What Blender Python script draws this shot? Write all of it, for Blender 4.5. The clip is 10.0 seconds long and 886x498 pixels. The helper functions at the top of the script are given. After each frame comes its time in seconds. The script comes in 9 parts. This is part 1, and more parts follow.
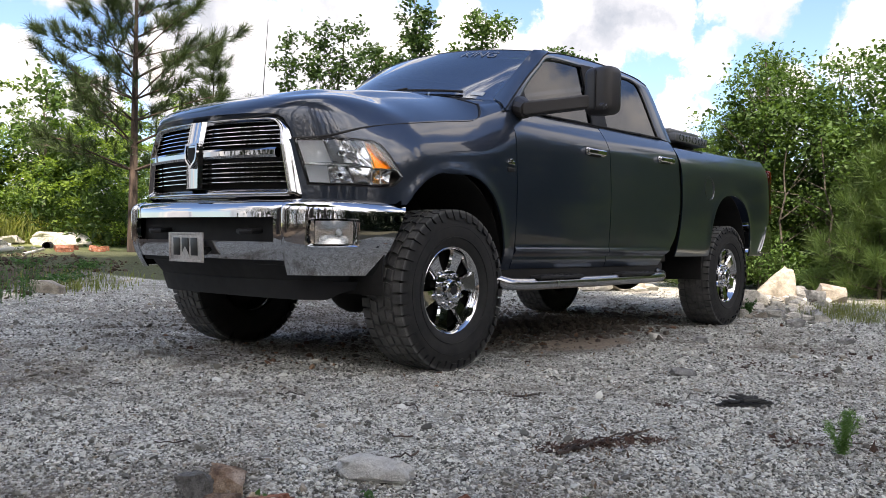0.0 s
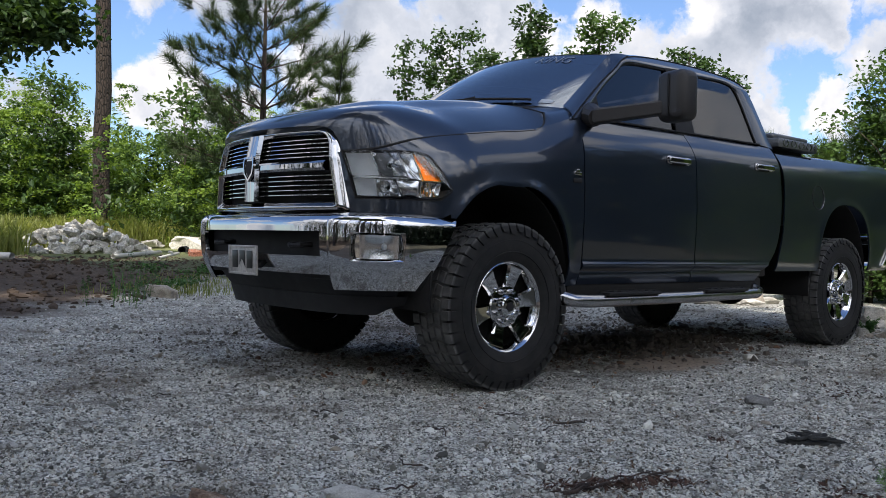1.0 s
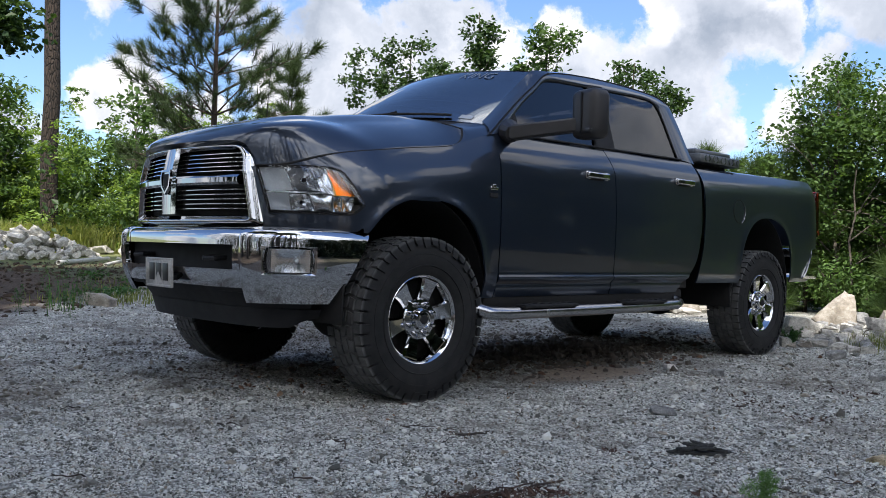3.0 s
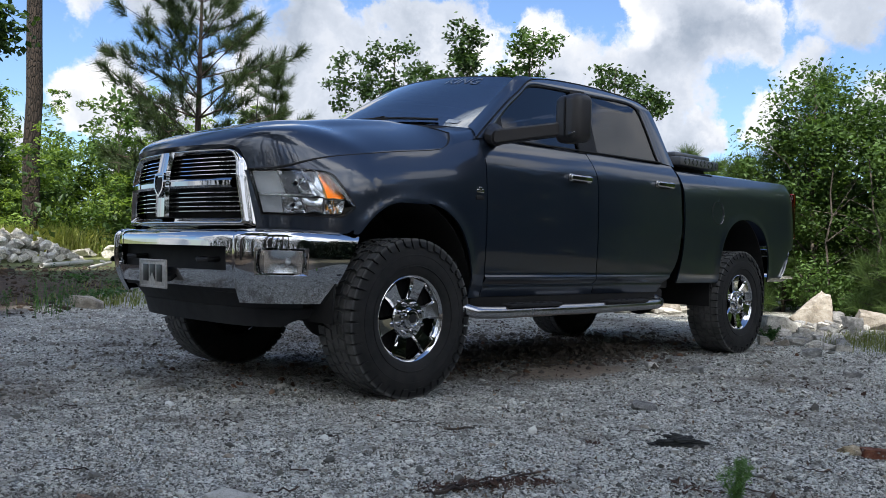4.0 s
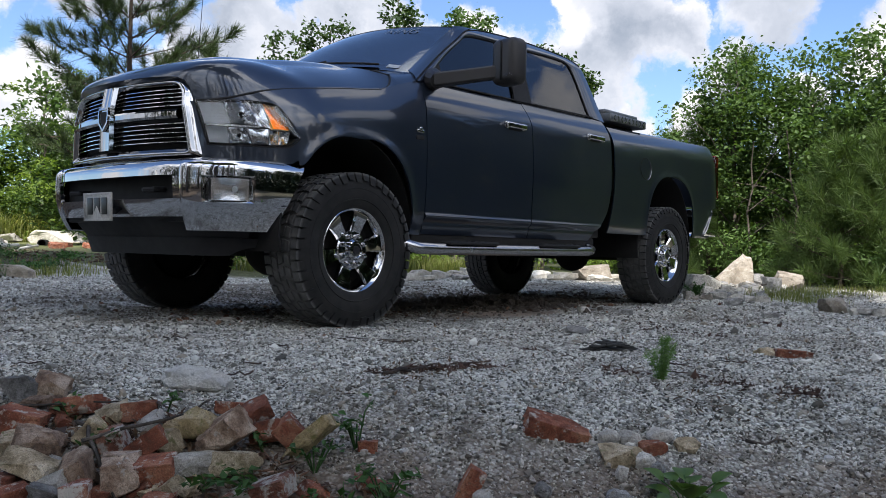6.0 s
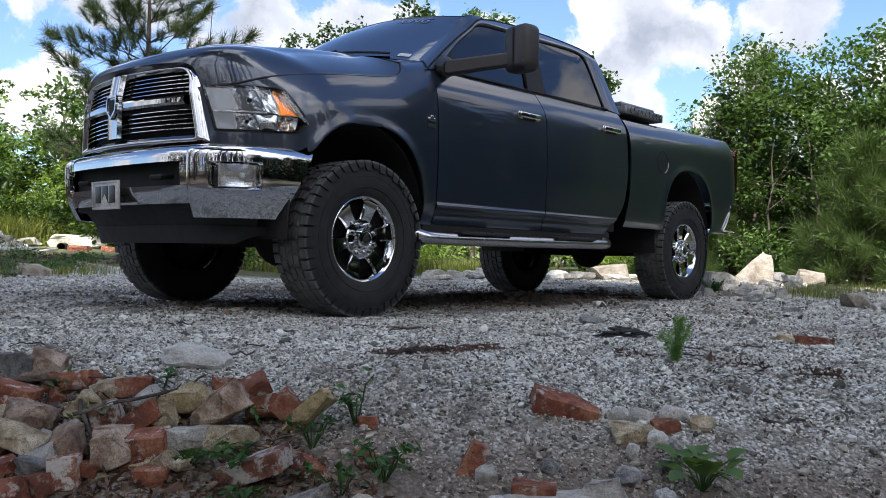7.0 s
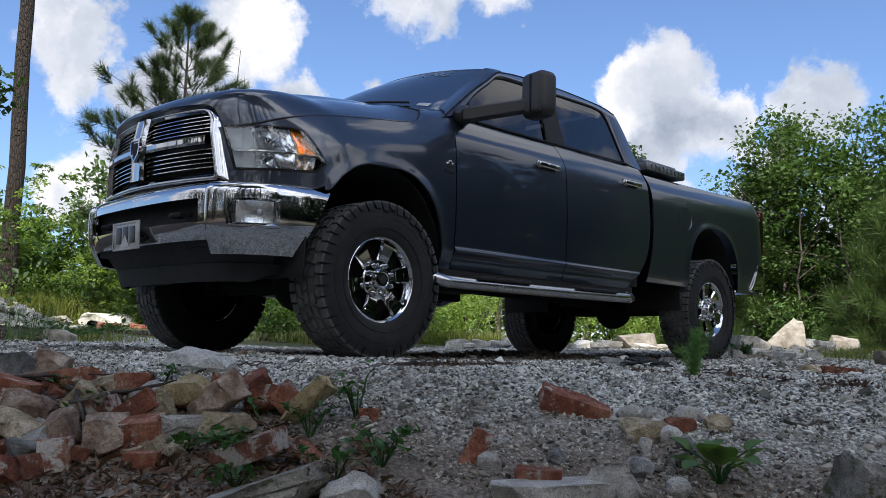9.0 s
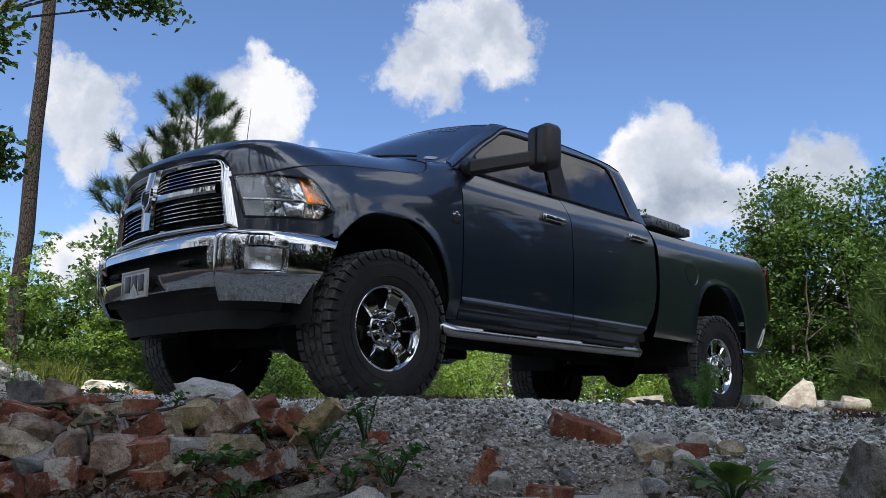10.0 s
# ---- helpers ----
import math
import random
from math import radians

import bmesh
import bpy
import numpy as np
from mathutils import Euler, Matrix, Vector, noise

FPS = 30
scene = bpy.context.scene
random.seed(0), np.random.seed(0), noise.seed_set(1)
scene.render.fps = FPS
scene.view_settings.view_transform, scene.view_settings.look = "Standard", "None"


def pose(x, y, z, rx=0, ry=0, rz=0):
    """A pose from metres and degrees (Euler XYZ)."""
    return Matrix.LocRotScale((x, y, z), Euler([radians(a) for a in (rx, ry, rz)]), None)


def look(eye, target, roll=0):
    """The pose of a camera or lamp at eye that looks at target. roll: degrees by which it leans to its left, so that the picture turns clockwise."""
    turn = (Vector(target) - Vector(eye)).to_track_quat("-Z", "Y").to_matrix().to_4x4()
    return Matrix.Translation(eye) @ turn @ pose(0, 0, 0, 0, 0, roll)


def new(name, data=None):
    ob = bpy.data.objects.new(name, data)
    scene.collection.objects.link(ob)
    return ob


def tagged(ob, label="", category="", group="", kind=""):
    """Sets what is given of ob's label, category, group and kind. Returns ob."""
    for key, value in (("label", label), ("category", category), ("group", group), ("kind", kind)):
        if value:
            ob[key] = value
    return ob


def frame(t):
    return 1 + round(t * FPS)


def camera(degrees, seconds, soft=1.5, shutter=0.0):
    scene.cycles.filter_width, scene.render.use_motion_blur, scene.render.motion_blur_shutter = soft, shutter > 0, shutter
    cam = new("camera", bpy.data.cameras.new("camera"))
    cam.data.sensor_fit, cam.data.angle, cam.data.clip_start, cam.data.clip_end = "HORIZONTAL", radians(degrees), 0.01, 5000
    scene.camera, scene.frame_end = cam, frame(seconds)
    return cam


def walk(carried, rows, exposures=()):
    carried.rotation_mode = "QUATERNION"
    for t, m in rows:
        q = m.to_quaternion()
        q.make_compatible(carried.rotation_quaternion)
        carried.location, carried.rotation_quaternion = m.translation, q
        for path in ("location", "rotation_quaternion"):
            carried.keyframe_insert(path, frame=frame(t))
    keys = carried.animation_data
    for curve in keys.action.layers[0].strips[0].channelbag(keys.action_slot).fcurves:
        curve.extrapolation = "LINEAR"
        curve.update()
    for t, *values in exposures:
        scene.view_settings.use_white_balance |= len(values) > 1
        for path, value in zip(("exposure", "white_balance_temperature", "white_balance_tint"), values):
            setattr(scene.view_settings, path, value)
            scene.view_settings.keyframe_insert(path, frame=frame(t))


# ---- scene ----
# ---- camera and its walk ----
cam = camera(54.5, 10.0, soft=0.6)
PATH = [
    (0, (3.581, 3.903, 0.68), (2.046, 2.621, 0.667), 1.2),
    (0.5, (3.388, 3.981, 0.7), (1.969, 2.571, 0.689), 1.3),
    (1, (3.181, 4.1, 0.741), (1.866, 2.593, 0.731), 1.6),
    (1.5, (3.054, 4.187, 0.766), (1.778, 2.647, 0.759), 1.8),
    (2, (3.008, 4.265, 0.774), (1.714, 2.74, 0.772), 1.9),
    (2.5, (3.019, 4.303, 0.789), (1.674, 2.822, 0.791), 1.9),
    (4, (3.159, 4.395, 0.78), (1.751, 2.975, 0.793), 1.7),
    (4.5, (3.224, 4.474, 0.73), (1.795, 3.076, 0.743), 1.6),
    (5, (3.289, 4.503, 0.656), (1.806, 3.16, 0.669), 1.5),
    (5.5, (3.328, 4.502, 0.532), (1.812, 3.197, 0.54), 1.4),
    (7, (3.216, 4.472, 0.328), (1.733, 3.131, 0.352), 1.3),
    (7.5, (3.18, 4.473, 0.3), (1.72, 3.107, 0.346), 1.3),
    (8, (3.152, 4.479, 0.222), (1.705, 3.1, 0.297), 1.3),
    (8.5, (3.139, 4.488, 0.16), (1.704, 3.103, 0.313), 1.4),
    (9, (3.13, 4.492, 0.071), (1.706, 3.106, 0.298), 1.4),
    (9.5, (3.138, 4.494, -0.017), (1.724, 3.107, 0.264), 1.5),
    (10, (3.136, 4.487, -0.053), (1.741, 3.107, 0.336), 1.4),
]
EXPO = [(0.0, 1.32, 7300, 16), (0.5, 0.90, 6700, 12), (1.0, 0.69, 6550, 13), (2.5, 0.87, 6450, 13), (4.0, 0.75, 6400, 11), (5.5, 0.73, 6450, 12), (7.0, 1.06, 6550, 14), (8.5, 0.91, 6500, 13), (9.5, 0.55, 6350, 12), (10.0, 0.57, 6350, 12)]
walk(cam, [(t, look(eye, target, roll)) for t, eye, target, roll in PATH], EXPO)

# ---- sky and sun ----
SUN_EL, SUN_AZ = 52.0, 42.0          # height above the horizon; way to the sun, degrees from +x towards +y


def unit(az, el):
    a, e = radians(az), radians(el)
    return Vector((math.cos(e) * math.cos(a), math.cos(e) * math.sin(a), math.sin(e)))


class Nodes:
    """Short hand for building node trees."""

    def __init__(self, tree):
        self.tree = tree
        self.tree.nodes.clear()

    def add(self, kind, **sets):
        n = self.tree.nodes.new(kind)
        for key, value in sets.items():
            if isinstance(value, bpy.types.NodeSocket):
                self.tree.links.new(value, n.inputs[key])
            else:
                n.inputs[key].default_value = value
        return n

    def link(self, a, b):
        self.tree.links.new(a, b)

    def math(self, op, a, b=None, clamp=False):
        n = self.tree.nodes.new("ShaderNodeMath")
        n.operation, n.use_clamp = op, clamp
        for i, v in enumerate((a, b)):
            if v is None:
                continue
            if isinstance(v, bpy.types.NodeSocket):
                self.tree.links.new(v, n.inputs[i])
            else:
                n.inputs[i].default_value = v
        return n.outputs[0]

    def vmath(self, op, a, b=None, out=0):
        n = self.tree.nodes.new("ShaderNodeVectorMath")
        n.operation = op
        for i, v in enumerate((a, b)):
            if v is None:
                continue
            if isinstance(v, bpy.types.NodeSocket):
                self.tree.links.new(v, n.inputs[i])
            else:
                n.inputs[i].default_value = v
        return n.outputs[out]

    def noise(self, vec, scale, detail=4.0, rough=0.55, out=0, kind="3D"):
        n = self.tree.nodes.new("ShaderNodeTexNoise")
        n.inputs["Scale"].default_value, n.inputs["Detail"].default_value = scale, detail
        n.inputs["Roughness"].default_value = rough
        if vec is not None:
            self.tree.links.new(vec, n.inputs["Vector"])
        return n.outputs[out]

    def ramp(self, fac, stops):
        n = self.tree.nodes.new("ShaderNodeValToRGB")
        el = n.color_ramp.elements
        while len(el) < len(stops):
            el.new(0.5)
        for e, (p, c) in zip(el, stops):
            e.position = p
            e.color = (*c, 1.0) if len(c) == 3 else c
        self.tree.links.new(fac, n.inputs[0])
        return n.outputs[0]

    def mix(self, fac, a, b, blend="MIX"):
        n = self.tree.nodes.new("ShaderNodeMix")
        n.data_type, n.blend_type = "RGBA", blend
        for i, v in ((0, fac), (6, a), (7, b)):
            if isinstance(v, bpy.types.NodeSocket):
                self.tree.links.new(v, n.inputs[i])
            elif i == 0:
                n.inputs[0].default_value = v
            else:
                n.inputs[i].default_value = (*v, 1.0)
        return n.outputs[2]


world = bpy.data.worlds.new("sky")
scene.world = world
world.use_nodes = True
W = Nodes(world.node_tree)
sky = W.add("ShaderNodeTexSky")
sky.sky_type, sky.sun_disc = "NISHITA", False
sky.sun_elevation, sky.sun_rotation = radians(SUN_EL), radians(90 - SUN_AZ)
sky.altitude, sky.air_density, sky.dust_density, sky.ozone_density = 100.0, 1.0, 0.6, 1.5
way = W.add("ShaderNodeTexCoord").outputs["Generated"]
warp = W.vmath("SUBTRACT", W.noise(way, 7.0, 7.0, 0.62, out=1), (0.5, 0.5, 0.5))
bent = W.vmath("ADD", way, W.vmath("MULTIPLY", warp, (0.19, 0.19, 0.17)))
# cumulus heaps: azimuth, height, half width in degrees, weight
HEAPS = [(-151, 15.0, 5.4, 1.0), (-159, 15.5, 4.6, 0.95), (-155, 8.2, 2.8, 0.9), (-156.5, 12.0, 3.0, 0.75), (-162, 9.0, 3.2, 0.9), (-150, 7.6, 2.6, 0.85), (-168, 12.5, 6.0, 0.9), (-158, 3.5, 3.4, 1.0), (-166, 4.0, 4.5, 1.0), (-177, 7, 8, 1.0),
         (-138, 25.5, 5.0, 0.8), (-133.5, 22.0, 4.4, 0.8),
         (-111, 17.5, 4.4, 0.95), (-113, 9, 4.4, 1.0), (-121.5, 19.0, 5.0, 0.9), (-118, 16.0, 4.5, 0.9), (-126.5, 15.0, 3.2, 0.8),
         (-105, 4, 6, 1.0), (-117, 5, 4.6, 1.0), (-131, 6.5, 7.0, 1.0), (-145, 7.5, 7, 1.0), (-138, 4, 6, 1.0),
         (-124, 12.5, 6.0, 1.0), (-133.5, 13.0, 5.0, 1.0), (-140.5, 12.0, 5.0, 0.95), (-128, 8.5, 7, 1.0), (-147, 10.5, 5.5, 0.95),
         (-96, 12, 8, 0.9), (-85, 22, 9, 0.9), (-178, 27, 6, 0.8),
         (165, 45, 15, 1.0), (178, 36, 10, 1.0), (143, 26, 9.5, 0.9), (158, 23, 9, 0.9), (125, 25, 9, 0.9)]
total = None
for az, el, half, weight in HEAPS:
    far = W.vmath("DISTANCE", bent, unit(az, el), out=1)
    d = W.math("DIVIDE", far, math.sin(radians(half)))
    v = W.math("MULTIPLY", W.math("SUBTRACT", 1.0, W.math("MULTIPLY", d, d), clamp=True), weight)
    total = v if total is None else W.math("MAXIMUM", total, v)
# loose clouds over the rest of the sky, thinning out overhead
flat = W.add("ShaderNodeSeparateXYZ", Vector=way)
loose = W.noise(bent, 2.3, 8.0, 0.6)
ahead = W.math("MULTIPLY", W.vmath("DOT_PRODUCT", way, unit(-132, 30), out=1), 1.0)
thin = W.math("MULTIPLY", W.math("MAXIMUM", ahead, 0.0), 0.40)
side = W.math("MULTIPLY", W.math("SUBTRACT", W.vmath("DOT_PRODUCT", way, unit(142, 52), out=1), 0.82, clamp=True), 3.0)
over = W.math("MULTIPLY", W.math("SUBTRACT", flat.outputs[2], 0.86, clamp=True), 1.2)
loose = W.math("ADD", W.math("SUBTRACT", W.math("SUBTRACT", loose, 0.31), W.math("ADD", thin, side)), over)
loose = W.math("MULTIPLY", loose, 4.0, clamp=True)
dens = W.math("MAXIMUM", total, loose)
fine = W.noise(bent, 16.0, 8.0, 0.65)
lumps = W.noise(bent, 6.0, 5.0, 0.55)
dens = W.math("ADD", W.math("ADD", dens, W.math("MULTIPLY", W.math("SUBTRACT", lumps, 0.52), 1.5)), W.math("MULTIPLY", W.math("SUBTRACT", fine, 0.5), 0.55))
edge = W.add("ShaderNodeMapRange", Value=dens, **{"From Min": 0.24, "From Max": 0.58})
edge.interpolation_type = "SMOOTHSTEP"
mask = edge.outputs[0]
body = W.noise(W.vmath("ADD", bent, (0.0, 0.0, 0.035)), 8.0, 3.0, 0.45)
broad = W.noise(W.vmath("ADD", bent, (0.3, 0.1, 0.05)), 4.2, 4.0, 0.55)
thick = W.math("ADD", W.math("MULTIPLY", body, 0.75), W.math("SUBTRACT", W.math("MULTIPLY", broad, 0.75), W.math("ADD", W.math("MULTIPLY", dens, 0.10), 0.19)))
tone = W.ramp(thick, [(0.30, (0.36, 0.42, 0.51)), (0.47, (0.66, 0.71, 0.79)), (0.60, (1.0, 1.0, 1.0))])
CLOUD = 6.6
# clouds shine brighter towards the sun
near_sun = W.math("MAXIMUM", W.vmath("DOT_PRODUCT", way, unit(SUN_AZ, SUN_EL), out=1), 0.0)
lit = W.math("MULTIPLY", W.math("ADD", W.math("MULTIPLY", W.math("POWER", near_sun, 2.0), 2.1), 1.0), CLOUD)
white = W.mix(1.0, tone, W.add("ShaderNodeCombineXYZ", X=lit, Y=lit, Z=lit).outputs[0], "MULTIPLY")
blue = W.mix(1.0, sky.outputs[0], (0.84, 0.97, 1.16), "MULTIPLY")
both = W.mix(mask, blue, white)
bg = W.add("ShaderNodeBackground", Color=both, Strength=0.10)
W.link(bg.outputs[0], W.add("ShaderNodeOutputWorld").inputs[0])

sun_data = bpy.data.lights.new("sun", "SUN")
sun_data.energy, sun_data.angle, sun_data.color = 4.2, radians(0.6), (1.0, 0.95, 0.86)
sun = new("sun", sun_data)
sun.matrix_world = look(unit(SUN_AZ, SUN_EL) * 60, (0, 0, 0))

# ---- materials ----
def material(name):
    m = bpy.data.materials.new(name)
    m.use_nodes = True
    return m, Nodes(m.node_tree)


def finish(n, **sets):
    b = n.add("ShaderNodeBsdfPrincipled", **sets)
    n.link(b.outputs[0], n.add("ShaderNodeOutputMaterial").inputs[0])
    return b


def bump(n, height, strength, distance):
    return n.add("ShaderNodeBump", Height=height, Strength=strength, Distance=distance).outputs[0]


def spot(n):
    return n.add("ShaderNodeTexCoord").outputs["Object"]


def plain(name, colour, rough, metal=0.0, grain=60.0, vary=0.12, relief=0.15, depth=0.002, **more):
    """A material of one colour with grain at two scales."""
    m, n = material(name)
    at = spot(n)
    a, b = n.noise(at, grain, 5.0, 0.6), n.noise(at, grain * 0.07, 3.0, 0.5)
    both = n.math("ADD", n.math("MULTIPLY", a, 0.5), n.math("MULTIPLY", b, 0.5))
    lo, hi = [c * (1 - vary) for c in colour], [min(1.0, c * (1 + vary)) for c in colour]
    col = n.ramp(both, [(0.3, lo), (0.7, hi)])
    r = n.math("ADD", n.math("MULTIPLY", n.math("SUBTRACT", b, 0.5), 0.25), rough, clamp=True)
    finish(n, **{"Base Color": col, "Roughness": r, "Metallic": metal, "Normal": bump(n, a, relief, depth)}, **more)
    return m


def make_paint():
    # dark metallic grey paint under clear coat, with fine dust
    m, n = material("grey_metallic_paint")
    at = spot(n)
    flake = n.noise(at, 900.0, 1.0, 0.5)
    dust = n.noise(at, 3.0, 6.0, 0.65)
    col = n.mix(n.math("MULTIPLY", flake, 0.5), (0.015, 0.022, 0.036), (0.041, 0.060, 0.096))
    col = n.mix(n.math("MULTIPLY", n.math("SUBTRACT", dust, 0.45), 0.20, clamp=True), col, (0.060, 0.066, 0.070))
    rough = n.math("ADD", n.math("MULTIPLY", dust, 0.10), 0.27)
    finish(n, **{"Base Color": col, "Metallic": 0.55, "Roughness": rough, "Coat Weight": 1.0,
                 "Coat Roughness": n.math("ADD", n.math("MULTIPLY", dust, 0.040), 0.022), "Coat IOR": 1.62})
    return m


def make_chrome(name="chrome", shade=0.56, rough=0.02):
    m, n = material(name)
    at = spot(n)
    d = n.noise(at, 7.0, 6.0, 0.65)
    r = n.math("ADD", n.math("MULTIPLY", n.math("SUBTRACT", d, 0.5), 0.16, clamp=True), rough)
    finish(n, **{"Base Color": (shade, shade * 1.01, shade * 1.025, 1), "Metallic": 1.0, "Roughness": r})
    return m


def make_chips():
    m, n = material("brown_chips")
    pick = n.add("ShaderNodeNewGeometry").outputs["Random Per Island"]
    a = n.noise(spot(n), 120.0, 4.0, 0.6)
    col = n.ramp(pick, [(0.0, (0.046, 0.024, 0.015)), (0.45, (0.105, 0.055, 0.033)), (0.85, (0.20, 0.112, 0.068)), (1.0, (0.40, 0.28, 0.19))])
    finish(n, **{"Base Color": col, "Roughness": 0.95, "Normal": bump(n, a, 0.5, 0.004)})
    return m


def make_pine_bark():
    # tall flaky plates with dark furrows between them
    m, n = material("pine_bark")
    at = spot(n)
    tall = n.vmath("MULTIPLY", at, (1.0, 1.0, 0.28))
    v = n.add("ShaderNodeTexVoronoi", Vector=tall, Scale=17.0)
    v.feature = "DISTANCE_TO_EDGE"
    plate = n.math("MULTIPLY", v.outputs["Distance"], 6.0, clamp=True)
    a = n.noise(at, 14.0, 6.0, 0.65)
    col = n.mix(plate, (0.009, 0.007, 0.005), n.ramp(a, [(0.3, (0.022, 0.016, 0.012)), (0.6, (0.048, 0.034, 0.025)), (0.8, (0.080, 0.060, 0.047))]))
    finish(n, **{"Base Color": col, "Roughness": 0.95, "Normal": bump(n, n.math("ADD", plate, n.math("MULTIPLY", a, 0.4)), 0.9, 0.03)})
    return m


def make_glass(name, tint, rough=0.0, ior=1.5):
    m, n = material(name)
    at = spot(n)
    d = n.noise(at, 2.5, 6.0, 0.6)
    r = n.math("MULTIPLY", n.math("SUBTRACT", d, 0.45), rough, clamp=True)
    finish(n, **{"Base Color": (*tint, 1), "Roughness": r, "Transmission Weight": 1.0, "IOR": ior})
    return m


def make_tyre():
    m, n = material("tyre_rubber")
    at = spot(n)
    a, b = n.noise(at, 120.0, 4.0, 0.6), n.noise(at, 9.0, 6.0, 0.65)
    xyz = n.add("ShaderNodeSeparateXYZ", Vector=at)
    r = n.math("SQRT", n.math("ADD", n.math("MULTIPLY", xyz.outputs[0], xyz.outputs[0]), n.math("MULTIPLY", xyz.outputs[2], xyz.outputs[2])))
    side = n.ramp(b, [(0.35, (0.008, 0.008, 0.008)), (0.75, (0.022, 0.021, 0.020))])
    tread = n.ramp(b, [(0.30, (0.040, 0.040, 0.039)), (0.70, (0.115, 0.113, 0.108))])
    worn = n.math("MULTIPLY", n.math("SUBTRACT", r, 0.416), 90.0, clamp=True)
    finish(n, **{"Base Color": n.mix(worn, side, tread), "Roughness": 0.85, "Normal": bump(n, a, 0.4, 0.002)})
    return m


def make_gravel(name, island):
    """Crushed limestone and pebbles: the stones take a tone each; the sheet has pebbles in its relief."""
    m, n = material(name)
    at = spot(n)
    if island:
        pick = n.add("ShaderNodeNewGeometry").outputs["Random Per Island"]
        col = n.ramp(pick, [(0.0, (0.035, 0.036, 0.031)), (0.22, (0.150, 0.150, 0.130)), (0.44, (0.55, 0.55, 0.495)), (0.78, (0.84, 0.84, 0.775)), (0.88, (0.28, 0.23, 0.165)), (0.94, (0.62, 0.63, 0.58)), (1.0, (0.82, 0.83, 0.785))])
        a = n.noise(at, 160.0, 4.0, 0.6)
        col = n.mix(n.math("MULTIPLY", a, 0.16), col, (0.19, 0.18, 0.16))
        # earth and tyre dirt on the stones, in drifts
        drift = n.noise(at, 0.9, 8.0, 0.66)
        drift = n.math("MULTIPLY", n.math("SUBTRACT", drift, 0.50), 6.0, clamp=True)
        col = n.mix(n.math("MULTIPLY", drift, 0.55), col, (0.150, 0.122, 0.090))
        blot = n.math("MULTIPLY", n.math("SUBTRACT", n.noise(at, 7.0, 6.0, 0.7), 0.51), 9.0, clamp=True)
        col = n.mix(n.math("MULTIPLY", blot, 0.50), col, (0.105, 0.092, 0.072))
        where = n.add("ShaderNodeSeparateXYZ", Vector=at)
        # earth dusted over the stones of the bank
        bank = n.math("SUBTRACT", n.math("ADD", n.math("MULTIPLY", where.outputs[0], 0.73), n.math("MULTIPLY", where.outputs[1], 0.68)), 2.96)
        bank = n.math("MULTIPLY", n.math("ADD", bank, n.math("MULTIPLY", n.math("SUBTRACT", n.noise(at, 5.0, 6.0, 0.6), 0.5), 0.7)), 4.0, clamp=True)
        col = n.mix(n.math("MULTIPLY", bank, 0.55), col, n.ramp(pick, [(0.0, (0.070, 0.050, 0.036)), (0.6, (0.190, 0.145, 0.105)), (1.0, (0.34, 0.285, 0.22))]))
        # dirt round the truck, darkened further to paint in the shade beneath it
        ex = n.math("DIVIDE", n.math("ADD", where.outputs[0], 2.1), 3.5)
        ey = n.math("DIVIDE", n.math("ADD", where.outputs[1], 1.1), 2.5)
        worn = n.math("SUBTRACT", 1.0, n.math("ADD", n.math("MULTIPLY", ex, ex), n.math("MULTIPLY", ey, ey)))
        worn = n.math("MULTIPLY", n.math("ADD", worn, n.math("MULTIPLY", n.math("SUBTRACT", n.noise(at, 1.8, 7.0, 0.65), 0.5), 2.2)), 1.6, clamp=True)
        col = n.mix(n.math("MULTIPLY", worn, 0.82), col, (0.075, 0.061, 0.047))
        finish(n, **{"Base Color": col, "Roughness": 0.9, "Normal": bump(n, a, 0.5, 0.003)})
        return m
    v = n.add("ShaderNodeTexVoronoi", Vector=at, Scale=95.0)
    w = n.add("ShaderNodeTexVoronoi", Vector=at, Scale=38.0)
    tone = n.add("ShaderNodeSeparateColor", Color=v.outputs["Color"]).outputs[0]
    stone = n.ramp(tone, [(0.0, (0.10, 0.102, 0.090)), (0.4, (0.38, 0.385, 0.345)), (0.8, (0.62, 0.625, 0.57)), (1.0, (0.82, 0.82, 0.76))])
    gap = n.math("MULTIPLY", n.math("SUBTRACT", v.outputs["Distance"], 0.45), 2.4, clamp=True)
    fine = n.noise(at, 300.0, 4.0, 0.6)
    col = n.mix(gap, stone, (0.15, 0.135, 0.12))
    patch = n.noise(at, 0.9, 8.0, 0.66)
    dirt = n.math("MULTIPLY", n.math("SUBTRACT", patch, 0.50), 6.0, clamp=True)
    col = n.mix(n.math("MULTIPLY", dirt, 0.70), col, (0.125, 0.102, 0.076))
    blot = n.math("MULTIPLY", n.math("SUBTRACT", n.noise(at, 7.0, 6.0, 0.7), 0.51), 9.0, clamp=True)
    col = n.mix(n.math("MULTIPLY", blot, 0.60), col, (0.095, 0.082, 0.064))
    # brown earth worn through under the truck, its colour also carrying painted shade
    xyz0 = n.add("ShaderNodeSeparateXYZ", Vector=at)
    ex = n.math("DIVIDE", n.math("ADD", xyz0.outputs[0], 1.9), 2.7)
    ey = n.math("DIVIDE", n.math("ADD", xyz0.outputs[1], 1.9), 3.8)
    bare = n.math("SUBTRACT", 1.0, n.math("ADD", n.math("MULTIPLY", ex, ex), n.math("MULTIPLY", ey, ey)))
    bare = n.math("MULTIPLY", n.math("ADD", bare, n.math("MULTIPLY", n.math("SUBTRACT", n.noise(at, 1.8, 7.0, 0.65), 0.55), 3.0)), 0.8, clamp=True)
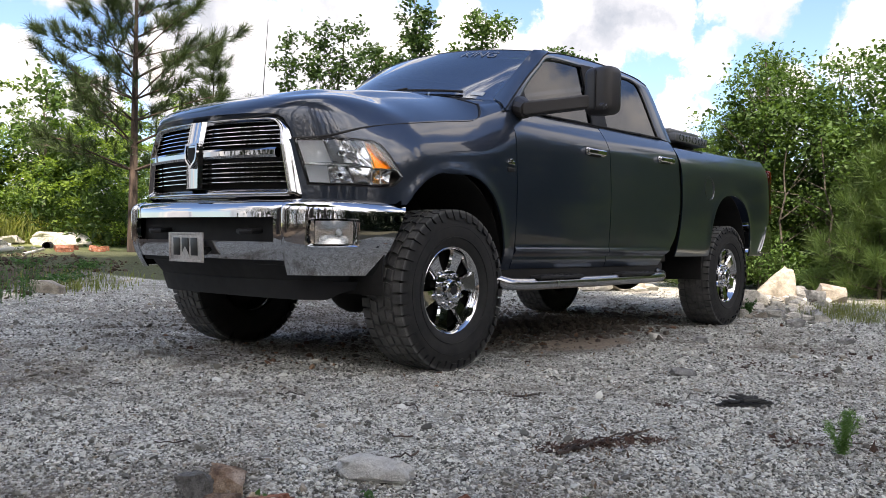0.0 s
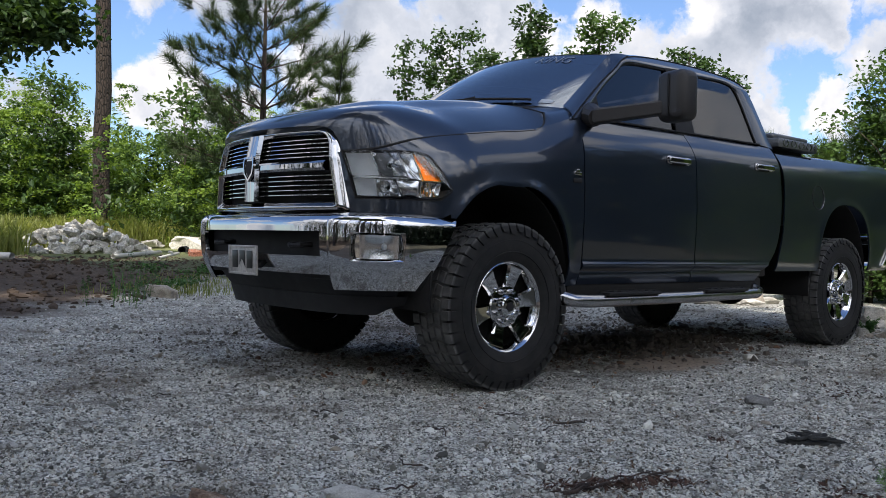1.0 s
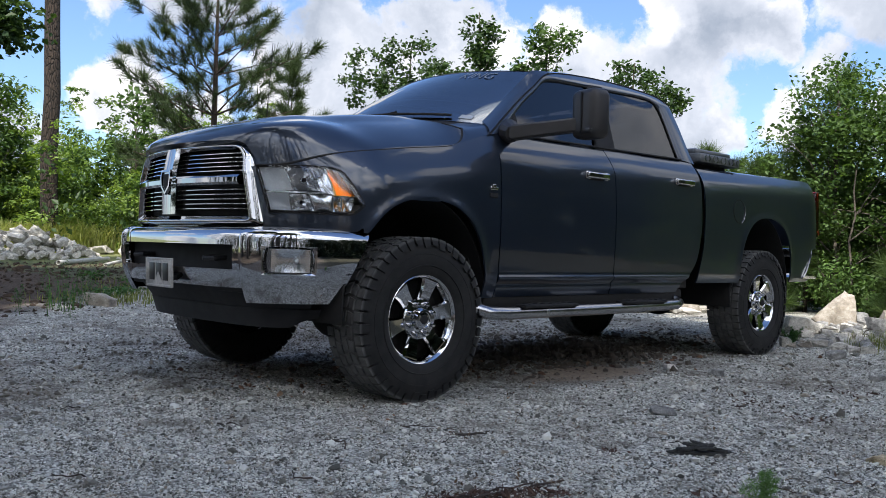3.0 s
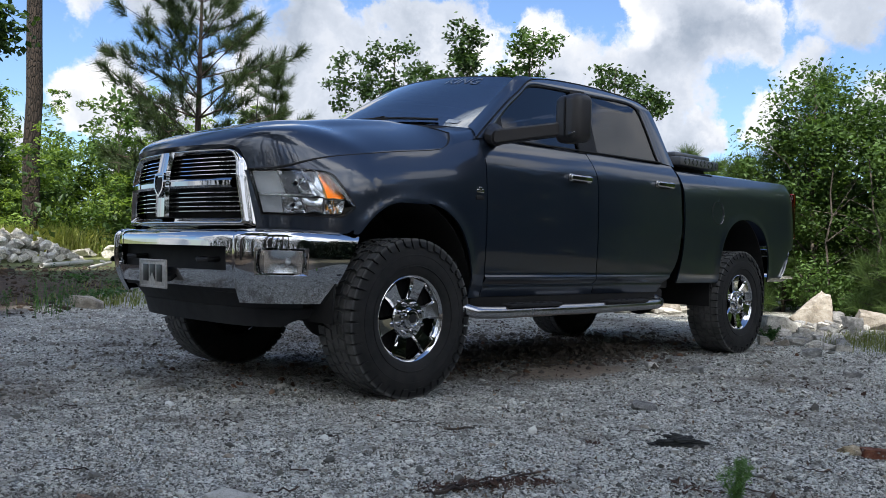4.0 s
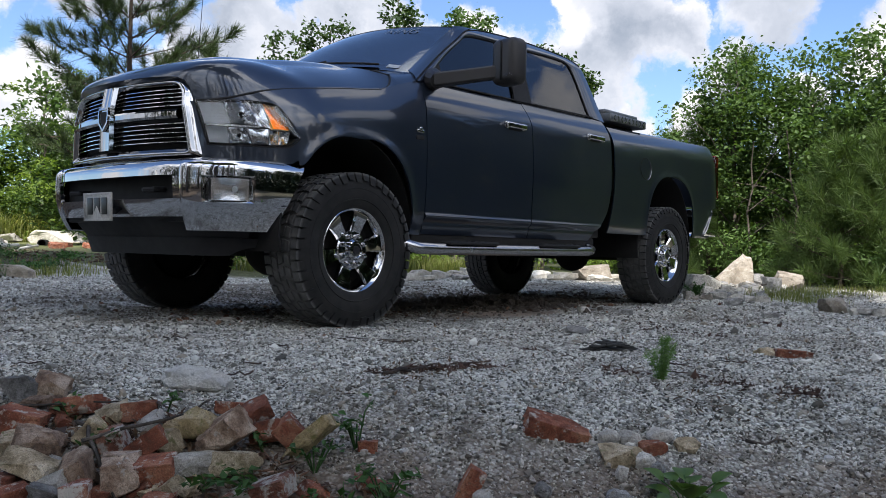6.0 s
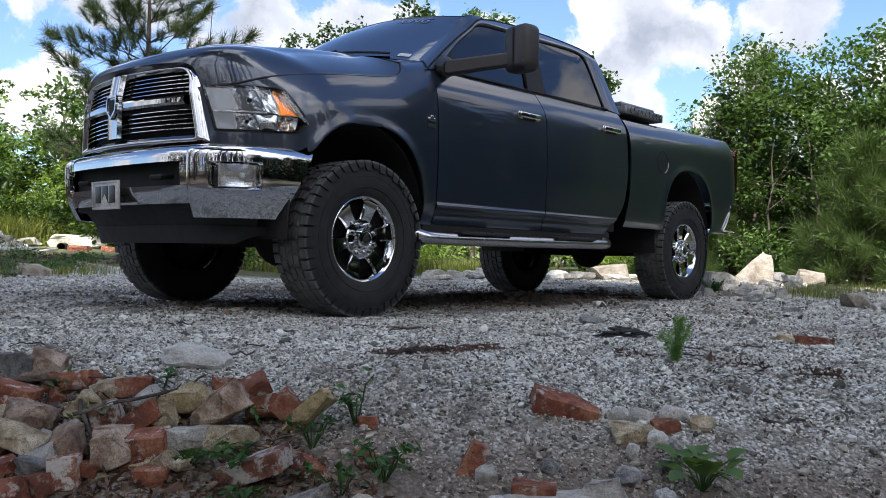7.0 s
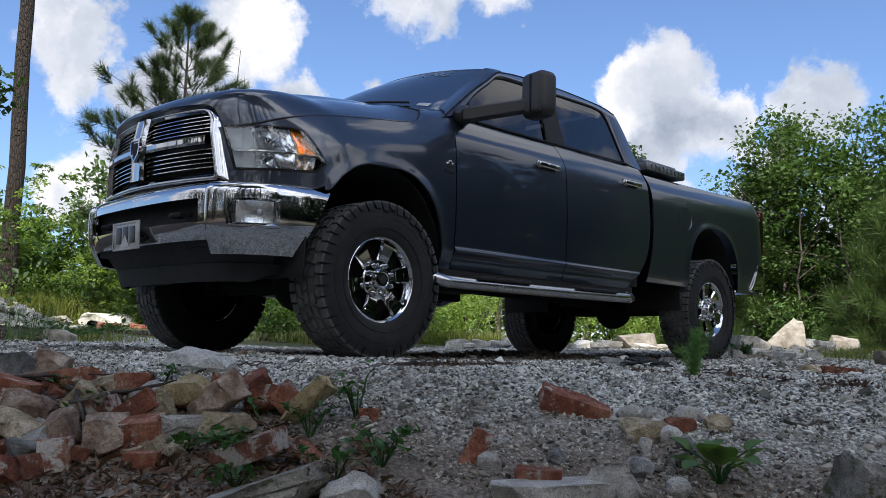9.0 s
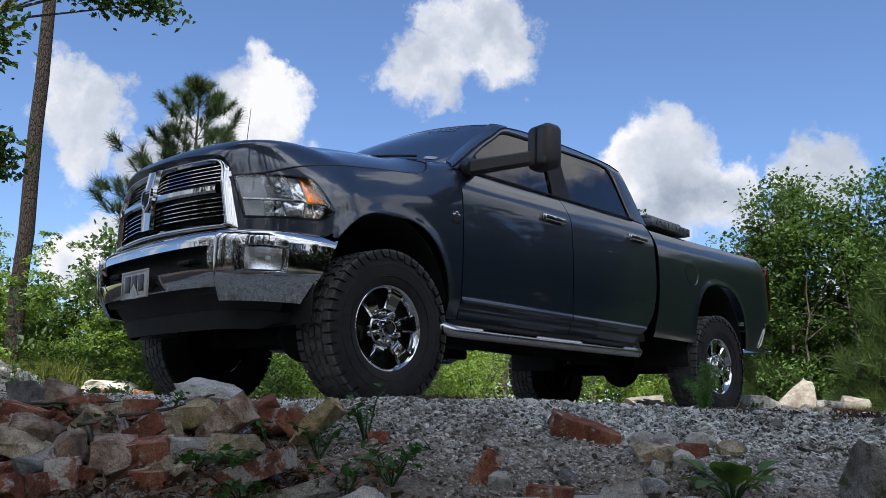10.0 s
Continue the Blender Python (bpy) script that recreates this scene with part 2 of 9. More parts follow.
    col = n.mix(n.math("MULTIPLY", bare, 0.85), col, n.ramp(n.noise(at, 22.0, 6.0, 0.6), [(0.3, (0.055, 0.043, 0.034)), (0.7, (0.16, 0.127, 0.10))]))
    # tan earth worn smooth beside the truck
    px = n.math("DIVIDE", n.math("ADD", xyz0.outputs[0], 1.70), 0.72)
    py = n.math("DIVIDE", n.math("SUBTRACT", xyz0.outputs[1], 0.80), 0.34)
    tan = n.math("SUBTRACT", 1.0, n.math("ADD", n.math("MULTIPLY", px, px), n.math("MULTIPLY", py, py)))
    tan = n.math("MULTIPLY", n.math("ADD", tan, n.math("MULTIPLY", n.math("SUBTRACT", n.noise(at, 6.0, 6.0, 0.65), 0.5), 2.0)), 1.6, clamp=True)
    col = n.mix(n.math("MULTIPLY", tan, 0.95), col, n.ramp(n.noise(at, 40.0, 6.0, 0.6), [(0.3, (0.17, 0.128, 0.092)), (0.7, (0.36, 0.28, 0.21))]))
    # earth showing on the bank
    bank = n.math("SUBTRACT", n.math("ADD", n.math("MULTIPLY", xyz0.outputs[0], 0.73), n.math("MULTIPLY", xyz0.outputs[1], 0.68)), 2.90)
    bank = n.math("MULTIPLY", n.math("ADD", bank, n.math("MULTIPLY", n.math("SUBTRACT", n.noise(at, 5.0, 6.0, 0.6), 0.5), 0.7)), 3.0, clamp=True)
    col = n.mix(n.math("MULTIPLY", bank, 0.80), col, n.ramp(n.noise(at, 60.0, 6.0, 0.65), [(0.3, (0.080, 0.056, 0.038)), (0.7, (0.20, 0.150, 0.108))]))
    # bare soil, grass and leaf litter away from the pad
    xyz = n.add("ShaderNodeSeparateXYZ", Vector=at)
    wob = n.math("MULTIPLY", n.math("SUBTRACT", n.noise(at, 0.7, 6.0, 0.6), 0.5), 3.0)
    back = n.math("ADD", n.math("ADD", xyz.outputs[1], n.math("MULTIPLY", xyz.outputs[0], -1.1)), n.math("ADD", wob, 4.9))
    soil = n.math("MULTIPLY", n.math("MULTIPLY", back, -1.2), 1.0, clamp=True)
    col = n.mix(soil, col, n.ramp(n.noise(at, 9.0, 7.0, 0.65), [(0.3, (0.026, 0.017, 0.011)), (0.55, (0.062, 0.042, 0.027)), (0.75, (0.115, 0.086, 0.060))]))
    # weeds and litter close behind the truck's tail
    tail = n.math("ADD", n.math("ADD", xyz.outputs[1], n.math("MULTIPLY", wob, 0.4)), n.math("ADD", 3.3, n.math("MULTIPLY", n.math("MAXIMUM", n.math("ADD", xyz.outputs[0], 4.6), 0.0), 2.4)))
    tail = n.math("MULTIPLY", tail, -1.5, clamp=True)
    col = n.mix(tail, col, n.ramp(n.noise(at, 12.0, 7.0, 0.65), [(0.3, (0.030, 0.035, 0.016)), (0.6, (0.075, 0.085, 0.036)), (0.8, (0.15, 0.13, 0.075))]))
    green = n.math("MULTIPLY", n.math("SUBTRACT", -14.2, n.math("ADD", xyz.outputs[1], wob)), 0.6, clamp=True)
    col = n.mix(green, col, n.ramp(n.noise(at, 5.0, 7.0, 0.65), [(0.3, (0.09, 0.11, 0.038)), (0.6, (0.18, 0.20, 0.075)), (0.8, (0.30, 0.27, 0.15))]))
    # unseen ground on the truck's near side, added dark to dim the doors' reflections
    wood = n.math("SUBTRACT", xyz.outputs[1], n.math("ADD", n.math("MULTIPLY", xyz.outputs[0], 0.30), 4.8))
    wood = n.math("MULTIPLY", n.math("ADD", wood, n.math("MULTIPLY", wob, 0.25)), 1.5, clamp=True)
    wood = n.math("MULTIPLY", wood, n.math("MULTIPLY", n.math("ADD", xyz.outputs[0], -1.2), -1.0, clamp=True))
    col = n.mix(wood, col, n.ramp(n.noise(at, 9.0, 7.0, 0.65), [(0.3, (0.025, 0.024, 0.014)), (0.6, (0.055, 0.052, 0.028)), (0.8, (0.11, 0.088, 0.055))]))
    high = n.math("SUBTRACT", n.math("MULTIPLY", n.math("SUBTRACT", 1.0, v.outputs["Distance"]), 0.6), n.math("MULTIPLY", w.outputs["Distance"], 0.3))
    high = n.math("ADD", high, n.math("MULTIPLY", fine, 0.2))
    finish(n, **{"Base Color": col, "Roughness": 0.95, "Normal": bump(n, high, 1.0, 0.009)})
    return m


def make_rock(name, tones, scale=14.0, dirt=(0.12, 0.10, 0.08), crust=None, share=0.56):
    """Weathered stone: mottled tones, pits, fine grain, and a crust in patches (lichen, mortar or dust)."""
    m, n = material(name)
    at = spot(n)
    own = n.add("ShaderNodeObjectInfo").outputs["Random"]
    moved = n.vmath("ADD", at, n.add("ShaderNodeCombineXYZ", X=n.math("MULTIPLY", own, 37.0), Y=own, Z=own).outputs[0])
    a, b, c = n.noise(moved, scale * 7, 8.0, 0.72), n.noise(moved, scale, 8.0, 0.68), n.noise(moved, scale * 22, 4.0, 0.6)
    col = n.ramp(b, [(0.38, tones[0]), (0.50, tones[1]), (0.63, tones[2])])
    col = n.mix(n.math("MULTIPLY", n.math("SUBTRACT", a, 0.53), 6.0, clamp=True), col, dirt)
    grain = n.math("ADD", n.math("MULTIPLY", n.math("SUBTRACT", c, 0.5), 1.5), 1.0)
    col = n.mix(1.0, col, n.add("ShaderNodeCombineXYZ", X=grain, Y=grain, Z=grain).outputs[0], "MULTIPLY")
    if crust:
        d = n.noise(n.vmath("ADD", moved, (5.0, 3.0, 1.0)), scale * 1.6, 8.0, 0.7)
        col = n.mix(n.math("MULTIPLY", n.math("SUBTRACT", d, share), 14.0, clamp=True), col, crust)
    pit = n.math("MULTIPLY", n.math("SUBTRACT", 0.40, a), 9.0, clamp=True)
    col = n.mix(n.math("MULTIPLY", pit, 0.75), col, [q * 0.30 for q in tones[0]])
    bright = n.math("ADD", n.math("MULTIPLY", own, 0.5), 0.80)
    col = n.mix(1.0, col, n.add("ShaderNodeCombineXYZ", X=bright, Y=bright, Z=bright).outputs[0], "MULTIPLY")
    h = n.math("SUBTRACT", n.math("ADD", n.math("ADD", n.math("MULTIPLY", a, 0.6), b), n.math("MULTIPLY", c, 0.15)), n.math("MULTIPLY", pit, 0.3))
    finish(n, **{"Base Color": col, "Roughness": 0.93, "Normal": bump(n, h, 1.0, 0.018)})
    return m


def make_leaf(name, dark, light, dry=None, through_light=0.35):
    """Leaves with a tone each, some light shining through."""
    m, n = material(name)
    pick = n.add("ShaderNodeNewGeometry").outputs["Random Per Island"]
    stops = [(0.0, dark), (0.7, light)] + ([(0.93, light), (1.0, dry)] if dry else [(1.0, light)])
    col = n.ramp(pick, stops)
    clump = n.noise(spot(n), 1.1, 4.0, 0.6)
    col = n.mix(n.math("MULTIPLY", n.math("SUBTRACT", clump, 0.4), 1.6, clamp=True), n.mix(1.0, col, (0.75, 0.8, 0.8), "MULTIPLY"), col)
    p = n.add("ShaderNodeBsdfPrincipled", **{"Base Color": col, "Roughness": 0.5, "Specular IOR Level": 0.35})
    t = n.add("ShaderNodeBsdfTranslucent", Color=n.mix(1.0, col, (1.25, 1.25, 0.55), "MULTIPLY"))
    mx = n.add("ShaderNodeMixShader", Fac=through_light)
    n.link(p.outputs[0], mx.inputs[1])
    n.link(t.outputs[0], mx.inputs[2])
    n.link(mx.outputs[0], n.add("ShaderNodeOutputMaterial").inputs[0])
    return m


def make_bark(name, dark, light, scale=9.0):
    m, n = material(name)
    at = n.vmath("MULTIPLY", spot(n), (1.0, 1.0, 0.22))
    v = n.add("ShaderNodeTexVoronoi", Vector=at, Scale=scale)
    a = n.noise(at, scale * 4, 6.0, 0.65)
    f = n.math("ADD", n.math("MULTIPLY", v.outputs["Distance"], 0.7), n.math("MULTIPLY", a, 0.5))
    col = n.ramp(f, [(0.25, light), (0.75, dark)])
    finish(n, **{"Base Color": col, "Roughness": 0.95, "Normal": bump(n, f, 0.9, 0.03)})
    return m


PAINT = make_paint()
CHROME = make_chrome()
GRILLE_CHROME = make_chrome("grille_chrome", 0.50, 0.03)
LAMP_CHROME = make_chrome("lamp_chrome", 0.85, 0.16)
WHITE_STONE = make_rock("white_limestone", ((0.60, 0.59, 0.54), (0.72, 0.71, 0.66), (0.82, 0.81, 0.76)), dirt=(0.50, 0.47, 0.41), crust=(0.34, 0.32, 0.25), share=0.66)
BUSH = make_leaf("bright_bush_leaves", (0.060, 0.120, 0.028), (0.135, 0.225, 0.060))
FEATHER = make_leaf("feathery_leaves", (0.105, 0.21, 0.050), (0.22, 0.38, 0.125), through_light=0.45)
BANNER = plain("faded_banner_film", (0.16, 0.18, 0.21), 0.4, grain=80.0)
PINE_BARK = make_pine_bark()
CREAM = make_rock("cream_limestone", ((0.205, 0.18, 0.145), (0.32, 0.287, 0.238), (0.44, 0.405, 0.35)), 8.0, dirt=(0.24, 0.19, 0.13), crust=(0.20, 0.17, 0.115), share=0.60)
MULCH = make_chips()
RED_BARK = plain("reddish_bark", (0.072, 0.041, 0.030), 0.95, grain=60.0, vary=0.6, relief=0.4, depth=0.004)
EARTH = plain("crumbled_earth", (0.095, 0.078, 0.062), 0.95, grain=30.0, vary=0.5, relief=0.4, depth=0.01)
CLOD = plain("dark_earth", (0.050, 0.034, 0.022), 0.95, grain=30.0, vary=0.6, relief=0.4, depth=0.01)
LAMP_SILVER = plain("silver_lamp_plate", (0.86, 0.88, 0.89), 0.45, metal=0.10, grain=20.0, vary=0.06, relief=0.02)
LAMP_GREY = plain("grey_lamp_plastic", (0.30, 0.31, 0.32), 0.35, grain=60.0, vary=0.1, relief=0.05)
TINTED = make_glass("tinted_glass", (0.03, 0.032, 0.04), 0.03, 1.62)
SCREEN = make_glass("windscreen_glass", (0.24, 0.30, 0.36), 0.03, 2.9)
CLEAR = make_glass("clear_lamp_glass", (0.93, 0.95, 0.96), 0.05)
AMBER = make_glass("amber_plastic", (1.0, 0.46, 0.075), 0.05)
RED = make_glass("red_plastic", (0.55, 0.02, 0.02), 0.05)
TYRE = make_tyre()
BLACK = plain("black_plastic", (0.011, 0.011, 0.012), 0.78, grain=220.0, relief=0.2, depth=0.001)
MIRROR_BLACK = plain("textured_black_plastic", (0.025, 0.023, 0.023), 0.45, grain=400.0, relief=0.3, depth=0.001)
DARK = plain("dark_underside", (0.012, 0.011, 0.010), 0.9, grain=30.0, vary=0.4)
SEAT = plain("dark_grey_upholstery", (0.04, 0.04, 0.042), 0.9, grain=150.0)
STEEL = plain("brushed_steel", (0.44, 0.44, 0.45), 0.24, 1.0, grain=40.0, vary=0.1)
ALLOY = plain("dull_aluminium", (0.24, 0.245, 0.25), 0.42, 0.8, grain=60.0, vary=0.2)
PLATE = plain("engraved_plate", (0.42, 0.40, 0.38), 0.45, 0.3, grain=70.0, vary=0.5)
PLATE_BLACK = plain("plate_black", (0.01, 0.01, 0.01), 0.4)
SILVER = plain("silver_lettering", (0.42, 0.45, 0.48), 0.4, 0.2)
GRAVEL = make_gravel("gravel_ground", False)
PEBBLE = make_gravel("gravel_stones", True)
LIME = make_rock("pale_limestone", ((0.41, 0.39, 0.345), (0.56, 0.54, 0.49), (0.70, 0.68, 0.63)), dirt=(0.34, 0.30, 0.24), crust=(0.24, 0.23, 0.18), share=0.66)
TAN = make_rock("tan_stone", ((0.23, 0.180, 0.108), (0.43, 0.350, 0.230), (0.66, 0.58, 0.44)), dirt=(0.14, 0.105, 0.066), crust=(0.20, 0.195, 0.085), share=0.59)
BRICK = make_rock("red_brick", ((0.14, 0.042, 0.022), (0.27, 0.088, 0.047), (0.40, 0.185, 0.108)), dirt=(0.14, 0.085, 0.055), crust=(0.46, 0.41, 0.35), share=0.56)
MORTAR = make_rock("brick_with_mortar", ((0.15, 0.050, 0.029), (0.30, 0.115, 0.070), (0.43, 0.235, 0.155)), dirt=(0.16, 0.10, 0.07), crust=(0.58, 0.54, 0.48), share=0.47)
YELLOW = make_rock("yellow_sandstone", ((0.26, 0.195, 0.095), (0.46, 0.36, 0.19), (0.62, 0.53, 0.37)), dirt=(0.16, 0.12, 0.07), crust=(0.26, 0.24, 0.09), share=0.56)
PALE = make_rock("pale_weathered_stone", ((0.29, 0.275, 0.235), (0.45, 0.43, 0.375), (0.60, 0.575, 0.515)), dirt=(0.22, 0.20, 0.155), crust=(0.20, 0.20, 0.13), share=0.60)
BROWN = make_rock("brown_stone", ((0.14, 0.088, 0.060), (0.29, 0.200, 0.140), (0.50, 0.40, 0.31)), crust=(0.44, 0.41, 0.37), share=0.60)
GREY = make_rock("grey_stone", ((0.13, 0.13, 0.125), (0.27, 0.27, 0.26), (0.42, 0.415, 0.40)), dirt=(0.12, 0.11, 0.09))
SLAB = make_rock("rough_old_concrete", ((0.14, 0.128, 0.104), (0.26, 0.24, 0.198), (0.42, 0.395, 0.34)), crust=(0.11, 0.115, 0.055), share=0.55)
LEAF = make_leaf("broad_leaves", (0.054, 0.104, 0.030), (0.120, 0.200, 0.056), through_light=0.42)
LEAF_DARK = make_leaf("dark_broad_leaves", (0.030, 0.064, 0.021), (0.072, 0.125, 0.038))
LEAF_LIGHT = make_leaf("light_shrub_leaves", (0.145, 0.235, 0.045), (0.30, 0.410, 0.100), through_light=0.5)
NEEDLE = make_leaf("pine_needles", (0.028, 0.050, 0.018), (0.070, 0.105, 0.034), through_light=0.2)
NEEDLE_SOFT = make_leaf("soft_young_needles", (0.050, 0.095, 0.026), (0.115, 0.175, 0.050), through_light=0.35)
GRASS = make_leaf("grass_blades", (0.11, 0.14, 0.034), (0.25, 0.27, 0.085), (0.42, 0.36, 0.19), 0.45)
# darkened leaf colour stands for the edge wood's backlit side
EDGE_LEAF = make_leaf("edge_leaves_painted_shade", (0.014, 0.027, 0.015), (0.034, 0.055, 0.028), through_light=0.10)
TALL_GRASS = make_leaf("tall_dry_grass", (0.26, 0.29, 0.075), (0.44, 0.45, 0.17), (0.60, 0.52, 0.30), 0.5)
WEED = make_leaf("weed_leaves", (0.030, 0.085, 0.018), (0.075, 0.17, 0.045))
DRY = make_leaf("dry_leaf_litter", (0.055, 0.030, 0.018), (0.155, 0.088, 0.047), (0.29, 0.205, 0.12), 0.1)
BARK = make_bark("pine_bark", (0.030, 0.022, 0.018), (0.125, 0.088, 0.068))
BARK_GREY = make_bark("grey_bark", (0.045, 0.038, 0.030), (0.17, 0.145, 0.12), 16.0)
CHAR = plain("charred_bark", (0.026, 0.027, 0.025), 0.85, grain=90.0, vary=0.7, relief=0.7, depth=0.003)
PIPE_GREY = plain("pale_plastic", (0.55, 0.54, 0.50), 0.6, vary=0.2)

# ---- mesh helpers ----
def mesh_from(name, verts, faces, mat, smooth=True):
    me = bpy.data.meshes.new(name)
    me.from_pydata([tuple(map(float, v)) for v in verts], [], [tuple(map(int, f)) for f in faces])
    if smooth:
        me.polygons.foreach_set("use_smooth", [True] * len(me.polygons))
    me.materials.append(mat)
    me.update()
    return me


def mesh_fast(name, verts, faces, mat, smooth=False):
    """Many equal-sided faces from arrays."""
    me = bpy.data.meshes.new(name)
    k = faces.shape[1]
    me.vertices.add(len(verts))
    me.vertices.foreach_set("co", np.ascontiguousarray(verts, dtype=np.float32).ravel())
    me.loops.add(faces.size)
    me.loops.foreach_set("vertex_index", np.ascontiguousarray(faces, dtype=np.int32).ravel())
    me.polygons.add(len(faces))
    me.polygons.foreach_set("loop_start", np.arange(0, faces.size, k, dtype=np.int32))
    me.polygons.foreach_set("use_smooth", np.full(len(faces), smooth))
    me.materials.append(mat)
    me.update(calc_edges=True)
    return me


def add_part(name, me, parent, label="", at=None):
    ob = new(name, me)
    ob.parent = parent
    if at is not None:
        ob.matrix_local = at
    if label:
        tagged(ob, label)
    return ob


def from_bm(name, bm, mat, smooth=True, sharp=35):
    me = bpy.data.meshes.new(name)
    bm.normal_update()
    bm.to_mesh(me)
    bm.free()
    me.materials.append(mat)
    if smooth:
        me.polygons.foreach_set("use_smooth", [True] * len(me.polygons))
        me.set_sharp_from_angle(angle=radians(sharp))
    return me


def part(name, bm, mat, parent, label="", smooth=True, sharp=35):
    return add_part(name, from_bm(name, bm, mat, smooth, sharp), parent, label)


def box_into(bm, lo, hi, bevel=0.0, turn=None, segments=2):
    """A bevelled box between two corners, turned by a matrix."""
    lo, hi = Vector(lo), Vector(hi)
    m = Matrix.Translation((lo + hi) / 2) @ Matrix.Diagonal((*(hi - lo), 1))
    if turn is not None:
        m = turn @ m
    made = bmesh.ops.create_cube(bm, size=1.0, matrix=m)["verts"]
    if bevel:
        edges = list({e for v in made for e in v.link_edges})
        bmesh.ops.bevel(bm, geom=edges, offset=bevel, segments=segments, affect="EDGES", profile=0.5)
    return bm


def tube_into(bm, pts, radii, sides=12, caps=True):
    """A tapered tube along points."""
    pts = [Vector(p) for p in pts]
    if isinstance(radii, (int, float)):
        radii = [radii] * len(pts)
    rings, last = [], None
    for i, p in enumerate(pts):
        d = (pts[min(i + 1, len(pts) - 1)] - pts[max(i - 1, 0)]).normalized()
        if last is None:
            side = d.orthogonal().normalized()
        else:
            side = (last - d * last.dot(d)).normalized()
        last = side
        up = d.cross(side)
        rings.append([bm.verts.new(p + (side * math.cos(a) + up * math.sin(a)) * radii[i]) for a in (2 * math.pi * k / sides for k in range(sides))])
    for a, b in zip(rings, rings[1:]):
        for k in range(sides):
            bm.faces.new((a[k], a[(k + 1) % sides], b[(k + 1) % sides], b[k]))
    if caps:
        bm.faces.new(rings[0][::-1])
        bm.faces.new(rings[-1])
    return bm


def lathe_into(bm, profile, axis_m, sides=48, close=False):
    """Turns (radius, along) pairs round the local z of axis_m."""
    rings = []
    for r, h in profile:
        rings.append([bm.verts.new(axis_m @ Vector((r * math.cos(a), r * math.sin(a), h))) for a in (2 * math.pi * k / sides for k in range(sides))])
    pairs = list(zip(rings, rings[1:])) + ([(rings[-1], rings[0])] if close else [])
    for a, b in pairs:
        for k in range(sides):
            bm.faces.new((a[k], a[(k + 1) % sides], b[(k + 1) % sides], b[k]))
    return bm


def curve_of(xs, ys):
    """Natural cubic through points with rising xs (falling ones are turned round)."""
    xs, ys = np.array(xs, float), np.array(ys, float)
    if xs[0] > xs[-1]:
        xs, ys = xs[::-1], ys[::-1]
    n, h = len(xs), np.diff(xs)
    a, r = np.eye(n), np.zeros(n)
    for i in range(1, n - 1):
        a[i, i - 1:i + 2] = h[i - 1], 2 * (h[i - 1] + h[i]), h[i]
        r[i] = 6 * ((ys[i + 1] - ys[i]) / h[i] - (ys[i] - ys[i - 1]) / h[i - 1])
    m = np.linalg.solve(a, r)

    def f(x):
        x = min(max(x, xs[0]), xs[-1])
        i = min(int(np.searchsorted(xs, x, side="right")) - 1, n - 2)
        p, q = (xs[i + 1] - x), (x - xs[i])
        return float(m[i] * p ** 3 / (6 * h[i]) + m[i + 1] * q ** 3 / (6 * h[i]) + (ys[i] / h[i] - m[i] * h[i] / 6) * p + (ys[i + 1] / h[i] - m[i + 1] * h[i] / 6) * q)
    return f


def grid_mesh(name, fn, us, vs, mat, skip=None, flip=False, mirror=False, smooth=True):
    """A sheet fn(u, v) -> (x, y, z) over two lists of parameters; skip(i, j) leaves cells out."""
    verts = [fn(u, v) for u in us for v in vs]
    if mirror:
        verts = [(x, -y, z) for x, y, z in verts]
        flip = not flip
    nv, faces = len(vs), []
    for i in range(len(us) - 1):
        for j in range(nv - 1):
            if skip and skip(i, j):
                continue
            f = (i * nv + j, (i + 1) * nv + j, (i + 1) * nv + j + 1, i * nv + j + 1)
            faces.append(f[::-1] if flip else f)
    return mesh_from(name, verts, faces, mat, smooth)


def thicken(ob, depth, offset=-1.0):
    # keep the rim crisp
    me = ob.data
    count = np.zeros(len(me.edges), dtype=int)
    loop_edges = np.zeros(len(me.loops), dtype=np.int32)
    me.loops.foreach_get("edge_index", loop_edges)
    np.add.at(count, loop_edges, 1)
    sharp = np.zeros(len(me.edges), dtype=bool)
    me.edges.foreach_get("use_edge_sharp", sharp)
    me.edges.foreach_set("use_edge_sharp", sharp | (count == 1))
    s = ob.modifiers.new("thickness", "SOLIDIFY")
    s.thickness, s.offset = depth, offset
    return ob


def span(a, b, n):
    return [a + (b - a) * i / (n - 1) for i in range(n)]


def step01(a, b, x):
    t = min(max((x - a) / (b - a), 0.0), 1.0)
    return t * t * (3 - 2 * t)


def empty(name, at=None):
    ob = new(name)
    ob.empty_display_size = 0.1
    if at is not None:
        ob.matrix_world = at
    return ob

# ---- ground ----
def fall(x, y):
    """How far past the edge of the pad, towards the low side."""
    return 0.73 * x + 0.68 * y


def ground_z(x, y):
    e = fall(x, y) + 0.12 * math.sin(1.7 * (x - y)) * 0.6
    z = -0.34 * step01(2.62, 3.75, e) - 0.22 * step01(3.7, 6.0, e)
    z += 0.022 * (-(y + 4.0)) * step01(-3.0, -7.0, y) if y < -3.0 else 0.0
    z += 0.10 * step01(-3.2, -6.4, x)
    z += 0.16 * math.exp(-((x + 0.4) / 1.9) ** 2 - ((y + 10.2) / 1.7) ** 2) + 0.07 * math.exp(-((x + 2.6) / 1.0) ** 2 - ((y + 8.4) / 0.8) ** 2)
    return z


